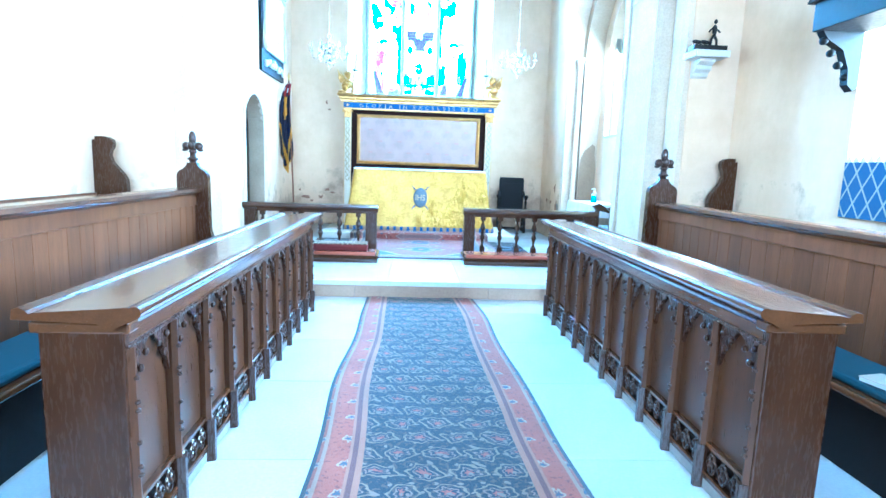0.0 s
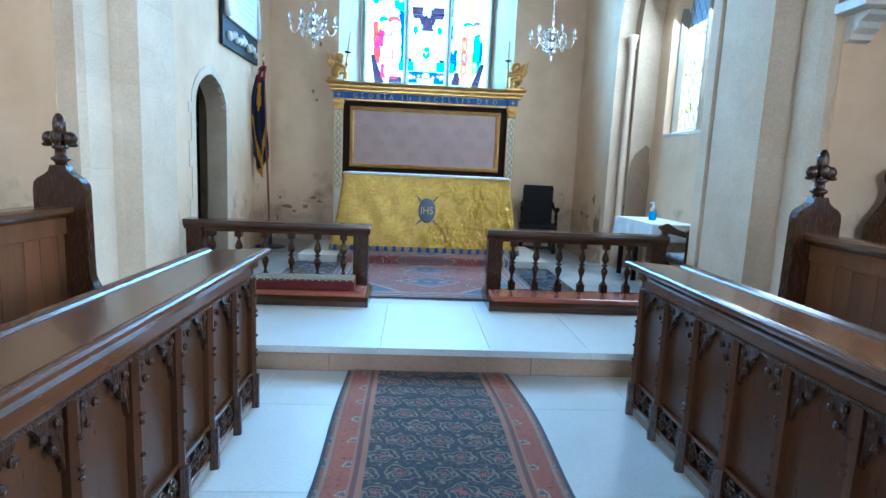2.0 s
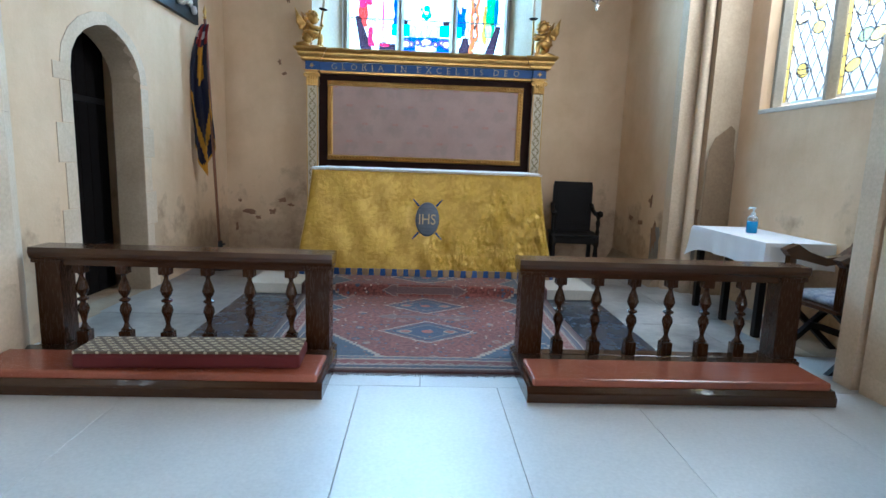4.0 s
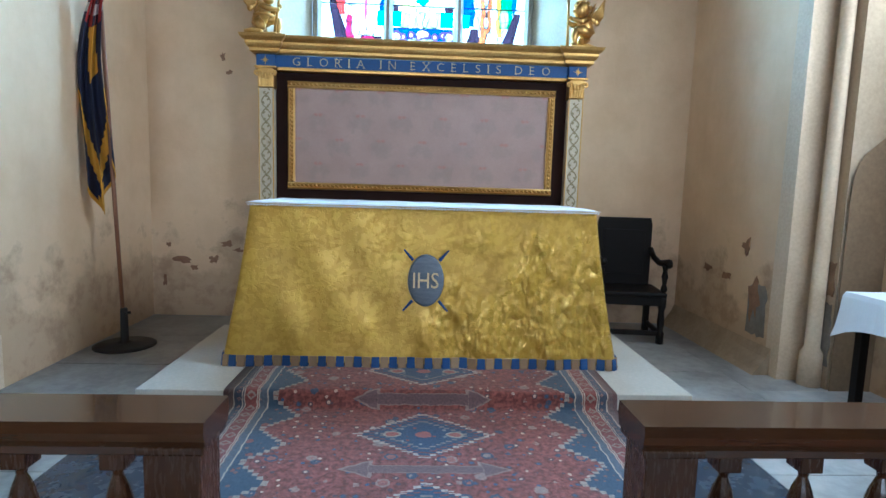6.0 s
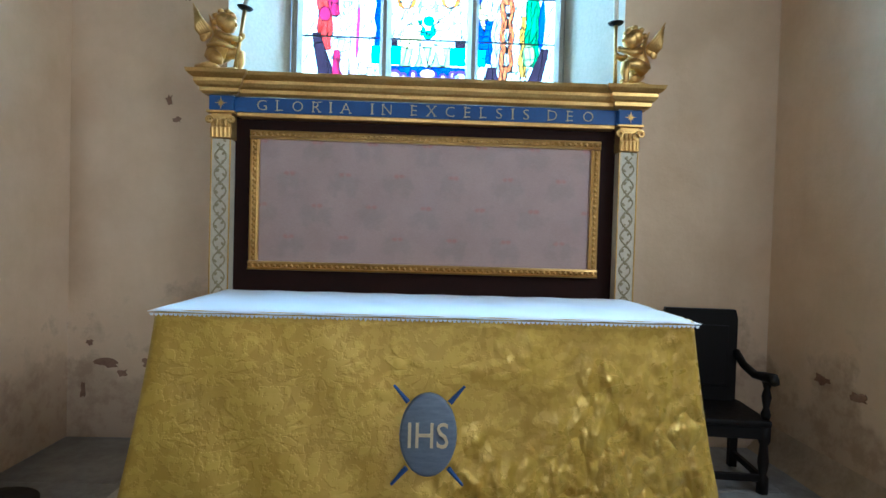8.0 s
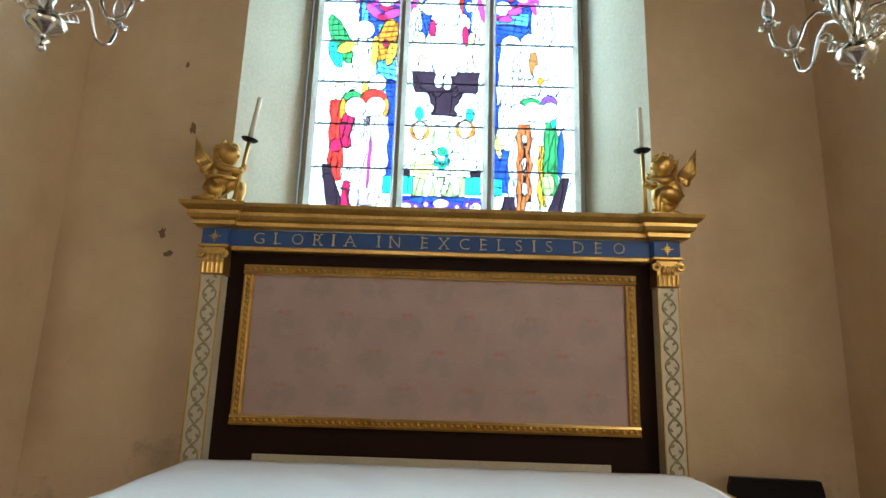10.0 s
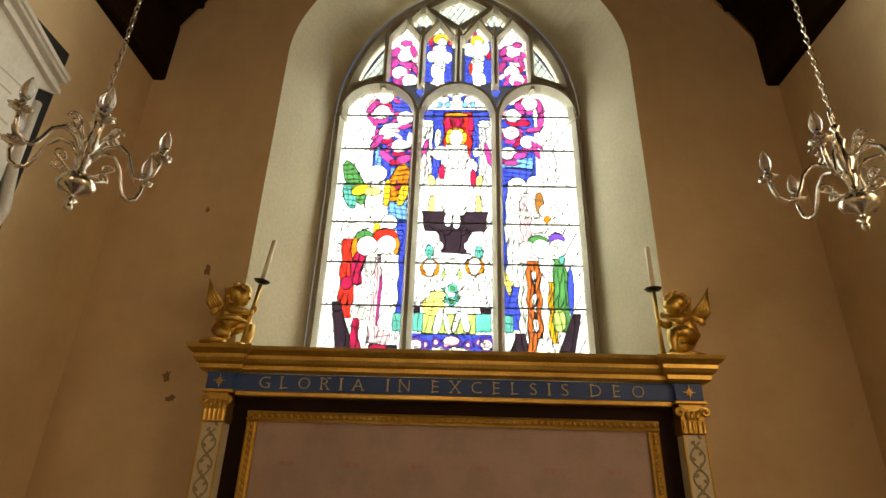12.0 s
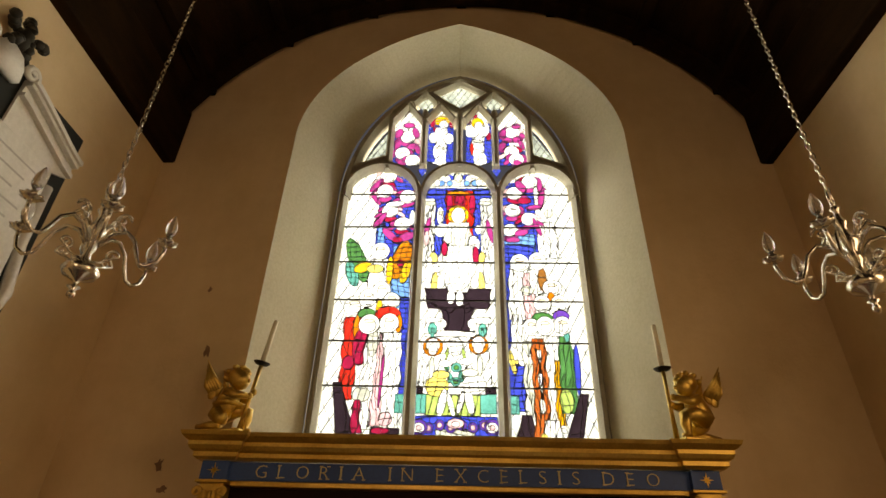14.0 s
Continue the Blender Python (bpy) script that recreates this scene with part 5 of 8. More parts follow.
    def stripe(lo, hi, ground, mark, pitch, gate):
        """One border band with a small repeating mark."""
        nonlocal c
        bu, bv = flower(n, l, u, v, pitch, pitch, False)
        br = calc(n, l, "ADD", calc(n, l, "ABSOLUTE", bu), calc(n, l, "ABSOLUTE", bv))
        col = blend(n, l, band(n, l, calc(n, l, "MULTIPLY_ADD", fine, 0.12, br), gate, gate + 0.16), ground, mark)
        c = blend(n, l, band(n, l, e, lo, hi), c, col)

    cream, navy, oxblood = (0.42, 0.35, 0.28), (0.045, 0.055, 0.085), (0.18, 0.048, 0.040)
    c = blend(n, l, calc(n, l, "LESS_THAN", e, 0.262), c, cream)
    stripe(0.216, 0.254, (0.085, 0.10, 0.13), (0.22, 0.12, 0.10), 0.052, 0.14)
    stripe(0.205, 0.210, oxblood, oxblood, 0.05, 0.2)
    stripe(0.128, 0.198, oxblood, (0.26, 0.20, 0.16), 0.088, 0.26)
    stripe(0.116, 0.122, navy, navy, 0.05, 0.2)
    stripe(0.066, 0.110, navy, (0.24, 0.14, 0.11), 0.046, 0.16)
    stripe(0.024, 0.058, (0.12, 0.075, 0.065), (0.06, 0.045, 0.05), 0.04, 0.2)
    c = blend(n, l, calc(n, l, "LESS_THAN", e, 0.024), c, (0.085, 0.035, 0.032))
    c = blend(n, l, 1.0, c, ramp(n, l, tex_noise(n, l, vec, 2.2, 5), 0.3, 0.7, (0.86, 0.85, 0.84), (1.18, 1.16, 1.14)), "MULTIPLY")
    c = blend(n, l, 1.0, c, ramp(n, l, tex_noise(n, l, vec, 75, 3, 0.7), 0.32, 0.66, (0.62, 0.62, 0.64), (1.2, 1.18, 1.15)), "MULTIPLY")
    l.new(c, b.inputs["Base Color"])
    woven(n, l, b, vec)
    return m


def rug(name, path, half, cx, material, label, edge=lambda s, k: 0.0):
    """A carpet of some thickness that follows a line of (y, z)."""
    bm = bmesh.new()
    uvl = bm.loops.layers.uv.new("UVMap")
    rows, dist, prev = [], 0.0, None
    nu = 16
    for y, z in path:
        if prev:
            dist += math.hypot(y - prev[0], z - prev[1])
        prev = (y, z)
        row = []
        for i in range(nu + 1):
            s = -1 + 2 * i / nu
            w = edge(dist, s)
            zz = z + 0.0025 * math.sin(7 * dist + 3 * s) if abs(s) < 1 else z - 0.006
            row.append((bm.verts.new((cx + s * half + w, y, zz)), (s * half, dist)))
        rows.append(row)
    for a, b in zip(rows, rows[1:]):
        for i in range(nu):
            f = bm.faces.new((a[i][0], a[i + 1][0], b[i + 1][0], b[i][0]))
            for loop, uv in zip(f.loops, (a[i][1], a[i + 1][1], b[i + 1][1], b[i][1])):
                loop[uvl].uv = uv
    ob = part(name, bm, material, smooth=True)
    mod = ob.modifiers.new("thick", "SOLIDIFY")
    mod.thickness, mod.offset = 0.008, -1
    return tagged(ob, label, "rug")


N = 90
rug("carpet_runner", [(-2.2 + 7.92 * i / N, 0.0105) for i in range(N + 1)], 0.61, 0.215, runner_material(0.61), "worn persian runner, navy field and red borders, on stone",
    lambda d, s: 0.016 * math.sin(1.9 * d + 0.6) + 0.012 * s * math.sin(3.7 * d) + s * (0.04 - 0.06 * max(0.0, (d - 5.0) / 2.9)) - 0.06 * max(0.0, (d - 5.0) / 2.9))
pth = [(7.18 + 1.90 * i / 30, FLOOR + 0.011) for i in range(31)] + [(9.095, FLOOR + 0.02), (9.103, FLOOR + 0.06), (9.106, DAIS - 0.005), (9.118, DAIS + 0.008)] + [(9.13 + 0.9 * i / 14, DAIS + 0.011) for i in range(15)]
SANCT_RUG = rug("sanctuary_rug", pth, 1.175, 0.20, medallion_material(1.175, 3.6), "faded red tribal rug with blue medallions, running over the dais",
    lambda d, s: 0.008 * math.sin(2.6 * d + s))
bm = bmesh.new()
random.seed(8)
for i in range(230):
    x = 0.20 - 1.17 + 2.34 * i / 229
    box(bm, x - 0.0025, x + 0.0025, 7.145 + random.uniform(-0.015, 0.015), 7.185, FLOOR + 0.001, FLOOR + 0.006)
part("fringe", bm, surface("wool fringe", (0.12, 0.06, 0.05), (0.07, 0.035, 0.03), 0.95), SANCT_RUG, "short worn brown fringe")

# gold damask of the altar
m, n, l = tree("gold damask")
b = n["Principled BSDF"]
co = n.new("ShaderNodeTexCoord").outputs["Object"]
sep = n.new("ShaderNodeSeparateXYZ")
l.new(co, sep.inputs[0])
warp = calc(n, l, "MULTIPLY_ADD", tex_noise(n, l, co, 9, 3), 0.06, -0.03)
fu, fv = flower(n, l, calc(n, l, "ADD", sep.outputs[0], calc(n, l, "ADD", warp, 0.23)), calc(n, l, "ADD", sep.outputs[2], calc(n, l, "ADD", warp, 3.0)), 0.46, 0.27)
rad = hyp(n, l, fu, fv, 1.0, 0.62)
lobes = calc(n, l, "ABSOLUTE", calc(n, l, "SINE", calc(n, l, "MULTIPLY", calc(n, l, "ARCTAN2", calc(n, l, "ADD", fv, 0.28), fu), 5.5)))
petal = calc(n, l, "SUBTRACT", calc(n, l, "MULTIPLY_ADD", lobes, 0.20, 0.26), rad)
pat = ramp(n, l, petal, 0.0, 0.05, (0, 0, 0), (1, 1, 1))
small = tex_noise(n, l, co, 24, 4, 0.6)
pat = blend(n, l, 0.5, pat, ramp(n, l, small, 0.47, 0.53, (0, 0, 0), (1, 1, 1)))
zone = ramp(n, l, calc(n, l, "MULTIPLY_ADD", sep.outputs[0], 0.30, calc(n, l, "MULTIPLY_ADD", sep.outputs[2], -0.16, tex_noise(n, l, co, 2.4, 3))), 0.42, 0.72, (0.05, 0.05, 0.05), (1, 1, 1))
ridge = calc(n, l, "ABSOLUTE", calc(n, l, "SUBTRACT", tex_noise(n, l, vec_scaled(n, l, co, (1, 1, 0.55)), 6.5, 2, 0.5), 0.5))
pucker = tex_noise(n, l, vec_scaled(n, l, co, (1, 1, 0.6)), 19, 1.5, 0.5)
crease = calc(n, l, "MULTIPLY", calc(n, l, "MULTIPLY_ADD", pucker, 0.32, ridge), zone)
c = blend(n, l, pat, (0.47, 0.285, 0.020), (0.60, 0.385, 0.042))
c = blend(n, l, 1.0, c, ramp(n, l, tex_noise(n, l, co, 2.5, 4), 0.3, 0.7, (0.80, 0.78, 0.74), (1, 1, 1)), "MULTIPLY")
l.new(c, b.inputs["Base Color"])
l.new(calc(n, l, "SUBTRACT", calc(n, l, "MULTIPLY_ADD", pat, -0.12, 0.47), calc(n, l, "MULTIPLY", zone, 0.14)), b.inputs["Roughness"])
b.inputs["Sheen Weight"].default_value = 0.1
b.inputs["Specular IOR Level"].default_value = 0.55
b.inputs["Metallic"].default_value = 0.3
bumped(n, l, b, calc(n, l, "MULTIPLY_ADD", crease, 3.7, calc(n, l, "MULTIPLY", pat, 0.06)), 0.8, 0.03)
M_DAMASK = m


def lettering(name, words, size, place, material, parent, width=None, depth=0.004, rx=90, align="CENTER", thin=0.0):
    """Raised letters as a mesh, facing the nave."""
    cu = bpy.data.curves.new(name, "FONT")
    cu.body, cu.size, cu.extrude, cu.align_x = words, size, depth, align
    cu.resolution_u, cu.offset = 3, thin
    tmp = new(name, cu)
    me = bpy.data.meshes.new_from_object(tmp.evaluated_get(bpy.context.evaluated_depsgraph_get()))
    bpy.data.objects.remove(tmp)
    if width:
        xs = [v.co.x for v in me.vertices]
        k = width / (max(xs) - min(xs))
        mid = (max(xs) + min(xs)) / 2
        for v in me.vertices:
            v.co.x = (v.co.x - mid) * k
    bm = bmesh.new()
    bm.from_mesh(me)
    left, made = set(bm.verts), []
    while left:
        todo = [left.pop()]
        grown = set(todo)
        while todo:
            v = todo.pop()
            for e in v.link_edges:
                w = e.other_vert(v)
                if w not in grown:
                    grown.add(w)
                    todo.append(w)
        left -= grown
        one = bmesh.new()
        twin = {v: one.verts.new(v.co) for v in grown}
        for f in {f for v in grown for f in v.link_faces}:
            one.faces.new([twin[v] for v in f.verts])
        ob = part(name, one, material, parent)
        ob.matrix_parent_inverse = Matrix.Identity(4)
        made.append(ob)
    bm.free()
    for ob in made:
        ob.matrix_basis = place if isinstance(place, Matrix) else pose(*place, rx, 0, 0)
    return made


M_LETTER = surface("gold leaf lettering", (0.66, 0.54, 0.32), (0.54, 0.42, 0.22), 0.6, metal=0.0, fine=90)

# ---- altar ----
ALTAR = thing("altar", (0.19, 10.055, DAIS), "altar draped in a gold damask frontal with blue fringe", "altar")
AT = 1.378 - DAIS
part("table", solid(-1.10, 1.10, -0.36, 0.38, 0, AT - 0.02, 0.01), M_OAK, ALTAR, "oak altar table under the cloth")
bm = bmesh.new()
ring_n = 200
rows = []
ALTAR_BOT = 0.035


def cloth_at(t, h):
    """A point round the cloth: t round the altar, h from 0 at the hem to 1 at the top."""
    hw, hd = 1.187 + 0.165 * (1 - h) ** 1.2, 0.415 + 0.10 * (1 - h) ** 1.2
    per = 4 * (hw + hd)
    s = t * per
    corners = ((-hw, -hd), (hw, -hd), (hw, hd), (-hw, hd))
    lens = (2 * hw, 2 * hd, 2 * hw, 2 * hd)
    k = 0
    while k < 3 and s > lens[k]:
        s, k = s - lens[k], k + 1
    a, c = Vector(corners[k]), Vector(corners[(k + 1) % 4])
    p = a + (c - a) * (s / lens[k])
    nrm = Vector(((c - a).y, -(c - a).x)).normalized()
    edge = min(s, lens[k] - s)
    fold = (0.35 + 0.65 / (1 + math.exp(-7 * p.x))) * (1 - h) ** 1.3 * ((0.5 + 0.5 * math.sin(1.6 * p.x - 0.3)) * 0.013 * math.sin(14 * p.x + 3.2 * math.sin(2.3 * p.x)) + 0.006 * math.sin(31 * p.x + 1 + 5 * h + 2 * math.sin(5 * p.x)) + 0.006 * math.sin(9 * p.y + 13 * p.x)) + 0.004 * math.sin(15 * p.x + 9 * h)
    p = p + nrm * fold * min(1, edge / 0.12)
    if edge < 0.08:
        p = p * (1 - 0.018 * (1 - edge / 0.08))
    return Vector((p.x, p.y, ALTAR_BOT + h * (AT - ALTAR_BOT)))


for j in range(25):
    h = j / 24
    rows.append([bm.verts.new(cloth_at(i / ring_n, h)) for i in range(ring_n)])
for a, c in zip(rows, rows[1:]):
    for i in range(ring_n):
        bm.faces.new((a[i], a[(i + 1) % ring_n], c[(i + 1) % ring_n], c[i]))
bm.faces.new(rows[-1])
part("frontal", bm, M_DAMASK, ALTAR, "gold damask frontal with woven flowers", True)
M_TBLUE = surface("blue silk tassel", (0.018, 0.075, 0.24), (0.010, 0.045, 0.15), 0.7, fine=120)
M_TGOLD = surface("gold silk tassel", (0.33, 0.22, 0.12), (0.24, 0.15, 0.08), 0.8, fine=120)
nt = 0
NT = 126
for i in range(NT):
    if i < 0.39 * NT or i > 0.85 * NT:
        p, q = cloth_at((i + 0.06) / NT, 0), cloth_at((i + 0.94) / NT, 0)
        d = (q - p)
        nn = Vector((d.y, -d.x, 0)).normalized() * 0.010
        bm = bmesh.new()
        lean = nn * 1.3
        top = [bm.verts.new(x + Vector((0, 0, 0.045))) for x in (p + nn * 0.3, q + nn * 0.3, q - nn, p - nn)]
        low = [bm.verts.new(x + Vector((0, 0, -0.030))) for x in (p + lean, q + lean, q - nn, p - nn)]
        bm.faces.new(top), bm.faces.new(low[::-1])
        for k in range(4):
            bm.faces.new((low[k], low[(k + 1) % 4], top[(k + 1) % 4], top[k]))
        part("tassel", bm, M_TBLUE if nt % 2 else M_TGOLD, ALTAR)
        nt += 1
# oval badge
bm = bmesh.new()
fy = cloth_at(0.147, 0.5).y - 0.012
tilt = math.atan2(0.10, AT)
badge = Matrix.Translation((0.01, fy + 0.002, 0.60)) @ Euler((radians(90) - tilt, 0, 0)).to_matrix().to_4x4()
for i in range(1):
    lathe(bm, [(0.001, 0.022), (0.11, 0.022), (0.118, 0.017), (0.122, 0.0)], 40, (0, 0, 0))
bmesh.ops.transform(bm, matrix=badge @ Matrix.Diagonal((1.0, 1.44, 1, 1)), verts=bm.verts)
BADGE = part("badge", bm, surface("slate blue silk", (0.16, 0.19, 0.23), (0.09, 0.11, 0.15), 0.6, fine=110, big=12, stretch=(1, 1, 5)), ALTAR, "oval slate-blue embroidered badge with gold letters", True)
lettering("letter", "IHS", 0.15, badge @ Matrix.Translation((0, -0.05, 0.024)), M_LETTER, BADGE, 0.17, 0.004)
for sx, sz in ((-1, 1), (1, 1), (-1, -1), (1, -1)):
    bm = tube(bmesh.new(), [badge @ Vector((sx * 0.088, sz * 0.135, 0.012)), badge @ Vector((sx * 0.150, sz * 0.205, 0.012))], [0.012, 0.006], 6)
    part("ray", bm, M_TBLUE, BADGE)
LINEN = thing("altar_linen", (0.19, 10.055, DAIS + AT + 0.003), "white linen cloth laid over the altar top", "cloth")
bm = bmesh.new()
nx, ny = 60, 14
grid = [[bm.verts.new((-1.19 + 2.38 * i / nx, -0.428 + 0.84 * j / ny + (0.004 * math.sin(i * 1.7) + 0.003 * math.sin(i * 0.61) if j == 0 else 0), 0.004 + 0.0015 * math.sin(i * 0.8 + j) - (0.010 if j == 0 or i in (0, nx) else 0))) for i in range(nx + 1)] for j in range(ny + 1)]
for j in range(ny):
    for i in range(nx):
        bm.faces.new((grid[j][i], grid[j][i + 1], grid[j + 1][i + 1], grid[j + 1][i]))
ob = part("cloth", bm, M_LINEN, LINEN, smooth=True)
mod = ob.modifiers.new("thick", "SOLIDIFY")
mod.thickness = 0.003
bm = bmesh.new()
for i in range(118):
    x = -1.18 + 0.02 * i
    prism(bm, [(x, -0.014), (x + 0.019, -0.014), (x + 0.015, -0.022), (x + 0.0095, -0.025 - 0.003 * math.sin(i * 1.3)), (x + 0.004, -0.022)], "y", -0.433, -0.430)
part("lace_edge", bm, M_LINEN, LINEN, "narrow white lace edge")

# ---- reredos ----
RER = thing("reredos", (CX, EAST, DAIS), "gilded and painted wooden reredos behind the altar", "reredos")
ZB = -DAIS
RSX = 0.975
FR = -0.17
part("backboard", solid(-1.545, 1.545, -0.09, -0.002, FLOOR + ZB, 2.55 + ZB), M_DARKPANEL, RER)
part("base_board", solid(-1.13, 1.10, -0.104, -0.0905, FLOOR + ZB, 1.285 + ZB, 0.003), M_CREAM, RER, "pale board under the dark panel")
# brocade panel
m, n, l = tree("faded pink brocade")
b = n["Principled BSDF"]
co = n.new("ShaderNodeTexCoord").outputs["Object"]
sep = n.new("ShaderNodeSeparateXYZ")
l.new(co, sep.inputs[0])
fu, fv = flower(n, l, sep.outputs[0], calc(n, l, "ADD", sep.outputs[2], 0.12), 0.40, 0.225)
mu = calc(n, l, "ABSOLUTE", fu)
nz = tex_noise(n, l, co, 26, 4)
rr = calc(n, l, "MULTIPLY_ADD", tex_noise(n, l, co, 15, 3), 0.5, calc(n, l, "SUBTRACT", hyp(n, l, calc(n, l, "SUBTRACT", mu, 0.12), fv, 1.0, 0.5), 0.27))
c = ramp(n, l, tex_noise(n, l, co, 3, 5), 0.3, 0.7, (0.40, 0.27, 0.235), (0.47, 0.335, 0.30))
c = blend(n, l, calc(n, l, "MULTIPLY", ramp(n, l, calc(n, l, "MULTIPLY_ADD", nz, 0.16, rr), 0.13, 0.27, (1, 1, 1), (0, 0, 0)), calc(n, l, "MULTIPLY_ADD", tex_noise(n, l, co, 2.1, 3), 0.75, -0.08)), c, (0.25, 0.22, 0.19))
r3 = hyp(n, l, calc(n, l, "SUBTRACT", mu, 0.05), calc(n, l, "SUBTRACT", fv, 0.30), 1.0, 0.8)
c = blend(n, l, calc(n, l, "MULTIPLY", ramp(n, l, calc(n, l, "MULTIPLY_ADD", nz, 0.10, r3), 0.07, 0.12, (1, 1, 1), (0, 0, 0)), 0.45), c, (0.50, 0.12, 0.10))
c = blend(n, l, 0.25, c, ramp(n, l, tex_noise(n, l, vec_scaled(n, l, co, (1, 1, 8)), 60, 2), 0.3, 0.7, (0.28, 0.19, 0.16), (0.50, 0.38, 0.34)))
l.new(c, b.inputs["Base Color"])
b.inputs["Roughness"].default_value = 0.8
bumped(n, l, b, nz, 0.2, 0.001)
part("brocade_panel", solid(-1.232, 1.232, -0.112, -0.091, 1.49 + ZB, 2.41 + ZB), m, RER, "faded pink floral brocade panel")
# carved gold frame round it
for (xa, xb, za, zb) in ((-1.285, 1.285, 2.378, 2.445), (-1.285, 1.285, 1.45, 1.517)):
    bm = prism(bmesh.new(), [(-0.092, za), (-0.135, za + 0.004), (-0.140, za + 0.016), (-0.126, za + 0.026), (-0.138, zb - 0.018), (-0.132, zb - 0.004), (-0.092, zb)], "x", xa, xb)
    bmesh.ops.translate(bm, verts=bm.verts, vec=(0, 0, ZB))
    fr = part("gold_frame", bm, M_GOLD, RER)
    bm = bmesh.new()
    for k in range(62):
        blob(bm, (xa + 0.03 + (xb - xa - 0.06) * k / 61, -0.135, (za + zb) / 2 + ZB), (0.015, 0.010, 0.013), 6)
    part("beading", bm, M_GOLD, fr, smooth=True)
for s in (-1, 1):
    xa, xb = sorted((s * 1.285, s * 1.214))
    bm = prism(bmesh.new(), [(xa, -0.092), (xa + 0.004, -0.132), (xa + 0.016, -0.138), (xa + 0.027, -0.126), (xb - 0.018, -0.138), (xb - 0.004, -0.132), (xb, -0.092)], "z", 1.519 + ZB, 2.376 + ZB)
    fr = part("gold_frame", bm, M_GOLD, RER)
    bm = bmesh.new()
    for k in range(22):
        blob(bm, ((xa + xb) / 2, -0.135, 1.54 + 0.82 * k / 21 + ZB), (0.013, 0.010, 0.015), 6)
    part("beading", bm, M_GOLD, fr, smooth=True)
# frieze with its words
part("frieze", solid(-1.39, 1.39, -0.17, -0.003, 2.555 + ZB, 2.658 + ZB), M_BLUE, RER, "blue frieze")
part("fillet", solid(-1.37, 1.37, -0.178, -0.003, 2.522 + ZB, 2.553 + ZB, 0.006), M_GOLD, RER)
LETTER_W = {"G": 0.84, "L": 0.54, "O": 0.92, "R": 0.66, "I": 0.13, "A": 0.86, "N": 0.82, "E": 0.52, "X": 0.78, "C": 0.80, "S": 0.52, "D": 0.82}
for word, x0, x1 in (("GLORIA", -1.035, -0.385), ("IN", -0.24, -0.10), ("EXCELSIS", 0.04, 0.875), ("DEO", 1.01, 1.335)):
    x0, x1 = (x0 - CX) / RSX, (x1 - CX) / RSX
    wide = [0.080 * LETTER_W[ch] for ch in word]
    gap = (x1 - x0 - sum(wide)) / (len(word) - 1)
    for ch, w in zip(word, wide):
        lettering("letter", ch, 0.105, (x0 + w / 2, -0.173, 2.571 + ZB), M_LETTER, RER, w, 0.004, thin=-0.0022)
        if ch in "LRIANEXD":
            # small serifs at the feet
            feet = {"L": (0.1,), "R": (0.1, 0.95), "I": (0.5,), "A": (0.04, 0.96), "N": (0.1,), "E": (0.1,), "X": (0.08, 0.92), "D": (0.1,)}[ch]
            for f in feet:
                for z in (2.5695,) if ch == "A" else (2.5695, 2.6395):
                    part("serif", solid(x0 + w * f - 0.011, x0 + w * f + 0.011, -0.177, -0.171, z + ZB, z + 0.005 + ZB), M_LETTER, RER)
        x0 += w + gap


def cornice(bm, x0, x1, out):
    prof = [(0.0, 2.660), (0.03, 2.660), (0.05, 2.676), (0.05, 2.701), (0.07, 2.713), (0.082, 2.736), (0.082, 2.758), (0.10, 2.768), (0.118, 2.786), (0.126, 2.808), (0.0, 2.808)]
    k = len(prof)
    ends = []
    for x, s in ((x0, -1), (x1, 1)):
        ends.append([bm.verts.new((x + s * (o if out else 0), -0.165 - o - (0.035 if out else 0), z + ZB)) for o, z in prof])
    back = [[bm.verts.new((x + s * (o if out else 0), -0.002, z + ZB)) for o, z in prof] for x, s in ((x0, -1), (x1, 1))]
    for a, c in ((ends[0], ends[1]), (back[0], ends[0]), (ends[1], back[1])):
        for i in range(k):
            bm.faces.new((a[i], a[(i + 1) % k], c[(i + 1) % k], c[i]))
    return bm


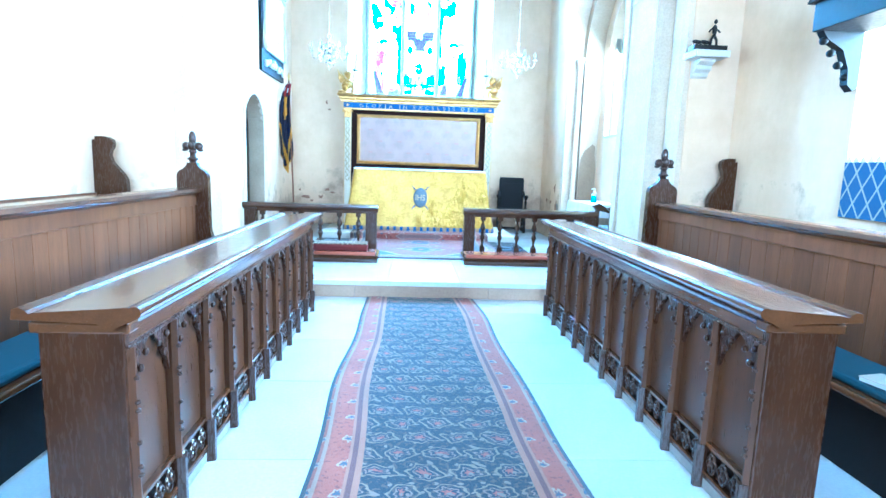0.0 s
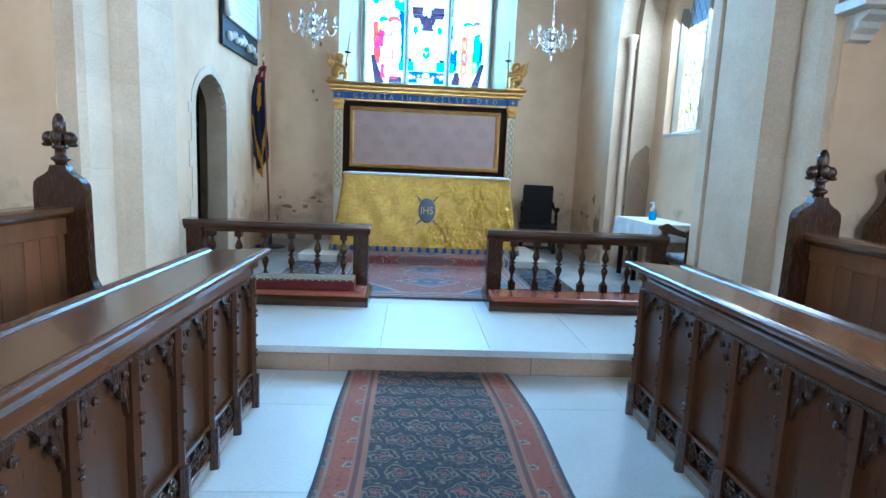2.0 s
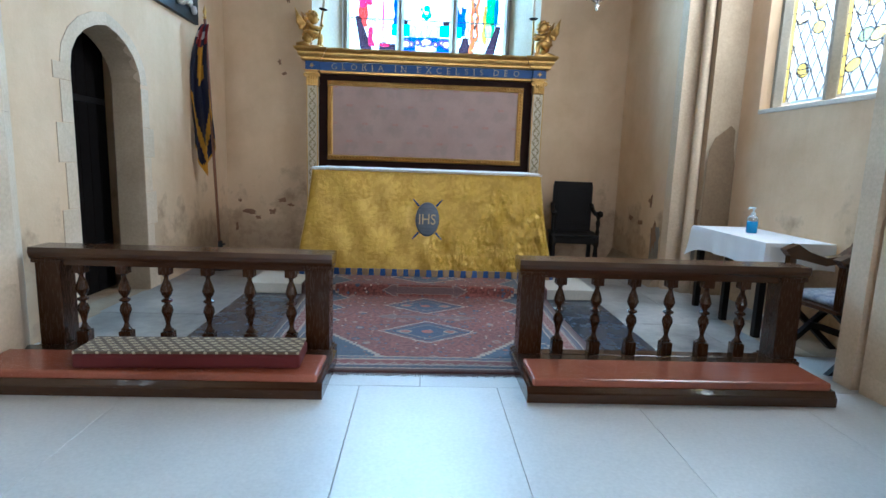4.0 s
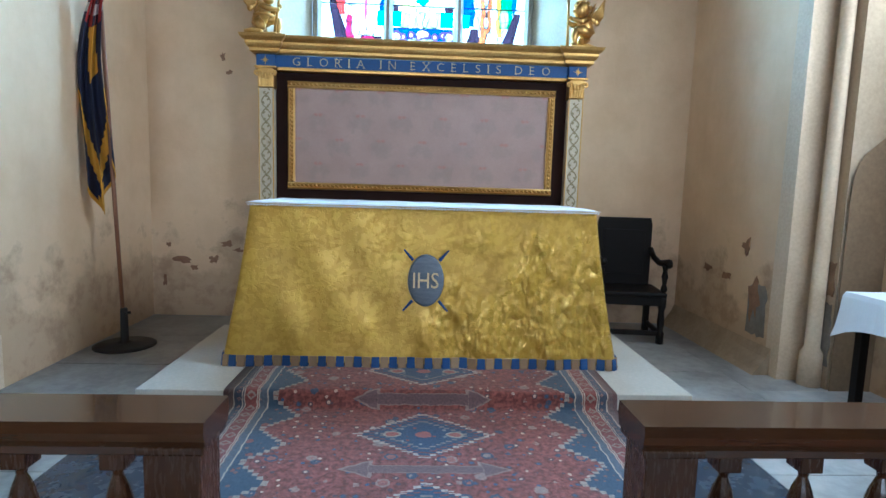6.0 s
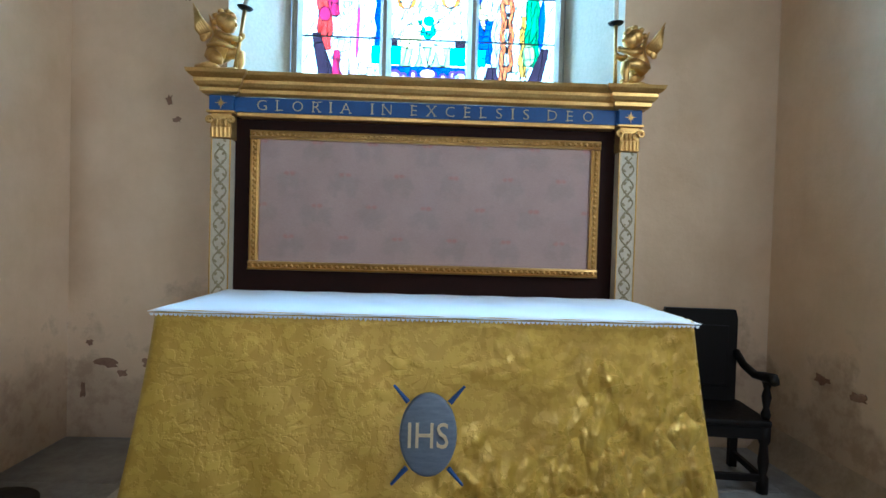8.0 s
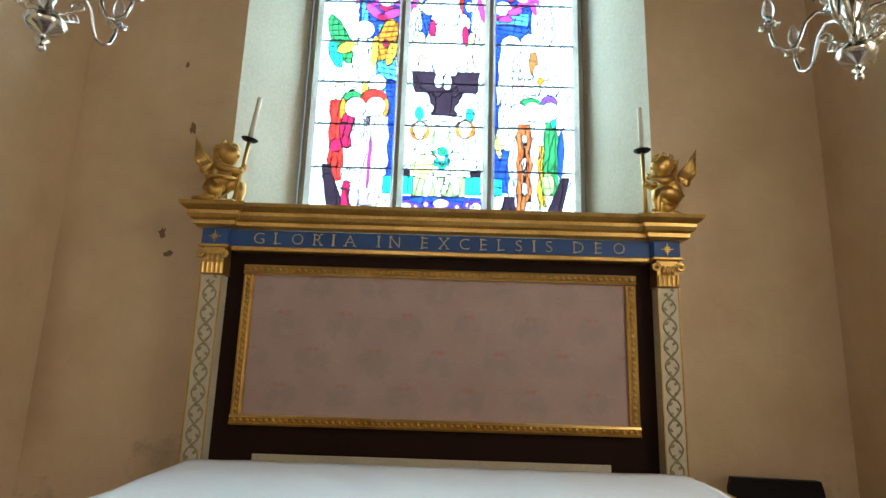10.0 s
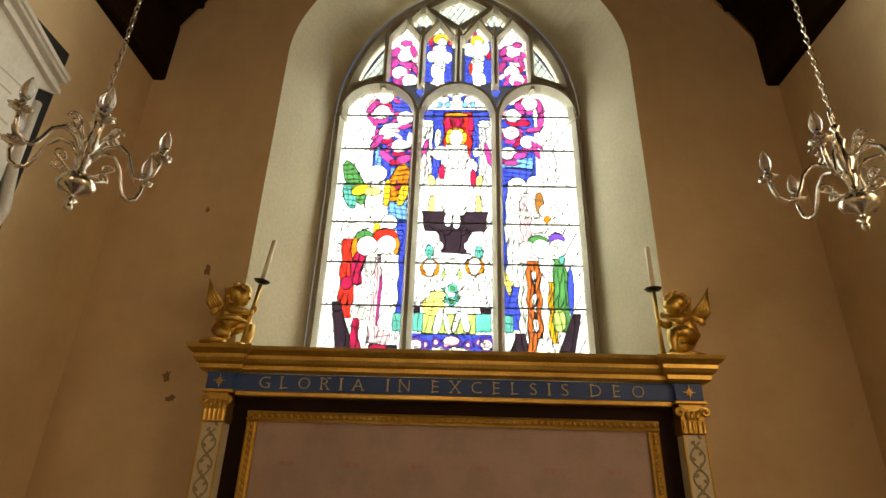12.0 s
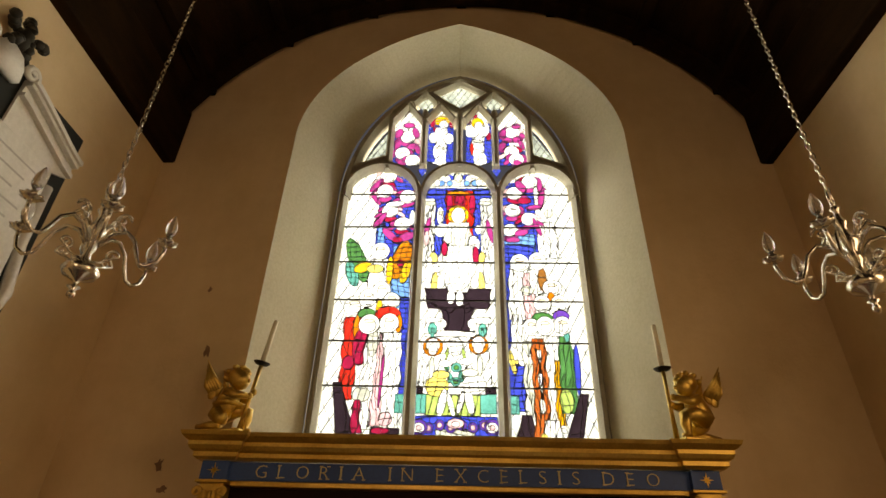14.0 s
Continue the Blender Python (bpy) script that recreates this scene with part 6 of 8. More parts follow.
part("cornice", cornice(bmesh.new(), -1.36, 1.36, False), M_GOLD, RER)
for s in (-1, 1):
    xa, xb = sorted((s * 1.385, s * 1.555))
    part("cornice_block", cornice(bmesh.new(), xa, xb, True), M_GOLD, RER)
    part("frieze_block", solid(xa, xb, -0.205, -0.003, 2.555 + ZB, 2.658 + ZB, 0.003), M_BLUE, RER)
    cx = (xa + xb) / 2
    bm = bmesh.new()
    for k in range(8):
        a = math.pi * k / 4
        L_ = 0.042 if k % 2 == 0 else 0.026
        w = 0.006
        d, nn = Vector((math.cos(a), math.sin(a))), Vector((-math.sin(a), math.cos(a)))
        prism(bm, [(cx + p.x, 2.605 + ZB + p.y) for p in (nn * w, d * L_, nn * -w)], "y", -0.212, -0.206)
    part("star", bm, M_GOLD, RER, "gilded star")
    # pilaster with panel of vine, capital above
    col = part("pilaster", solid(cx - 0.066, cx + 0.066, -0.19, -0.003, FLOOR + ZB, 2.36 + ZB, 0.004), M_CREAM, RER, "cream pilaster with painted grey-green vine")
    for e in (-1, 1):
        part("gilt_edge", solid(cx + e * 0.066 - 0.005, cx + e * 0.066 + 0.005, -0.197, -0.191, FLOOR + ZB, 2.36 + ZB, 0.002), M_GOLD, col)
    bm = bmesh.new()
    for e in (-1, 1):
        tube(bm, [(cx + e * 0.042 * math.sin(2 * math.pi * z / 0.24), -0.1925, 1.1 + ZB + z) for z in [0.018 * k for k in range(69)]], 0.006, 5)
    for k in range(42):
        z = 1.12 + 0.030 * k + ZB
        w = 0.026 * math.sin(2 * math.pi * 0.03 * k / 0.24 + 0.7)
        blob(bm, (cx + w * (1 if k % 2 else -1), -0.1925, z), (0.017, 0.004, 0.009), 6, Euler((0, 0.8 * (1 if k % 2 else -1), 0)).to_matrix())
    part("vine", bm, surface("olive gold paint", (0.38, 0.31, 0.17), (0.28, 0.22, 0.12), 0.7), col, "painted vine ornament")
    bm = bmesh.new()
    box(bm, cx - 0.074, cx + 0.074, -0.205, -0.003, 2.365 + ZB, 2.44 + ZB, 0.004)
    for k in range(5):
        tube(bm, [(cx - 0.058 + 0.029 * k, -0.206, 2.37 + ZB), (cx - 0.058 + 0.029 * k, -0.209, 2.435 + ZB)], 0.010, 6)
    box(bm, cx - 0.072, cx + 0.072, -0.20, -0.003, 2.44 + ZB, 2.537 + ZB, 0.004)
    for e in (-1, 1):
        bmc = [(cx + e * (0.088 - 0.030 * math.cos(a) * (1 - a / 14)) - e * 0.012, -0.212, 2.488 + ZB + 0.026 * math.sin(a) * (1 - a / 14)) for a in [0.45 * q for q in range(24)]]
        tube(bm, bmc, 0.009, 6)
    for k in range(3):
        blob(bm, (cx - 0.03 + 0.03 * k, -0.207, 2.470 + ZB), (0.016, 0.012, 0.028), 8)
    box(bm, cx - 0.098, cx + 0.098, -0.222, -0.003, 2.536 + ZB, 2.553 + ZB, 0.003)
    part("capital", bm, M_GOLD, RER, "gilded scrolled capital")
RER.scale.x = RSX

# ---- choir stalls ----


def sided(bm, s, x0):
    """Turns local x (0 at the aisle face, growing away from the aisle) into the side's place."""
    for v in bm.verts:
        v.co.x = x0 + s * v.co.x
    return bm


def arc(cx, cz, r, a0, a1, n=8):
    return [(cx + r * math.cos(a0 + (a1 - a0) * i / n), cz + r * math.sin(a0 + (a1 - a0) * i / n)) for i in range(n + 1)]


M_CARVED = surface("carved dark oak", (0.048, 0.020, 0.009), (0.020, 0.008, 0.004), 0.28, big=2.0, fine=26, bump=0.12, dist=0.0015, stretch=(5, 5, 0.7), coat=0.12, spec=0.4)


def choir_desk(s, x0, y0, y1, label):
    """A panelled desk front with buttressed bays, traceried heads and a carved band."""
    d = thing("choir_desk", (x0, (y0 + y1) / 2, 0), label, "choir desk", "choir desks")
    inv = d.matrix_world.inverted()

    def add(name, bm, mat, lab="", smooth=False, parent=None):
        ob = part(name, sided(bm, s, x0), mat, parent or d, lab, smooth)
        if parent is None:
            ob.matrix_parent_inverse = inv
        return ob
    add("back_board", solid(0.035, 0.06, y0 + 0.04, y1 - 0.04, 0.05, 0.86), M_OAK)
    add("kerb", solid(-0.005, 0.09, y0 + 0.012, y1 - 0.012, 0.0, 0.055, 0.004), M_JOINT, "grey stone kerb")
    add("sill", solid(-0.012, 0.07, y0 + 0.010, y1 - 0.010, 0.055, 0.085, 0.006), M_OAK_H)
    add("frieze", solid(-0.004, 0.07, y0 + 0.010, y1 - 0.010, 0.80, 0.90, 0.004), M_OAK_H)
    add("frieze_bead", solid(-0.018, 0.06, y0 + 0.010, y1 - 0.010, 0.797, 0.812, 0.005), M_CARVED)
    add("cove", prism(bmesh.new(), [(-0.004, 0.862), (-0.014, 0.870), (-0.020, 0.884), (-0.034, 0.898), (0.02, 0.898), (0.02, 0.862)], "y", y0 + 0.010, y1 - 0.010), M_OAK_H)
    # moulded desk top, tipped towards the reader
    prof = [(-0.078, 0.922), (-0.090, 0.930), (-0.095, 0.942), (-0.092, 0.954), (-0.084, 0.962), (-0.074, 0.965), (-0.064, 0.963), (-0.058, 0.958), (-0.050, 0.961), (0.245, 0.938), (0.252, 0.934), (0.262, 0.944), (0.285, 0.955), (0.305, 0.95), (0.31, 0.915), (0.05, 0.905), (0.0, 0.885), (-0.03, 0.90)]
    top = add("desk_top", prism(bmesh.new(), prof, "y", y0 - 0.06, y1 + 0.06), M_OAK_H, "polished oak desk top with moulded edge")
    for yy, e in ((y0, -1), (y1, 1)):
        a, b = sorted((yy, yy - e * 0.045))
        add("end_panel", solid(-0.006, 0.27, a, b, 0.0, 0.89, 0.006), M_OAK)
        add("end_moulding", solid(-0.03, 0.29, a - 0.015, b + 0.015, 0.855, 0.895, 0.008), M_OAK_H)
    n = 10
    w = (y1 - y0 - 0.06) / n
    rnd = random.Random(5)
    for k in range(n + 1):
        y = y0 + 0.03 + k * w
        bm = bmesh.new()
        prism(bm, [(-0.006, y - 0.017), (-0.026, y - 0.005), (-0.026, y + 0.005), (-0.006, y + 0.017), (0.036, y + 0.017), (0.036, y - 0.017)], "z", 0.085, 0.80)
        b_ = add("buttress", bm, M_OAK_MID)
        box_ = prism(bmesh.new(), [(-0.012, y - 0.022), (-0.042, y - 0.011), (-0.042, y + 0.011), (-0.012, y + 0.022), (0.036, y + 0.022), (0.036, y - 0.022)], "z", 0.0, 0.21)
        add("buttress_foot", box_, M_CARVED)
        for z in (0.33, 0.36, 0.45, 0.57, 0.60, 0.69):
            bm = blob(bmesh.new(), (-0.027, y, z), (0.011, 0.012, 0.010), 8)
            o = part("boss", sided(bm, s, x0), M_CARVED, b_, smooth=True)
            o.matrix_parent_inverse = Matrix.Identity(4)
    for k in range(n):
        ya, yb = y0 + 0.03 + k * w + 0.026, y0 + 0.03 + (k + 1) * w - 0.026
        c, h = (ya + yb) / 2, (yb - ya) / 2
        add("panel", solid(0.020, 0.034, ya - 0.01, yb + 0.01, 0.21, 0.80), M_OAK_MID)
        add("band_rail", solid(-0.008, 0.036, ya - 0.01, yb + 0.01, 0.205, 0.228, 0.004), M_OAK_H)
        # cusped head: foliated spandrels either side
        for e in (-1, 1):
            bm = bmesh.new()
            curve = [(c + e * h, 0.60), (c + e * h * 0.86, 0.66), (c + e * h * 0.62, 0.70), (c + e * h * 0.66, 0.735), (c + e * h * 0.40, 0.745), (c + e * h * 0.12, 0.79), (c, 0.805), (c + e * h, 0.805)]
            prism(bm, [(p, q) for p, q in curve], "x", 0.0, 0.022)
            for px, pz in ((0.64, 0.695), (0.36, 0.742), (0.80, 0.76)):
                blob(bm, (-0.004, c + e * h * px, pz), (0.012, 0.016, 0.016), 7)
            add("tracery", bm, M_CARVED)
        # band of open quatrefoils
        m_ = 3
        for q in range(m_):
            bm = bmesh.new()
            cy = ya + (q + 0.5) * (yb - ya) / m_
            r = (yb - ya) / m_ / 2
            for lobe in range(4):
                a = math.pi / 2 * lobe
                ly, lz = cy + r * 0.42 * math.cos(a), 0.146 + 0.026 * math.sin(a)
                tube(bm, [(-0.002, ly + r * 0.40 * math.cos(t), lz + 0.022 * math.sin(t)) for t in [2 * math.pi * i / 10 for i in range(11)]], 0.0065, 5)
            blob(bm, (-0.006, cy, 0.146), (0.012, 0.012, 0.012), 6)
            add("quatrefoil", bm, M_CARVED)
        # board behind the openings, near black in place of the recess shade
        add("band_back", solid(0.022, 0.036, ya - 0.01, yb + 0.01, 0.085, 0.205), M_BLACKOAK_SHADE)
    return d


choir_desk(-1, -0.925, 1.58, 5.08, "carved dark oak choir desk with traceried panels")
choir_desk(1, 1.425, 1.72, 5.08, "carved dark oak choir desk with traceried panels")


def poppyhead(cx, z, y, t):
    """A carved bud with side lobes on a collar."""
    bm = bmesh.new()
    lathe(bm, [(0.030, z), (0.034, z + 0.02), (0.050, z + 0.03), (0.050, z + 0.042), (0.030, z + 0.055), (0.028, z + 0.09), (0.045, z + 0.10), (0.03, z + 0.12)], 12, (cx, y, 0))
    blob(bm, (cx, y, z + 0.225), (0.036, 0.034, 0.075), 10)
    for e in (-1, 1):
        blob(bm, (cx + e * 0.058, y, z + 0.155), (0.040, 0.034, 0.040), 10)
        blob(bm, (cx + e * 0.072, y, z + 0.118), (0.030, 0.028, 0.014), 8)
        blob(bm, (cx, y + e * 0.035, z + 0.16), (0.038, 0.024, 0.045), 8)
    return bm


def stall_bench(s, x0, y0, y1, label):
    """A long seat with a boarded back and a poppyhead end."""
    d = thing("choir_bench", (x0 + s * 1.0, (y0 + y1) / 2, 0), label, "bench", "choir benches")
    inv = d.matrix_world.inverted()

    def add(name, bm, mat, lab="", smooth=False):
        ob = part(name, sided(bm, s, x0), mat, d, lab, smooth)
        ob.matrix_parent_inverse = inv
        return ob
    add("seat", solid(0.70, 1.12, y0, y1, 0.42, 0.455, 0.01), M_OAK_H)
    # shade beneath the seat is put into this board's near-black colour
    add("seat_front", solid(0.78, 0.81, y0, y1, 0.02, 0.42), M_BLACKOAK_SHADE)
    add("top_rail", prism(bmesh.new(), [(1.06, 1.12), (1.05, 1.135), (1.055, 1.16), (1.08, 1.17), (1.20, 1.17), (1.225, 1.155), (1.225, 1.12), (1.19, 1.10), (1.09, 1.10)], "y", y0, y1), M_OAK_H, "dark moulded top rail")
    add("upper_rail", solid(1.10, 1.16, y0, y1, 1.00, 1.10, 0.004), M_OAK_PANEL)
    add("book_ledge", solid(1.16, 1.46, y0, y1 - 0.05, 1.05, 1.085, 0.006), M_OAK_H)
    k, y = 0, y0
    while y < y1 - 0.02:
        w = min(0.15 + 0.03 * math.sin(2.3 * k), y1 - y)
        add("board", solid(1.115, 1.145, y + 0.0015, y + w - 0.0015, 0.45, 1.002, 0.003), M_OAK_PANEL)
        y, k = y + w, k + 1
    # shaped end with its sweep down to the seat
    prof = [(0.66, 0.0), (1.28, 0.0), (1.28, 1.262), (1.272, 1.30), (1.250, 1.325), (1.215, 1.343), (1.190, 1.366), (1.178, 1.40), (1.092, 1.40), (1.080, 1.366)]
    prof += [(1.055, 1.343), (1.020, 1.325), (0.998, 1.30), (0.99, 1.262), (0.988, 1.0), (0.985, 0.78)]
    prof += arc(0.80, 0.78, 0.185, 0.0, -math.pi / 2, 8)[1:] + [(0.74, 0.60), (0.69, 0.60), (0.66, 0.57)]
    add("bench_end", prism(bmesh.new(), prof, "y", y1, y1 + 0.075), M_OAK, "dark oak end with scrolled sweep")
    add("poppyhead", poppyhead(1.135, 1.40, y1 + 0.037, 0.07), M_CARVED, "carved poppyhead", True)
    return d


stall_bench(-1, -0.925, -1.2, 5.17, "dark oak choir bench with boarded back and poppyhead end")
stall_bench(1, 1.425, -1.2, 5.17, "dark oak choir bench with boarded back and poppyhead end")


def wall_stall(s, xw, y1, label, k=1.0):
    """The rear stall against the wall: only its scrolled end and seat rise behind the bench."""
    d = thing("rear_stall", (xw, y1, 0), label, "stall", "rear stalls")
    inv = d.matrix_world.inverted()
    pts = [(0.0, 0.0), (0.335, 0.0), (0.335, 1.12), (0.33, 1.19), (0.30, 1.25), (0.245, 1.31), (0.195, 1.37), (0.17, 1.44), (0.18, 1.49), (0.205, 1.53), (0.212, 1.57), (0.20, 1.605), (0.16, 1.63), (0.10, 1.638), (0.03, 1.635), (0.03, 1.60), (0.0, 1.60)]
    for name, bm, mat in (("stall_end", prism(bmesh.new(), pts, "y", y1 - 0.07, y1), M_OAK), ("seat", solid(0.02, 0.42, y1 - 3.2, y1 - 0.07, 0.44, 0.48, 0.008), M_OAK_H),
                          ("back", solid(0.0, 0.025, y1 - 3.2, y1 - 0.07, 0.48, 1.05), M_OAK_PANEL)):
        for v in bm.verts:
            v.co.x = xw - s * v.co.x * k
        part(name, bm, mat, d).matrix_parent_inverse = inv


wall_stall(-1, N_STALLWALL + 0.002, 5.86, "plain dark oak rear stall with a scrolled end")
wall_stall(1, S_STALLWALL - 0.002, 5.66, "plain dark oak rear stall with a scrolled end", 0.84)

# ---- communion rails ----
BAL = [(0.020, 0.09), (0.034, 0.10), (0.020, 0.115), (0.013, 0.14), (0.022, 0.185), (0.036, 0.225), (0.030, 0.255), (0.015, 0.275), (0.034, 0.290), (0.034, 0.298), (0.015, 0.31),
       (0.030, 0.335), (0.038, 0.36), (0.028, 0.40), (0.013, 0.44), (0.016, 0.455), (0.030, 0.465)]


def baluster(parent, x, y):
    bm = lathe(bmesh.new(), BAL, 14, (x, y, FLOOR + 0.065))
    box(bm, x - 0.036, x + 0.036, y - 0.036, y + 0.036, FLOOR + 0.068, FLOOR + 0.155, 0.004)
    box(bm, x - 0.034, x + 0.034, y - 0.034, y + 0.034, FLOOR + 0.53, FLOOR + 0.62, 0.004)
    return part("baluster", bm, M_OAK, parent, smooth=False)


def communion_rail(x0, x1, xs, label):
    d = thing("communion_rail", ((x0 + x1) / 2, 7.44, FLOOR), label, "altar rail", "communion rails")
    inv = d.matrix_world.inverted()
    made = []
    y = 7.44
    for a, b in ((x0 + 0.02, x0 + 0.17), (x1 - 0.17, x1 - 0.02)):
        made.append(part("post", solid(a, b, y - 0.075, y + 0.075, FLOOR, FLOOR + 0.63, 0.004), M_OAK, d))
        c = (a + b) / 2
        for nm, e, z0, z1 in (("post_foot", 0.100, 0.0, 0.06), ("post_fillet", 0.088, 0.061, 0.078), ("post_cap", 0.09, 0.60, 0.625)):
            bm = bmesh.new()
            box(bm, c - e, c + e, y - e, y + e, FLOOR + z0 + 0.001, FLOOR + z1, 0.006)
            made.append(part(nm, bm, M_OAK, d))
    prof = [(y - 0.085, 0.625), (y - 0.095, 0.645), (y - 0.10, 0.668), (y - 0.095, 0.698), (y + 0.095, 0.698), (y + 0.10, 0.668), (y + 0.095, 0.645), (y + 0.085, 0.625)]
    made.append(part("handrail", prism(bmesh.new(), [(p, FLOOR + z) for p, z in prof], "x", x0, x1), M_OAK_X, d, "polished oak handrail"))
    made.append(part("upper_rail", solid(x0 + 0.17, x1 - 0.17, y - 0.045, y + 0.045, FLOOR + 0.58, FLOOR + 0.627, 0.005), M_OAK_X, d))
    made.append(part("bottom_rail", solid(x0 + 0.17, x1 - 0.17, y - 0.05, y + 0.05, FLOOR + 0.012, FLOOR + 0.07, 0.008), M_OAK_X, d))
    for x in xs:
        made.append(baluster(d, x, y))
    for o in made:
        o.matrix_parent_inverse = inv


communion_rail(-2.25, -0.415, [-2.0 + 0.262 * i for i in range(6)], "dark oak communion rail with turned balusters")
communion_rail(0.765, 2.66, [1.055 + 0.245 * i for i in range(6)], "dark oak communion rail with turned balusters")


def kneeler(x0, x1, label, worn):
    d = thing("kneeling_step", ((x0 + x1) / 2, 6.95, FLOOR), label, "kneeler", "kneeling steps")
    inv = d.matrix_world.inverted()
    prof = [(6.79, 0.0), (6.79, 0.05), (6.80, 0.058), (6.815, 0.085), (7.335, 0.085), (7.335, 0.0)]
    a = part("base", prism(bmesh.new(), [(p, FLOOR + z) for p, z in prof], "x", x0, x1), M_OAK_X, d)
    bm = solid(x0 + 0.03, x1 - 0.03, 6.805, 7.13, FLOOR + 0.086, FLOOR + 0.135, 0.014)
    b = part("leather_pad", bm, M_CUSHION_RED, d, "oxblood leather pad")
    for o in (a, b):
        o.matrix_parent_inverse = inv


kneeler(-2.28, -0.38, "oak kneeling step with a red leather pad", 0)
kneeler(0.74, 2.50, "oak kneeling step with a red leather pad", 1)
# loose patterned kneeler cushion
m, n, l = tree("checked tapestry")
b = n["Principled BSDF"]
co = n.new("ShaderNodeTexCoord").outputs["Object"]
sep = n.new("ShaderNodeSeparateXYZ")
l.new(co, sep.inputs[0])
fu, fv = flower(n, l, sep.outputs[0], sep.outputs[1], 0.062, 0.040)
c = blend(n, l, calc(n, l, "LESS_THAN", calc(n, l, "ADD", calc(n, l, "ABSOLUTE", fu), calc(n, l, "ABSOLUTE", fv)), 0.40), (0.10, 0.07, 0.04), (0.50, 0.43, 0.28))
c = blend(n, l, calc(n, l, "LESS_THAN", hyp(n, l, fu, fv), 0.12), c, (0.22, 0.16, 0.08))
l.new(c, b.inputs["Base Color"])
woven(n, l, b, co)
CUSH = thing("kneeler_cushion", (-1.12, 6.985, FLOOR + 0.135), "long kneeler cushion with cream checked tapestry top", "cushion", rz=2.5)
part("sides", solid(-0.60, 0.60, -0.135, 0.135, 0.0, 0.085, 0.02), surface("dark red velvet", (0.13, 0.012, 0.012), (0.07, 0.008, 0.008), 0.9, fine=150), CUSH, "dark red velvet sides")
part("tapestry_top", solid(-0.595, 0.595, -0.13, 0.13, 0.083, 0.098, 0.006), m, CUSH, "cream checked tapestry")
# ---- sanctuary furniture ----


def oak_armchair():
    """Old panel-back armchair; local front is -y."""
    d = thing("armchair", (2.07, 10.84, FLOOR), "black oak panel-back armchair beside the altar", "chair", rz=-7)
    part("seat", solid(-0.29, 0.29, -0.25, 0.22, 0.42, 0.46, 0.012), M_BLACKOAK_SHADE, d)
    part("seat_rail", solid(-0.27, 0.27, -0.235, -0.205, 0.34, 0.42, 0.004), M_BLACKOAK_SHADE, d)
    part("back_panel", prism(bmesh.new(), [(-0.25, 0.46), (0.25, 0.46), (0.25, 1.03), (0.235, 1.09), (-0.235, 1.09), (-0.25, 1.03)], "y", 0.19, 0.235), M_BLACKOAK_SHADE, d)
    part("back_frame", solid(-0.19, 0.19, 0.18, 0.19, 0.56, 0.98, 0.006), M_BLACKOAK_SHADE, d)
    for s in (-1, 1):
        part("leg", lathe(bmesh.new(), [(0.034, 0.0), (0.034, 0.10), (0.022, 0.12), (0.033, 0.19), (0.024, 0.30), (0.036, 0.33), (0.036, 0.42)], 12, (s * 0.26, -0.21, 0)), M_BLACKOAK_SHADE, d, smooth=True)
        part("leg", solid(s * 0.25 - 0.025, s * 0.25 + 0.025, 0.18, 0.23, 0, 0.46), M_BLACKOAK_SHADE, d)
        part("arm_support", lathe(bmesh.new(), [(0.022, 0.46), (0.030, 0.49), (0.017, 0.53), (0.029, 0.60), (0.018, 0.65), (0.030, 0.69)], 12, (s * 0.27, -0.20, 0)), M_BLACKOAK_SHADE, d, smooth=True)
        path = [(s * 0.25, 0.20, 0.80), (s * 0.255, 0.10, 0.735), (s * 0.265, -0.05, 0.70), (s * 0.275, -0.17, 0.715), (s * 0.28, -0.25, 0.725), (s * 0.28, -0.28, 0.70)]
        part("arm", tube(bmesh.new(), path, [0.026, 0.026, 0.026, 0.032, 0.036, 0.026], 8), M_BLACKOAK_SHADE, d, smooth=True)
        part("stretcher", solid(s * 0.26 - 0.015, s * 0.26 + 0.015, -0.2, 0.2, 0.07, 0.11, 0.004), M_BLACKOAK_SHADE, d)
    part("stretcher", solid(-0.26, 0.26, -0.225, -0.195, 0.07, 0.115, 0.004), M_BLACKOAK_SHADE, d)


oak_armchair()


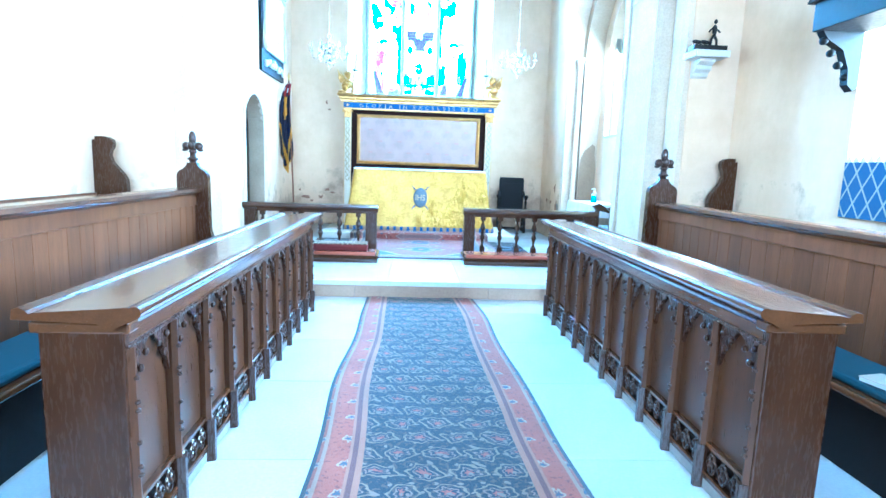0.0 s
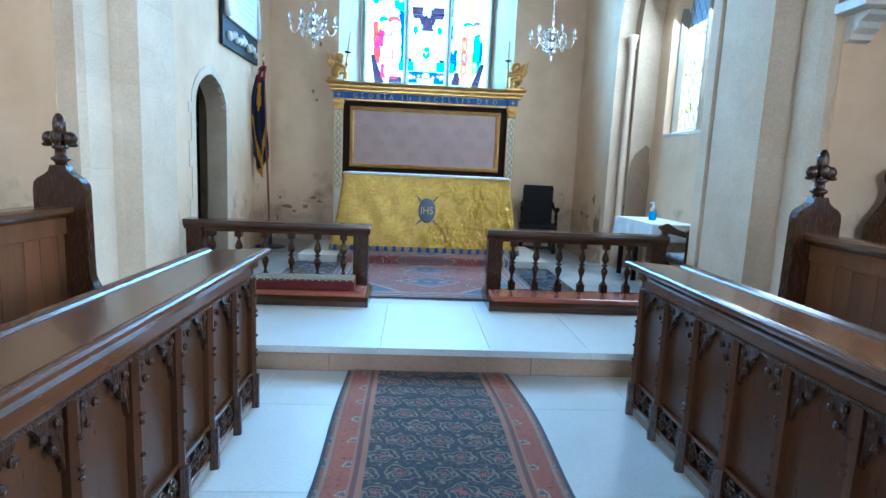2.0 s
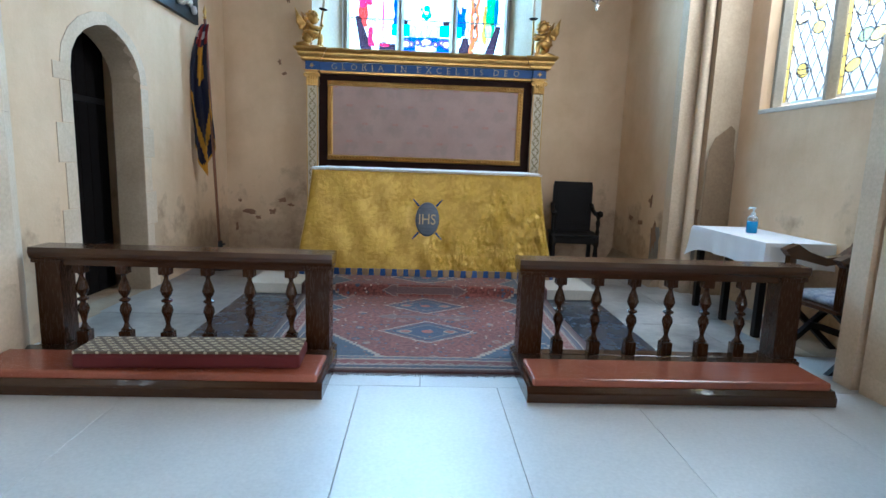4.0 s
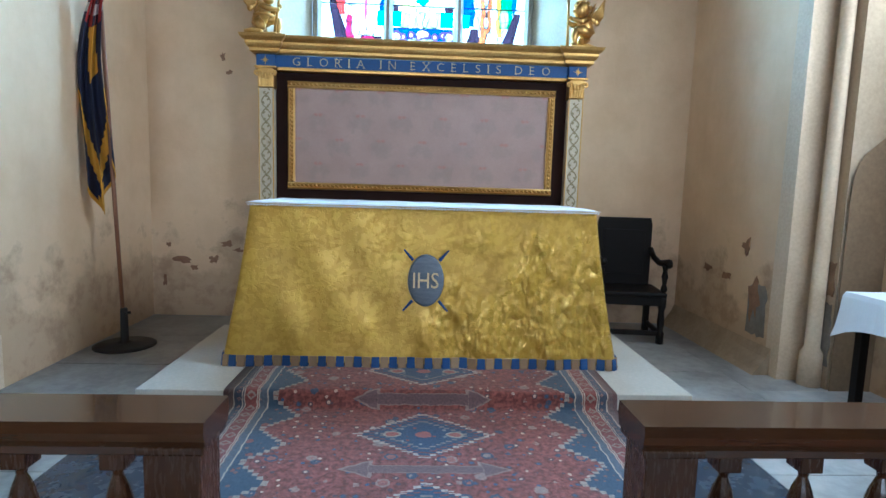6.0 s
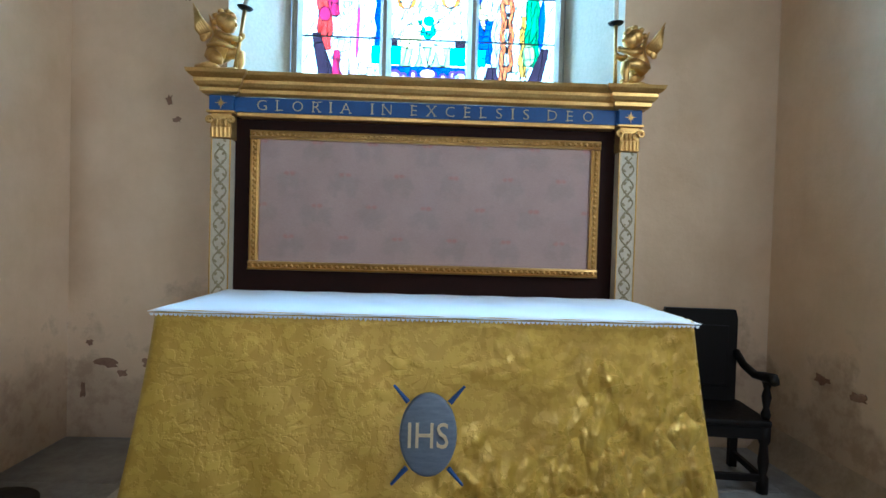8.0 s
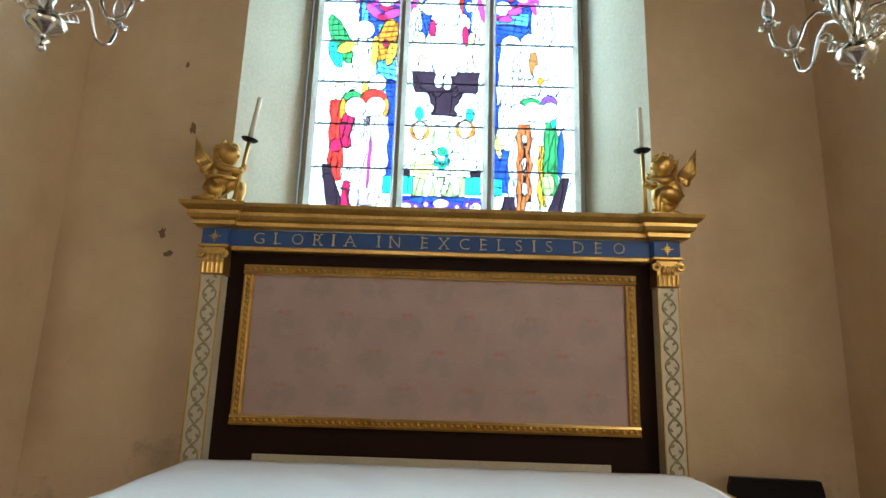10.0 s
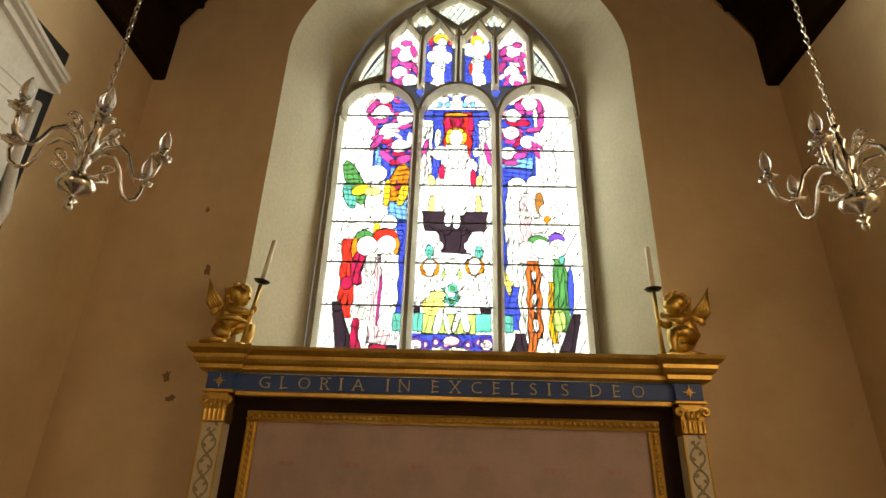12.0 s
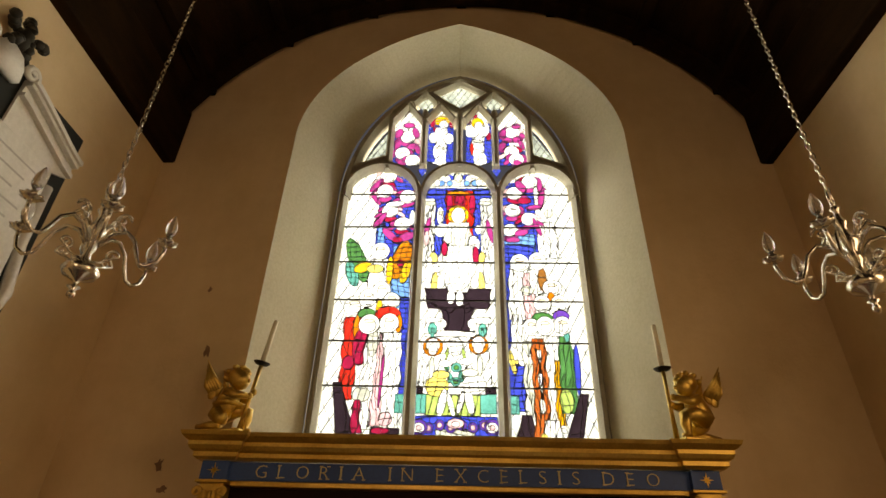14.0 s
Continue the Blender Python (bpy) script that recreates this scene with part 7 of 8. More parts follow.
def side_table():
    d = thing("side_table", (3.07, 8.55, FLOOR), "dark oak side table under a white cloth", "table")
    part("tabletop", solid(-0.31, 0.33, -0.56, 0.56, 0.735, 0.762, 0.005), M_OAK, d)
    # legs and apron coloured near black, as shaded by the top and cloth
    for x in (-0.26, 0.28):
        for y in (-0.48, 0.0, 0.48):
            part("leg", prism(bmesh.new(), [(x - 0.025, y - 0.025), (x + 0.025, y - 0.025), (x + 0.025, y + 0.025), (x - 0.025, y + 0.025)], "z", 0, 0.735), M_BLACKOAK_SHADE, d)
    part("apron", solid(-0.27, 0.29, -0.50, 0.50, 0.66, 0.735), M_BLACKOAK_SHADE, d)
    c = thing("table_cloth", (3.07, 8.55, FLOOR + 0.763), "white linen cloth hanging over the side table", "tablecloth")
    bm = bmesh.new()
    ring = 96
    rows = []
    for h, g in ((0.0, 0.0), (0.0, 0.004), (-0.03, 0.010), (-0.09, 0.014), (-0.15, 0.020), (-0.20, 0.028)):
        row = []
        for i in range(ring):
            a = 2 * math.pi * i / ring
            ux, uy = math.cos(a), math.sin(a)
            k = 1 / max(abs(ux), abs(uy))
            px, py = ux * k, uy * k
            corner = min(abs(px), abs(py)) ** 6
            fold = g * (0.35 * math.sin(11 * a) + 0.25 * math.sin(17 * a + 1)) + g * corner
            row.append(bm.verts.new((0.01 + px * (0.325 + g * 0.4 + fold), py * (0.565 + g * 0.4 + fold), 0.005 + h - (0.09 * corner if h < -0.05 else 0) * (-h / 0.2))))
        rows.append(row)
    for a, b2 in zip(rows, rows[1:]):
        for i in range(ring):
            bm.faces.new((a[i], a[(i + 1) % ring], b2[(i + 1) % ring], b2[i]))
    bm.faces.new(rows[0])
    ob = part("cloth", bm, M_LINEN, c)
    mod = ob.modifiers.new("thick", "SOLIDIFY")
    mod.thickness = 0.003


side_table()
# hand gel bottle
m, n, l = tree("blue gel")
b = n["Principled BSDF"]
b.inputs["Base Color"].default_value = (0.05, 0.38, 0.75, 1)
b.inputs["Roughness"].default_value, b.inputs["Transmission Weight"].default_value = 0.12, 0.55
M_GEL = m
M_PLASTIC = surface("clear white plastic", (0.75, 0.80, 0.82), (0.68, 0.73, 0.76), 0.3, bump=0.0)
BOT = thing("gel_bottle", (3.02, 8.62, FLOOR + 0.768), "clear pump bottle half full of blue hand gel", "bottle")
m, n, l = tree("clear bottle plastic")
b = n["Principled BSDF"]
b.inputs["Base Color"].default_value = (0.82, 0.90, 0.94, 1)
b.inputs["Roughness"].default_value, b.inputs["Transmission Weight"].default_value, b.inputs["IOR"].default_value = 0.1, 0.75, 1.3
part("gel", lathe(bmesh.new(), [(0.040, 0.0), (0.045, 0.008), (0.045, 0.105)], 20), M_GEL, BOT, "blue gel filling", True)
part("shoulder", lathe(bmesh.new(), [(0.045, 0.1055), (0.044, 0.125), (0.032, 0.15), (0.018, 0.158)], 20), m, BOT, smooth=True)
bm = lathe(bmesh.new(), [(0.019, 0.158), (0.019, 0.178), (0.008, 0.180), (0.008, 0.208), (0.016, 0.210), (0.016, 0.226)], 14)
tube(bm, [(0.0, 0, 0.219), (-0.040, 0, 0.219), (-0.050, 0, 0.208)], 0.007, 6)
part("pump", bm, M_PLASTIC, BOT, smooth=True)


def folding_chair():
    """Glastonbury-type chair with crossed legs, curved arms and a cushion; faces the nave's north side."""
    d = thing("cross_frame_chair", (3.04, 7.55, FLOOR), "oak cross-frame armchair with slatted seat", "chair", rz=8)
    part("seat", solid(-0.27, 0.27, -0.24, 0.24, 0.40, 0.43, 0.006), M_OAK_X, d)
    # crossed legs and stretcher darker than the seat: shade below it, in colour
    for y in (-0.22, 0.22):
        for s in (-1, 1):
            part("leg", prism(bmesh.new(), [(s * 0.28, 0.0), (s * 0.22, 0.0), (-s * 0.27, 0.42), (-s * 0.21, 0.42)], "y", y - 0.018 + s * 0.019, y + 0.018 + s * 0.019), M_BLACKOAK_SHADE, d)
        prof = [(-0.30, 0.76), (-0.20, 0.80), (-0.10, 0.745), (0.05, 0.70), (0.20, 0.72), (0.29, 0.78), (0.31, 0.73), (0.20, 0.66), (0.05, 0.64), (-0.12, 0.68), (-0.24, 0.70)]
        part("arm", prism(bmesh.new(), prof, "y", y - 0.03, y + 0.03), M_OAK_X, d)
        part("arm_post", prism(bmesh.new(), [(-0.25, 0.42), (-0.20, 0.42), (-0.20, 0.72), (-0.25, 0.72)], "y", y - 0.025, y + 0.025), M_OAK, d)
        part("stretcher", solid(-0.02, 0.02, -0.22, 0.22, 0.19, 0.23, 0.004), M_BLACKOAK_SHADE, d)
    part("back_panel", prism(bmesh.new(), [(0.24, 0.43), (0.27, 0.43), (0.36, 0.98), (0.33, 0.98)], "y", -0.25, 0.25), M_OAK, d)
    cu = thing("seat_cushion", (3.04, 7.55, FLOOR + 0.43), "blue and white patterned seat cushion", "cushion", rz=8)
    part("pad", solid(-0.21, 0.19, -0.21, 0.21, 0.0, 0.055, 0.024), surface("blue white print", (0.55, 0.58, 0.62), (0.07, 0.11, 0.20), 0.9, big=22, fine=60), cu, smooth=True)


folding_chair()
# ---- standard on its pole ----
FLAG = thing("flag_standard", (-2.16, 10.3, FLOOR), "navy and gold standard furled on a wooden pole", "flag")
TOPV = Vector((-0.09, 0.0, 2.72))
part("stand", lathe(bmesh.new(), [(0.225, 0.0), (0.225, 0.012), (0.20, 0.022), (0.06, 0.03), (0.03, 0.045), (0.026, 0.30), (0.02, 0.305)], 28), M_IRON, FLAG, "round black iron stand", True)
part("pole", tube(bmesh.new(), [(0, 0, 0.05), TOPV * 0.5, TOPV], 0.016, 10), surface("varnished pole", (0.24, 0.10, 0.045), (0.15, 0.06, 0.028), 0.4, stretch=(6, 6, 0.7)), FLAG, "varnished wooden pole", True)
part("finial", lathe(bmesh.new(), [(0.012, 0), (0.02, 0.02), (0.008, 0.03), (0.022, 0.07), (0.002, 0.14)], 12, TOPV), M_GOLD, FLAG, "brass spear finial", True)
part("knob", tube(bmesh.new(), [(0.02, -0.01, 0.27), (0.06, -0.03, 0.275)], [0.007, 0.012], 8), M_IRON, FLAG, smooth=True)
FLAG_MATS = {"navy": (0.008, 0.011, 0.040), "gold": (0.78, 0.38, 0.02), "red": (0.36, 0.022, 0.02), "white": (0.62, 0.60, 0.58)}
mats = [surface("flag " + k, v, tuple(0.6 * x for x in v), 0.8, fine=140, bump=0.2, dist=0.001) for k, v in FLAG_MATS.items()]
bm = bmesh.new()
nu, nv = 26, 40
vs = [[None] * (nu + 1) for _ in range(nv + 1)]
for j in range(nv + 1):
    t = j / nv
    for i in range(nu + 1):
        u = i / nu
        length = 0.95 + 0.68 * (1 - abs(u - 0.55) * 1.1)
        z = 2.66 - t * length
        at = TOPV * (z / 2.72)
        wide = (0.07 + 0.26 * t ** 0.6 * (1 - 0.25 * t)) * 1.25
        x = at.x - wide * (0.12 + 0.75 * u + 0.10 * math.sin(5 * t)) + 0.055 + 0.02 * math.sin(16 * u)
        y = -0.03 - 0.055 * math.sin(u * math.pi * 5 + 1.2 * t) * (0.35 + 0.65 * t)
        vs[j][i] = bm.verts.new((x, y, z))
for j in range(nv):
    for i in range(nu):
        f = bm.faces.new((vs[j][i], vs[j][i + 1], vs[j + 1][i + 1], vs[j + 1][i]))
        t, u = j / nv, i / nu
        k = 0
        if t < 0.13:
            k = 2 if (i // 3) % 2 else 3 if (j // 2) % 2 else 0
        elif t < 0.40 and 0.30 < u + 0.25 * t < 0.66:
            k = 1
        elif t > 0.52 and (abs(u - 0.95 + 1.25 * (t - 0.52)) < 0.10 or abs(u - 0.10 - 1.5 * (t - 0.66)) < 0.09 or t > 0.95):
            k = 1
        f.material_index = k
ob = part("flag", bm, mats[0], FLAG, "navy silk flag with gold band and union canton", True)
for mm in mats[1:]:
    ob.data.materials.append(mm)
mod = ob.modifiers.new("thick", "SOLIDIFY")
mod.thickness = 0.003
# ---- cherub figures and candlesticks on the cornice ----
CT = 2.809


def cherub():
    """Kneeling winged figure as one plain gilded shape, facing +x."""
    bm = bmesh.new()
    box(bm, -0.15, 0.14, -0.075, 0.075, 0.0, 0.03, 0.006)
    tube(bm, [(-0.045, 0, 0.125), (-0.02, 0, 0.18), (0.0, 0, 0.235), (0.022, 0, 0.272)], [0.062, 0.066, 0.058, 0.034], 14)
    blob(bm, (0.042, 0, 0.325), (0.056, 0.052, 0.060), 14)
    blob(bm, (0.020, 0, 0.345), (0.062, 0.060, 0.056), 12)
    for k in range(9):
        a = radians(20 + 22 * k)
        blob(bm, (0.022 + 0.058 * math.cos(a), 0.030 * math.sin(3 * k), 0.345 + 0.056 * math.sin(a)), (0.021, 0.030, 0.019), 7)
    blob(bm, (0.098, 0, 0.318), (0.010, 0.010, 0.012), 6)
    for s in (-1, 1):
        tube(bm, [(0.005, s * 0.052, 0.245), (0.06, s * 0.062, 0.222), (0.128, s * 0.022, 0.236 + 0.016 * s)], [0.028, 0.024, 0.017], 8)
        blob(bm, (0.132, s * 0.018, 0.238 + 0.016 * s), (0.020, 0.018, 0.020), 8)
    tube(bm, [(-0.04, 0.036, 0.13), (0.03, 0.044, 0.158), (0.098, 0.046, 0.150)], [0.050, 0.042, 0.034], 10)
    tube(bm, [(0.098, 0.046, 0.160), (0.106, 0.046, 0.095), (0.100, 0.046, 0.045), (0.135, 0.046, 0.040)], [0.034, 0.029, 0.020, 0.012], 8)
    tube(bm, [(-0.045, -0.036, 0.13), (-0.005, -0.042, 0.085), (0.0, -0.042, 0.058)], [0.052, 0.042, 0.032], 10)
    tube(bm, [(0.0, -0.042, 0.056), (-0.08, -0.042, 0.054), (-0.15, -0.042, 0.050)], [0.032, 0.026, 0.016], 8)
    tube(bm, [(-0.055, -0.07, 0.17), (0.03, -0.066, 0.185), (0.085, 0.0, 0.175)], [0.012, 0.020, 0.012], 8)
    for s in (-1, 1):
        blob(bm, (-0.075, s * 0.050, 0.262), (0.040, 0.014, 0.046), 10)
        blob(bm, (-0.092, s * 0.056, 0.235), (0.030, 0.012, 0.036), 8)
        for k in range(5):
            x = -0.045 - 0.014 * k
            tip = Vector((-0.150 + 0.006 * k, s * (0.085 + 0.004 * k), 0.430 - 0.030 * k))
            low = Vector((x, s * 0.052, 0.262 - 0.006 * k))
            tube(bm, [low, low.lerp(tip, 0.5) + Vector((-0.010, s * 0.006, 0)), tip], [0.015, 0.014, 0.003], 6)
    return bm


mesh_c = part("cherub_figure", cherub(), M_GOLD, smooth=True)
for v in mesh_c.data.vertices:
    v.co *= 1.10
mesh_c.matrix_world = pose(-1.30, EAST - 0.14, CT, 0, 0, -12)
tagged(mesh_c, "gilded kneeling winged cherub figure on the cornice", "figurine", "gilded cherubs")
copy_thing(mesh_c, pose(1.64, EAST - 0.14, CT, 0, 0, 192))


def candlestick(x, lean):
    d = thing("candlestick", (x, EAST - 0.14, CT), "tall gilt candlestick with an ivory candle", "candlestick", "gilt candlesticks", rz=0)
    top = Vector((lean * 0.47, 0, 0.47))
    up = Vector((0, 0, 1)).rotation_difference(top.normalized()).to_matrix().to_4x4()
    part("stem", tube(bmesh.new(), [(0, 0, 0), top * 0.5, top], [0.017, 0.012, 0.014], 10), M_GOLD, d, smooth=True)
    part("drip_pan", lathe(bmesh.new(), [(0.015, -0.01), (0.045, 0.0), (0.056, 0.012), (0.05, 0.014), (0.018, 0.008)], 18, top, up), M_BLACKOAK_SHADE, d, "dark drip pan", True)
    part("candle", lathe(bmesh.new(), [(0.017, 0.006), (0.016, 0.31), (0.012, 0.315)], 14, top, up), M_WAX, d, "ivory candle", True)


candlestick(-1.21, 0.14)
candlestick(1.495, -0.02)
# ---- chandeliers ----
M_BRASS = surface("silvered brass", (0.82, 0.78, 0.70), (0.66, 0.61, 0.52), 0.20, metal=0.95, big=5, fine=60, bump=0.03, dist=0.001)
m, n, l = tree("bulb glass")
b = n["Principled BSDF"]
b.inputs["Roughness"].default_value, b.inputs["Transmission Weight"].default_value, b.inputs["IOR"].default_value = 0.04, 0.9, 1.45
M_BULB = m


def chandelier(x, y, z, turn):
    """Brass six-armed chandelier hung by a chain; z is its lowest point."""
    d = thing("chandelier", (x, y, z), "polished silvery chandelier with unlit candle bulbs", "chandelier", "brass chandeliers", rz=turn)
    part("stem", lathe(bmesh.new(), [(0.004, 0.0), (0.018, 0.012), (0.018, 0.03), (0.008, 0.042), (0.03, 0.058), (0.008, 0.07), (0.014, 0.09), (0.07, 0.115), (0.085, 0.145), (0.07, 0.175), (0.03, 0.195), (0.018, 0.24),
                                     (0.03, 0.27), (0.022, 0.33), (0.045, 0.37), (0.028, 0.42), (0.016, 0.46), (0.034, 0.49), (0.016, 0.52), (0.012, 0.56), (0.028, 0.58), (0.01, 0.60)], 22), M_BRASS, d, "turned brass stem with a globe", True)
    for k in range(6):
        a = math.pi / 3 * k
        ca, sa = math.cos(a), math.sin(a)

        def P(r, h):
            return (r * ca, r * sa, h)
        line = [(0.03, 0.30), (0.08, 0.37), (0.14, 0.385), (0.19, 0.34), (0.215, 0.27), (0.24, 0.215), (0.28, 0.205), (0.32, 0.235), (0.337, 0.29), (0.34, 0.335)]
        arm = part("arm", tube(bmesh.new(), [P(r, h) for r, h in line], [0.012, 0.012, 0.011, 0.010, 0.010, 0.010, 0.010, 0.010, 0.010, 0.010], 8), M_BRASS, d, smooth=True)
        sc = [P(0.10 + 0.045 * (1 - q / 16) * math.cos(q * 0.55), 0.45 + 0.045 * (1 - q / 16) * math.sin(q * 0.55)) for q in range(15)]
        part("scroll", tube(bmesh.new(), [P(0.025, 0.36), P(0.06, 0.43), P(0.11, 0.485)] + sc, 0.007, 6), M_BRASS, d, smooth=True)
        sc = [P(0.11 + 0.035 * (1 - q / 16) * math.cos(q * 0.55), 0.24 + 0.035 * (1 - q / 16) * math.sin(q * 0.55)) for q in range(15)]
        part("scroll", tube(bmesh.new(), [P(0.025, 0.20), P(0.07, 0.20)] + sc, 0.006, 6), M_BRASS, d, smooth=True)
        bm = lathe(bmesh.new(), [(0.010, 0.325), (0.030, 0.332), (0.044, 0.345), (0.046, 0.352), (0.030, 0.352), (0.016, 0.36), (0.014, 0.385)], 32, P(0.34, 0))
        for v in bm.verts:
            off = Vector((v.co.x - 0.34 * ca, v.co.y - 0.34 * sa, 0))
            if off.length > 0.035:
                k2 = 1 + 0.16 * math.cos(8 * math.atan2(off.y, off.x))
                v.co.x, v.co.y = 0.34 * ca + off.x * k2, 0.34 * sa + off.y * k2
        part("drip_pan", bm, M_BRASS, arm, smooth=True)
        part("bulb", lathe(bmesh.new(), [(0.011, 0.383), (0.024, 0.405), (0.029, 0.43), (0.025, 0.46), (0.012, 0.495), (0.002, 0.515)], 14, P(0.34, 0)), M_BULB, arm, "clear candle bulb", True)
    bm = bmesh.new()
    z1, k = 0.59, 0
    top = (7.02 - z) / 0.88
    while z1 < top:
        path = [(0.011 * math.cos(t) * (k % 2), 0.011 * math.cos(t) * (1 - k % 2), z1 + 0.022 + 0.026 * math.sin(t)) for t in [2 * math.pi * i / 8 for i in range(9)]]
        tube(bm, path, 0.0038, 4)
        z1, k = z1 + 0.040, k + 1
    part("chain", bm, M_BRASS, d, "brass hanging chain")
    bm = bmesh.new()
    tube(bm, [(0.035 * math.cos(t), 0, 0.64 + 0.05 * math.sin(t)) for t in [2 * math.pi * i / 14 for i in range(15)]], 0.008, 6)
    part("ring", bm, M_BRASS, d, smooth=True)
    d.scale = (0.88, 0.88, 0.88)


chandelier(-1.432, 9.716, 3.025, 12)
chandelier(1.859, 9.79, 3.034, 40)

# ---- wall monument ----
MON = thing("wall_monument", (NORTH, 9.70, 2.87), "white marble wall tablet on a black marble backing", "monument")
part("backing", solid(0.001, 0.045, -0.75, 0.75, 0.0, 1.685, 0.004), M_BLACKMARBLE, MON, "black marble backing")
part("tablet", solid(0.046, 0.085, -0.60, 0.60, 0.34, 1.30, 0.01), M_MARBLE, MON, "white inscribed tablet")
M_CUT = surface("worn cut lettering", (0.48, 0.46, 0.43), (0.40, 0.38, 0.36), 0.7)
for i in range(9):
    w = 0.50 - 0.05 * (i % 3)
    part("inscription_line", solid(0.0853, 0.0857, -w, w, 1.19 - 0.085 * i, 1.203 - 0.085 * i), M_CUT, MON)
for s in (-1, 1):
    # ogee pediment half: low and flat at the outer end, sweeping up to the crest
    line = [(s * (0.735 - 0.55 * i / 14), 1.478 + 0.165 * (0.5 - 0.5 * math.cos(math.pi * i / 14)) + 0.012 * math.sin(2 * math.pi * i / 14)) for i in range(15)]
    bm = bmesh.new()
    for drop, out, thick in ((0.0, 0.085, 0.028), (0.028, 0.065, 0.022), (0.050, 0.025, 0.050), (0.100, 0.050, 0.028)):
        low = [(y, z - drop - thick) for y, z in line]
        prism(bm, [(y, z - drop) for y, z in line] + low[::-1], "x", 0.046, 0.046 + out)
    part("pediment", bm, M_MARBLE, MON, "curved white pediment moulding")
    field = [(y, z - 0.128) for y, z in line]
    part("tympanum", prism(bmesh.new(), field + [(s * 0.185, 1.302), (s * 0.62, 1.302)], "x", 0.046, 0.062), M_MARBLE, MON)
    part("side_scroll", tube(bmesh.new(), [(0.07, s * 0.63, 0.36), (0.08, s * 0.68, 0.5), (0.07, s * 0.64, 0.8), (0.07, s * 0.63, 1.2)], [0.05, 0.035, 0.03, 0.03], 8), M_MARBLE, MON, smooth=True)
    part("volute", tube(bmesh.new(), [(0.10, s * (0.16 + 0.05 * (1 - q / 22) * math.cos(q * 0.5)), 1.655 + 0.05 * (1 - q / 22) * math.sin(q * 0.5)) for q in range(20)], 0.018, 8), M_MARBLE, MON, smooth=True)
random.seed(12)
bm = bmesh.new()
for i in range(34):
    y = random.uniform(-0.6, 0.6)
    blob(bm, (0.065, y, 0.20 + 0.10 * math.cos(y * 5) * random.uniform(0.3, 1) - 0.08 * (abs(y) < 0.3)), (0.035, random.uniform(0.03, 0.06), random.uniform(0.025, 0.05)), 8)
part("carved_swag", bm, M_MARBLE, MON, "carved white swag of fruit and leaves", True)
bm = bmesh.new()
prism(bm, [(-0.12, 1.54), (0.12, 1.54), (0.11, 1.63), (0.07, 1.69), (0.0, 1.71), (-0.07, 1.69), (-0.11, 1.63)], "x", 0.046, 0.10)
part("crest", bm, M_MARBLE, MON, "carved white crest", True)
M_FINIAL = surface("dark bronze leaves", (0.03, 0.028, 0.022), (0.014, 0.013, 0.010), 0.55, metal=0.4)
bm = bmesh.new()
blob(bm, (0.08, 0.03, 1.80), (0.045, 0.05, 0.085), 12)
for a in range(5):
    ang = radians(18 + 72 * a)
    for k in range(4):
        r = 0.045 + 0.030 * k
        blob(bm, (0.08 + 0.025 * math.sin(2 * a + k), 0.03 + r * math.cos(ang), 1.82 + r * math.sin(ang)), (0.034, 0.036 - 0.004 * (k - 2) ** 2, 0.034 - 0.004 * (k - 2) ** 2), 8)
part("finial", bm, M_FINIAL, MON, "dark leafy finial on the crest", True)

# ---- shelf with a small bronze on the stall side ----
SH = thing("wall_shelf", (3.105, 5.778, 2.735), "pale stone wall bracket shelf", "shelf")
part("shelf", solid(-0.185, 0.185, -0.28, -0.001, -0.068, 0.0, 0.004), M_MARBLE_STEP, SH)
part("bracket", prism(bmesh.new(), [(-0.001, -0.07), (-0.20, -0.07), (-0.19, -0.10), (-0.12, -0.13), (-0.11, -0.17), (-0.06, -0.20), (-0.05, -0.235), (-0.001, -0.25)], "x", -0.085, 0.085), M_MARBLE_STEP, SH)
bm = bmesh.new()
box(bm, -0.13, 0.22, -0.23, -0.09, 0.0, 0.055, 0.004)
blob(bm, (0.10, -0.16, 0.22), (0.026, 0.022, 0.055), 10)
blob(bm, (0.105, -0.16, 0.305), (0.019, 0.019, 0.024), 10)
for s in (-1, 1):
    tube(bm, [(0.10, -0.16 + 0.012 * s, 0.18), (0.10 + 0.03 * s, -0.16, 0.12), (0.10 + 0.035 * s, -0.16, 0.056)], [0.017, 0.013, 0.011], 6)
    tube(bm, [(0.10, -0.16 + 0.02 * s, 0.26), (0.10 + 0.045 * s, -0.16 + 0.02 * s, 0.225), (0.10 + 0.06 * s, -0.16, 0.20)], 0.009, 6)
for i in range(4):
    blob(bm, (-0.10 + 0.045 * i, -0.17 + 0.02 * (i % 2), 0.095), (0.036, 0.016, 0.020), 8)
    for q in (-0.015, 0.015):
        tube(bm, [(-0.10 + 0.045 * i + q, -0.165, 0.09), (-0.10 + 0.045 * i + q, -0.165, 0.055)], 0.005, 5)
tagged(part("bronze_figure", bm, surface("dark bronze", (0.03, 0.027, 0.025), (0.015, 0.014, 0.013), 0.45, metal=0.6), smooth=True), "small dark bronze figure group on a plinth, on the wall shelf", "figurine").matrix_world = pose(3.06, 5.778, 2.736)

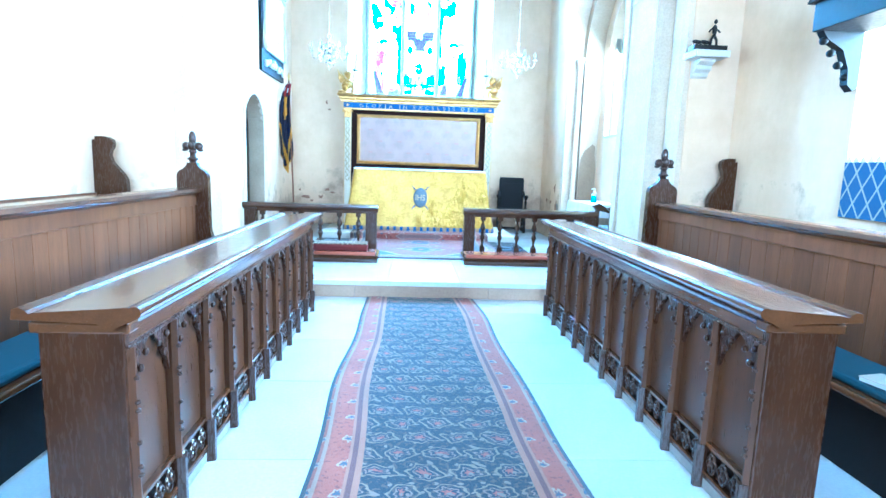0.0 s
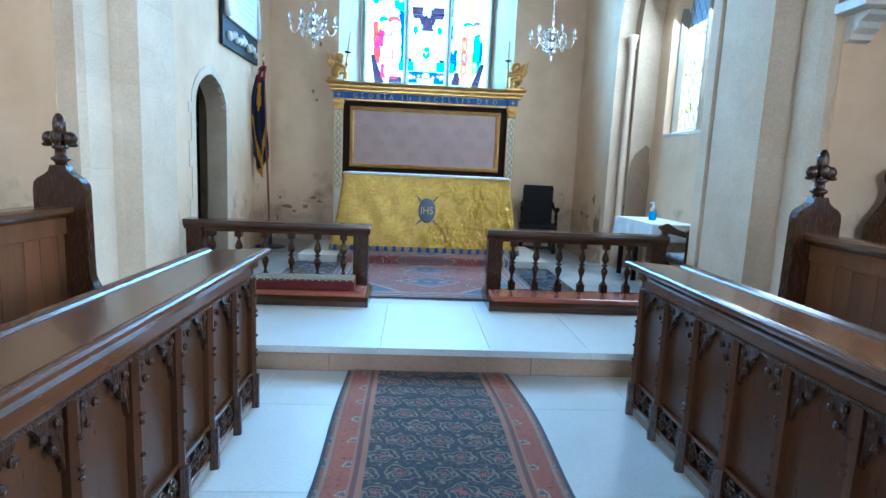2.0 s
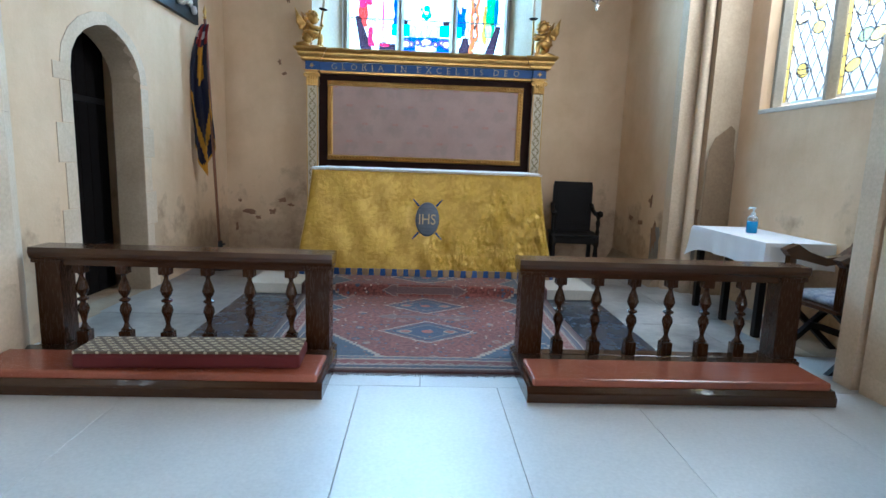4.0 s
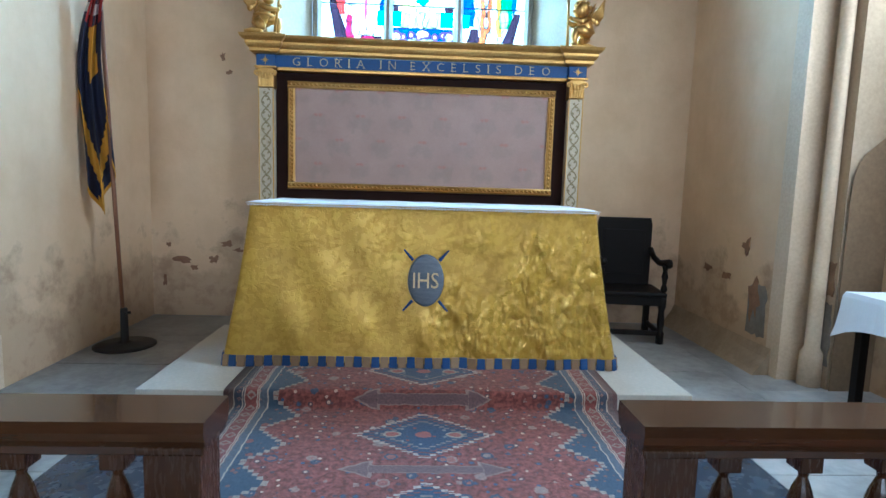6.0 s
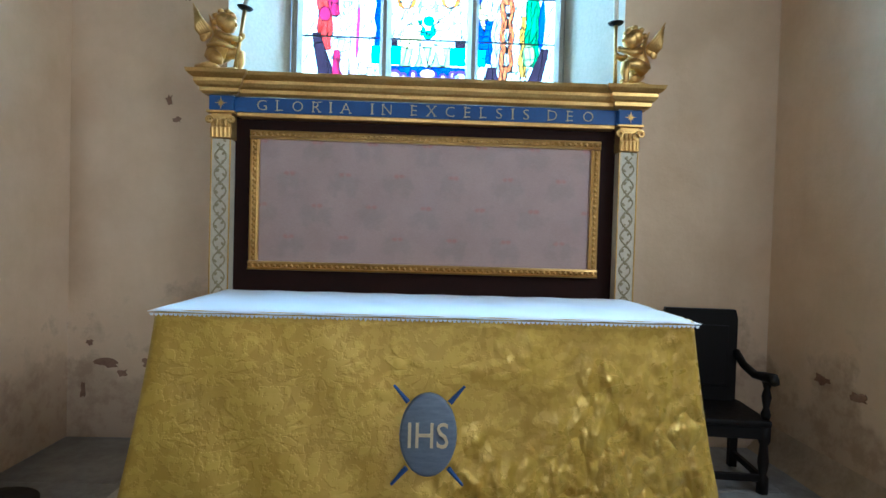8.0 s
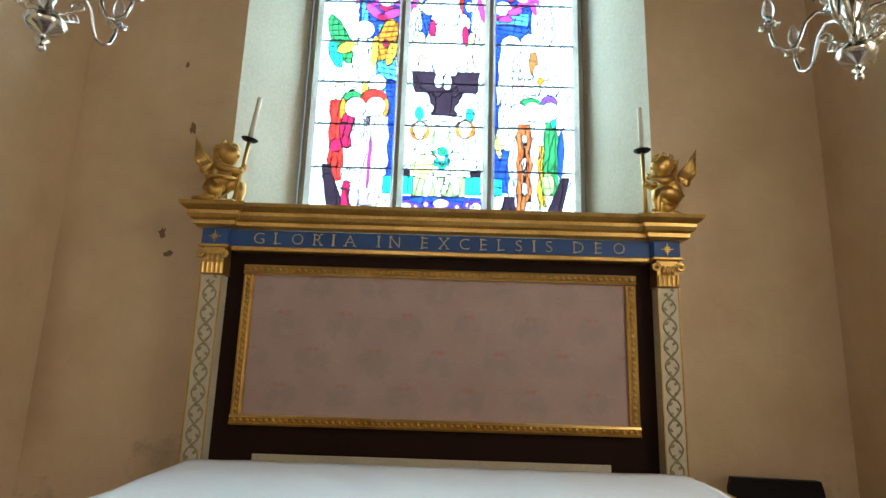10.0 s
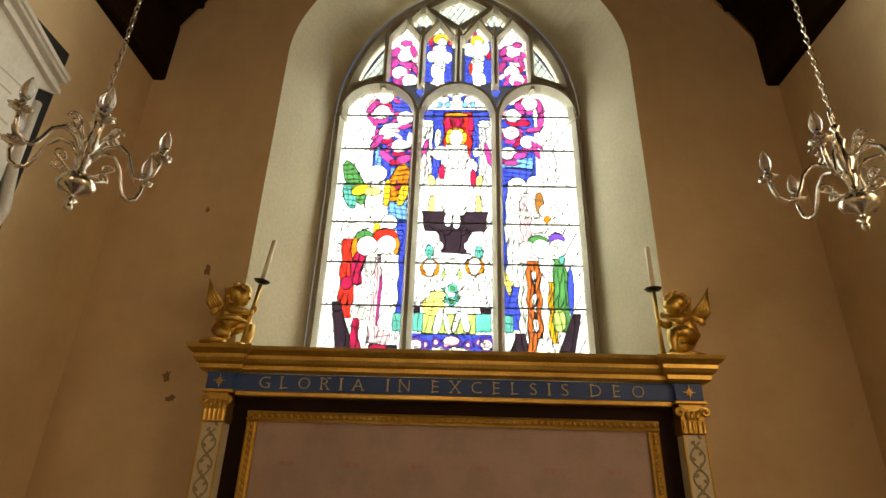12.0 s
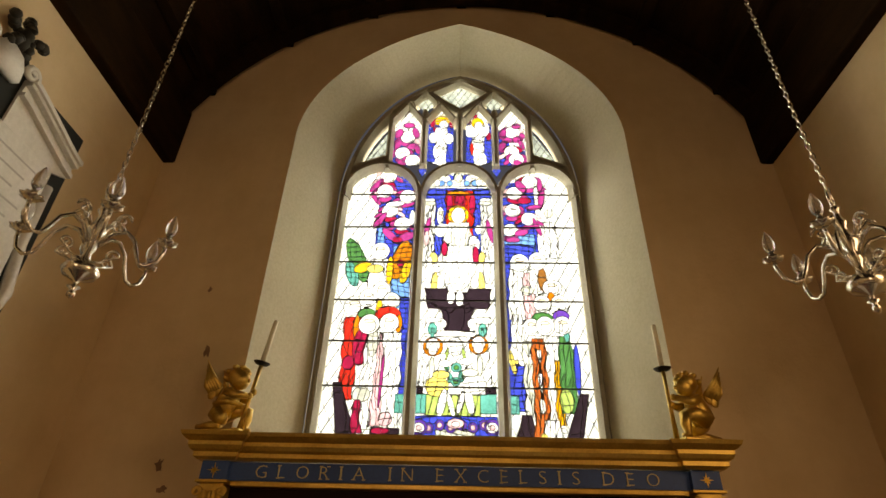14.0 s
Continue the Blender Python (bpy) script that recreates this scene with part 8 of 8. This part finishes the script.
# dark canopy bracket and blue hanging beside the stall window
CAN = thing("carved_canopy", (S_STALLWALL, 4.06, 2.2), "dark carved oak canopy on a scrolled bracket", "canopy")
part("canopy_top", prism(bmesh.new(), [(-0.42, 0.62), (0.0, 0.62), (0.0, 0.88), (-0.36, 0.74)], "y", -0.9, 0.14), M_BLACKOAK_SHADE, CAN)
part("frieze", solid(-0.38, -0.001, -0.88, 0.10, 0.40, 0.62, 0.008), M_BLACKOAK_SHADE, CAN)
part("bracket", prism(bmesh.new(), [(-0.001, 0.40), (-0.34, 0.40), (-0.30, 0.34), (-0.16, 0.26), (-0.10, 0.12), (-0.09, 0.0), (-0.04, -0.05), (-0.001, -0.02)], "y", 0.02, 0.10), M_BLACKOAK_SHADE, CAN)
for q in range(4):
    part("crocket", blob(bmesh.new(), (-0.30 + 0.07 * q, 0.06, 0.33 - 0.09 * q), (0.030, 0.04, 0.032), 8), M_BLACKOAK_SHADE, CAN, smooth=True)
m, n, l = tree("blue lattice cloth")
b = n["Principled BSDF"]
co = n.new("ShaderNodeTexCoord").outputs["Object"]
sep = n.new("ShaderNodeSeparateXYZ")
l.new(co, sep.inputs[0])
d1 = calc(n, l, "FRACT", calc(n, l, "MULTIPLY", calc(n, l, "ADD", sep.outputs[1], calc(n, l, "MULTIPLY", sep.outputs[2], 0.6)), 7.0))
d2 = calc(n, l, "FRACT", calc(n, l, "MULTIPLY", calc(n, l, "SUBTRACT", sep.outputs[1], calc(n, l, "MULTIPLY", sep.outputs[2], 0.6)), 7.0))
line = calc(n, l, "MAXIMUM", calc(n, l, "LESS_THAN", d1, 0.12), calc(n, l, "LESS_THAN", d2, 0.12))
l.new(blend(n, l, line, (0.022, 0.06, 0.15), (0.30, 0.28, 0.22)), b.inputs["Base Color"])
woven(n, l, b, co)
HANG = thing("blue_hanging", (S_STALLWALL - 0.03, 3.55, 1.15), "blue lattice-patterned cloth hanging under the window", "hanging")
part("cloth", solid(-0.012, 0.012, -0.5, 0.5, 0.0, 0.44, 0.004), m, HANG)
bm = bmesh.new()
for i in range(14):
    prism(bm, [(-0.5 + i / 14, 0.44), (-0.5 + (i + 1) / 14, 0.44), (-0.5 + (i + 0.5) / 14, 0.50)], "x", -0.008, 0.008)
part("zigzag_edge", bm, M_CREAM, HANG)
# green seat pads under the desks and papers on the bench
PAD = thing("seat_pad", (-1.84, 2.4, 0.456), "long dark teal seat pad on the bench", "cushion", "seat pads")
part("pad", solid(-0.17, 0.17, -1.3, 1.3, 0.0, 0.045, 0.018), surface("dark teal cloth", (0.012, 0.042, 0.055), (0.006, 0.025, 0.034), 0.9, fine=140), PAD)
copy_thing(PAD, pose(2.34, 2.4, 0.456))
BK = thing("hymn_book", (2.27, 2.05, 0.503), "pale hymn book lying on the seat pad", "book", rz=12)
part("page_block", solid(-0.07, 0.07, -0.10, 0.10, 0.002, 0.022), M_LINEN, BK)
part("cover", solid(-0.074, 0.074, -0.104, 0.104, 0.022, 0.025), M_CREAM, BK)

# flaked and damp patches in the plaster near the altar
random.seed(31)
M_FLAKE = surface("bare flaked plaster", (0.33, 0.19, 0.11), (0.19, 0.10, 0.06), 0.95, big=9, fine=50, bump=0.6, dist=0.006)


def flake(owner, c, size, axis):
    k = 15
    bm = bmesh.new()
    pts = []
    for i in range(k):
        a = 2 * math.pi * i / k
        r = random.uniform(0.35, 1.0)
        pts.append((c[0] + size[0] * r * math.cos(a), c[1] + size[1] * r * math.sin(a)))
    if axis == "y":
        prism(bm, pts, "y", EAST - 0.005, EAST + 0.002)
    else:
        x = {"n": NORTH + 0.004, "s": SOUTH - 0.004}[axis]
        prism(bm, pts, "x", x - 0.003, x + 0.003)
    part("flaked_patch", bm, M_FLAKE, owner)


E_WALL = bpy.data.objects["wall_east"]
for c, sz in (((-1.70, 0.90), (0.09, 0.05)), ((-1.60, 0.84), (0.06, 0.03)), ((-1.83, 0.74), (0.07, 0.05)), ((-2.12, 0.73), (0.12, 0.045)), ((-2.26, 0.88), (0.03, 0.03)), ((-2.02, 0.66), (0.05, 0.04)),
              ((-2.30, 0.52), (0.03, 0.08)), ((-1.72, 2.66), (0.035, 0.05)), ((-1.66, 2.52), (0.04, 0.03)), ((-1.60, 3.42), (0.03, 0.06)), ((-1.70, 3.9), (0.02, 0.03))):
    flake(E_WALL, c, sz, "y")
S_W = bpy.data.objects["wall_south"]
for c, sz in (((10.75, 0.86), (0.10, 0.05)), ((10.45, 0.83), (0.10, 0.04)), ((10.05, 0.72), (0.10, 0.22)), ((10.2, 1.1), (0.07, 0.10))):
    flake(S_W, c, sz, "s")


# grey cement render and stained blocks at the foot of the recess
M_CEMENT = surface("grey cement render", (0.27, 0.25, 0.22), (0.15, 0.135, 0.115), 0.9, big=4, fine=30, bump=0.5, dist=0.004)
M_RUSTY = surface("brown stained stone", (0.30, 0.19, 0.11), (0.13, 0.075, 0.04), 0.9, big=6, fine=30, bump=0.4, dist=0.004)


def patch(owner, x, y0, y1, z0, z1, material, seed):
    rnd = random.Random(seed)
    pts = []
    for i in range(24):
        k, f = divmod(i, 6)
        f = f / 6
        y, z = ((y0 + (y1 - y0) * f, z0), (y1, z0 + (z1 - z0) * f), (y1 - (y1 - y0) * f, z1), (y0, z1 - (z1 - z0) * f))[k]
        pts.append((y + rnd.uniform(-0.014, 0.014), z + rnd.uniform(-0.018, 0.018)))
    part("render_patch", prism(bmesh.new(), pts, "x", x - 0.004, x + 0.003), material, owner)


ARCH_W, INNER_W = bpy.data.objects["wall_south_recess_arch"], bpy.data.objects["wall_south_recess_inner_arch"]
patch(S_W, SOUTH - 0.001, 9.90, 10.12, 0.44, 0.82, M_CEMENT, 3)
patch(INNER_W, SOUTH + 0.218, 9.52, 9.68, 0.36, 0.78, M_CEMENT, 4)
patch(INNER_W, SOUTH + 0.218, 9.53, 9.68, 0.83, 1.06, M_RUSTY, 5)
# brown damp that has climbed the jamb of the inner order
rnd = random.Random(9)
jamb = [(SOUTH + 0.226, FLOOR), (SOUTH + 0.518, FLOOR)] + [(SOUTH + 0.518 - rnd.uniform(0.0, 0.05) * (i > 8), FLOOR + 0.17 * i) for i in range(1, 11)]
jamb += [(SOUTH + 0.44, 1.93), (SOUTH + 0.36, 1.86), (SOUTH + 0.29, 1.80), (SOUTH + 0.24, 1.68), (SOUTH + 0.228, 1.5)]
part("damp_stain", prism(bmesh.new(), jamb, "y", RY + 1.034, RY + 1.0385), M_DAMP, INNER_W, "brown damp stain")
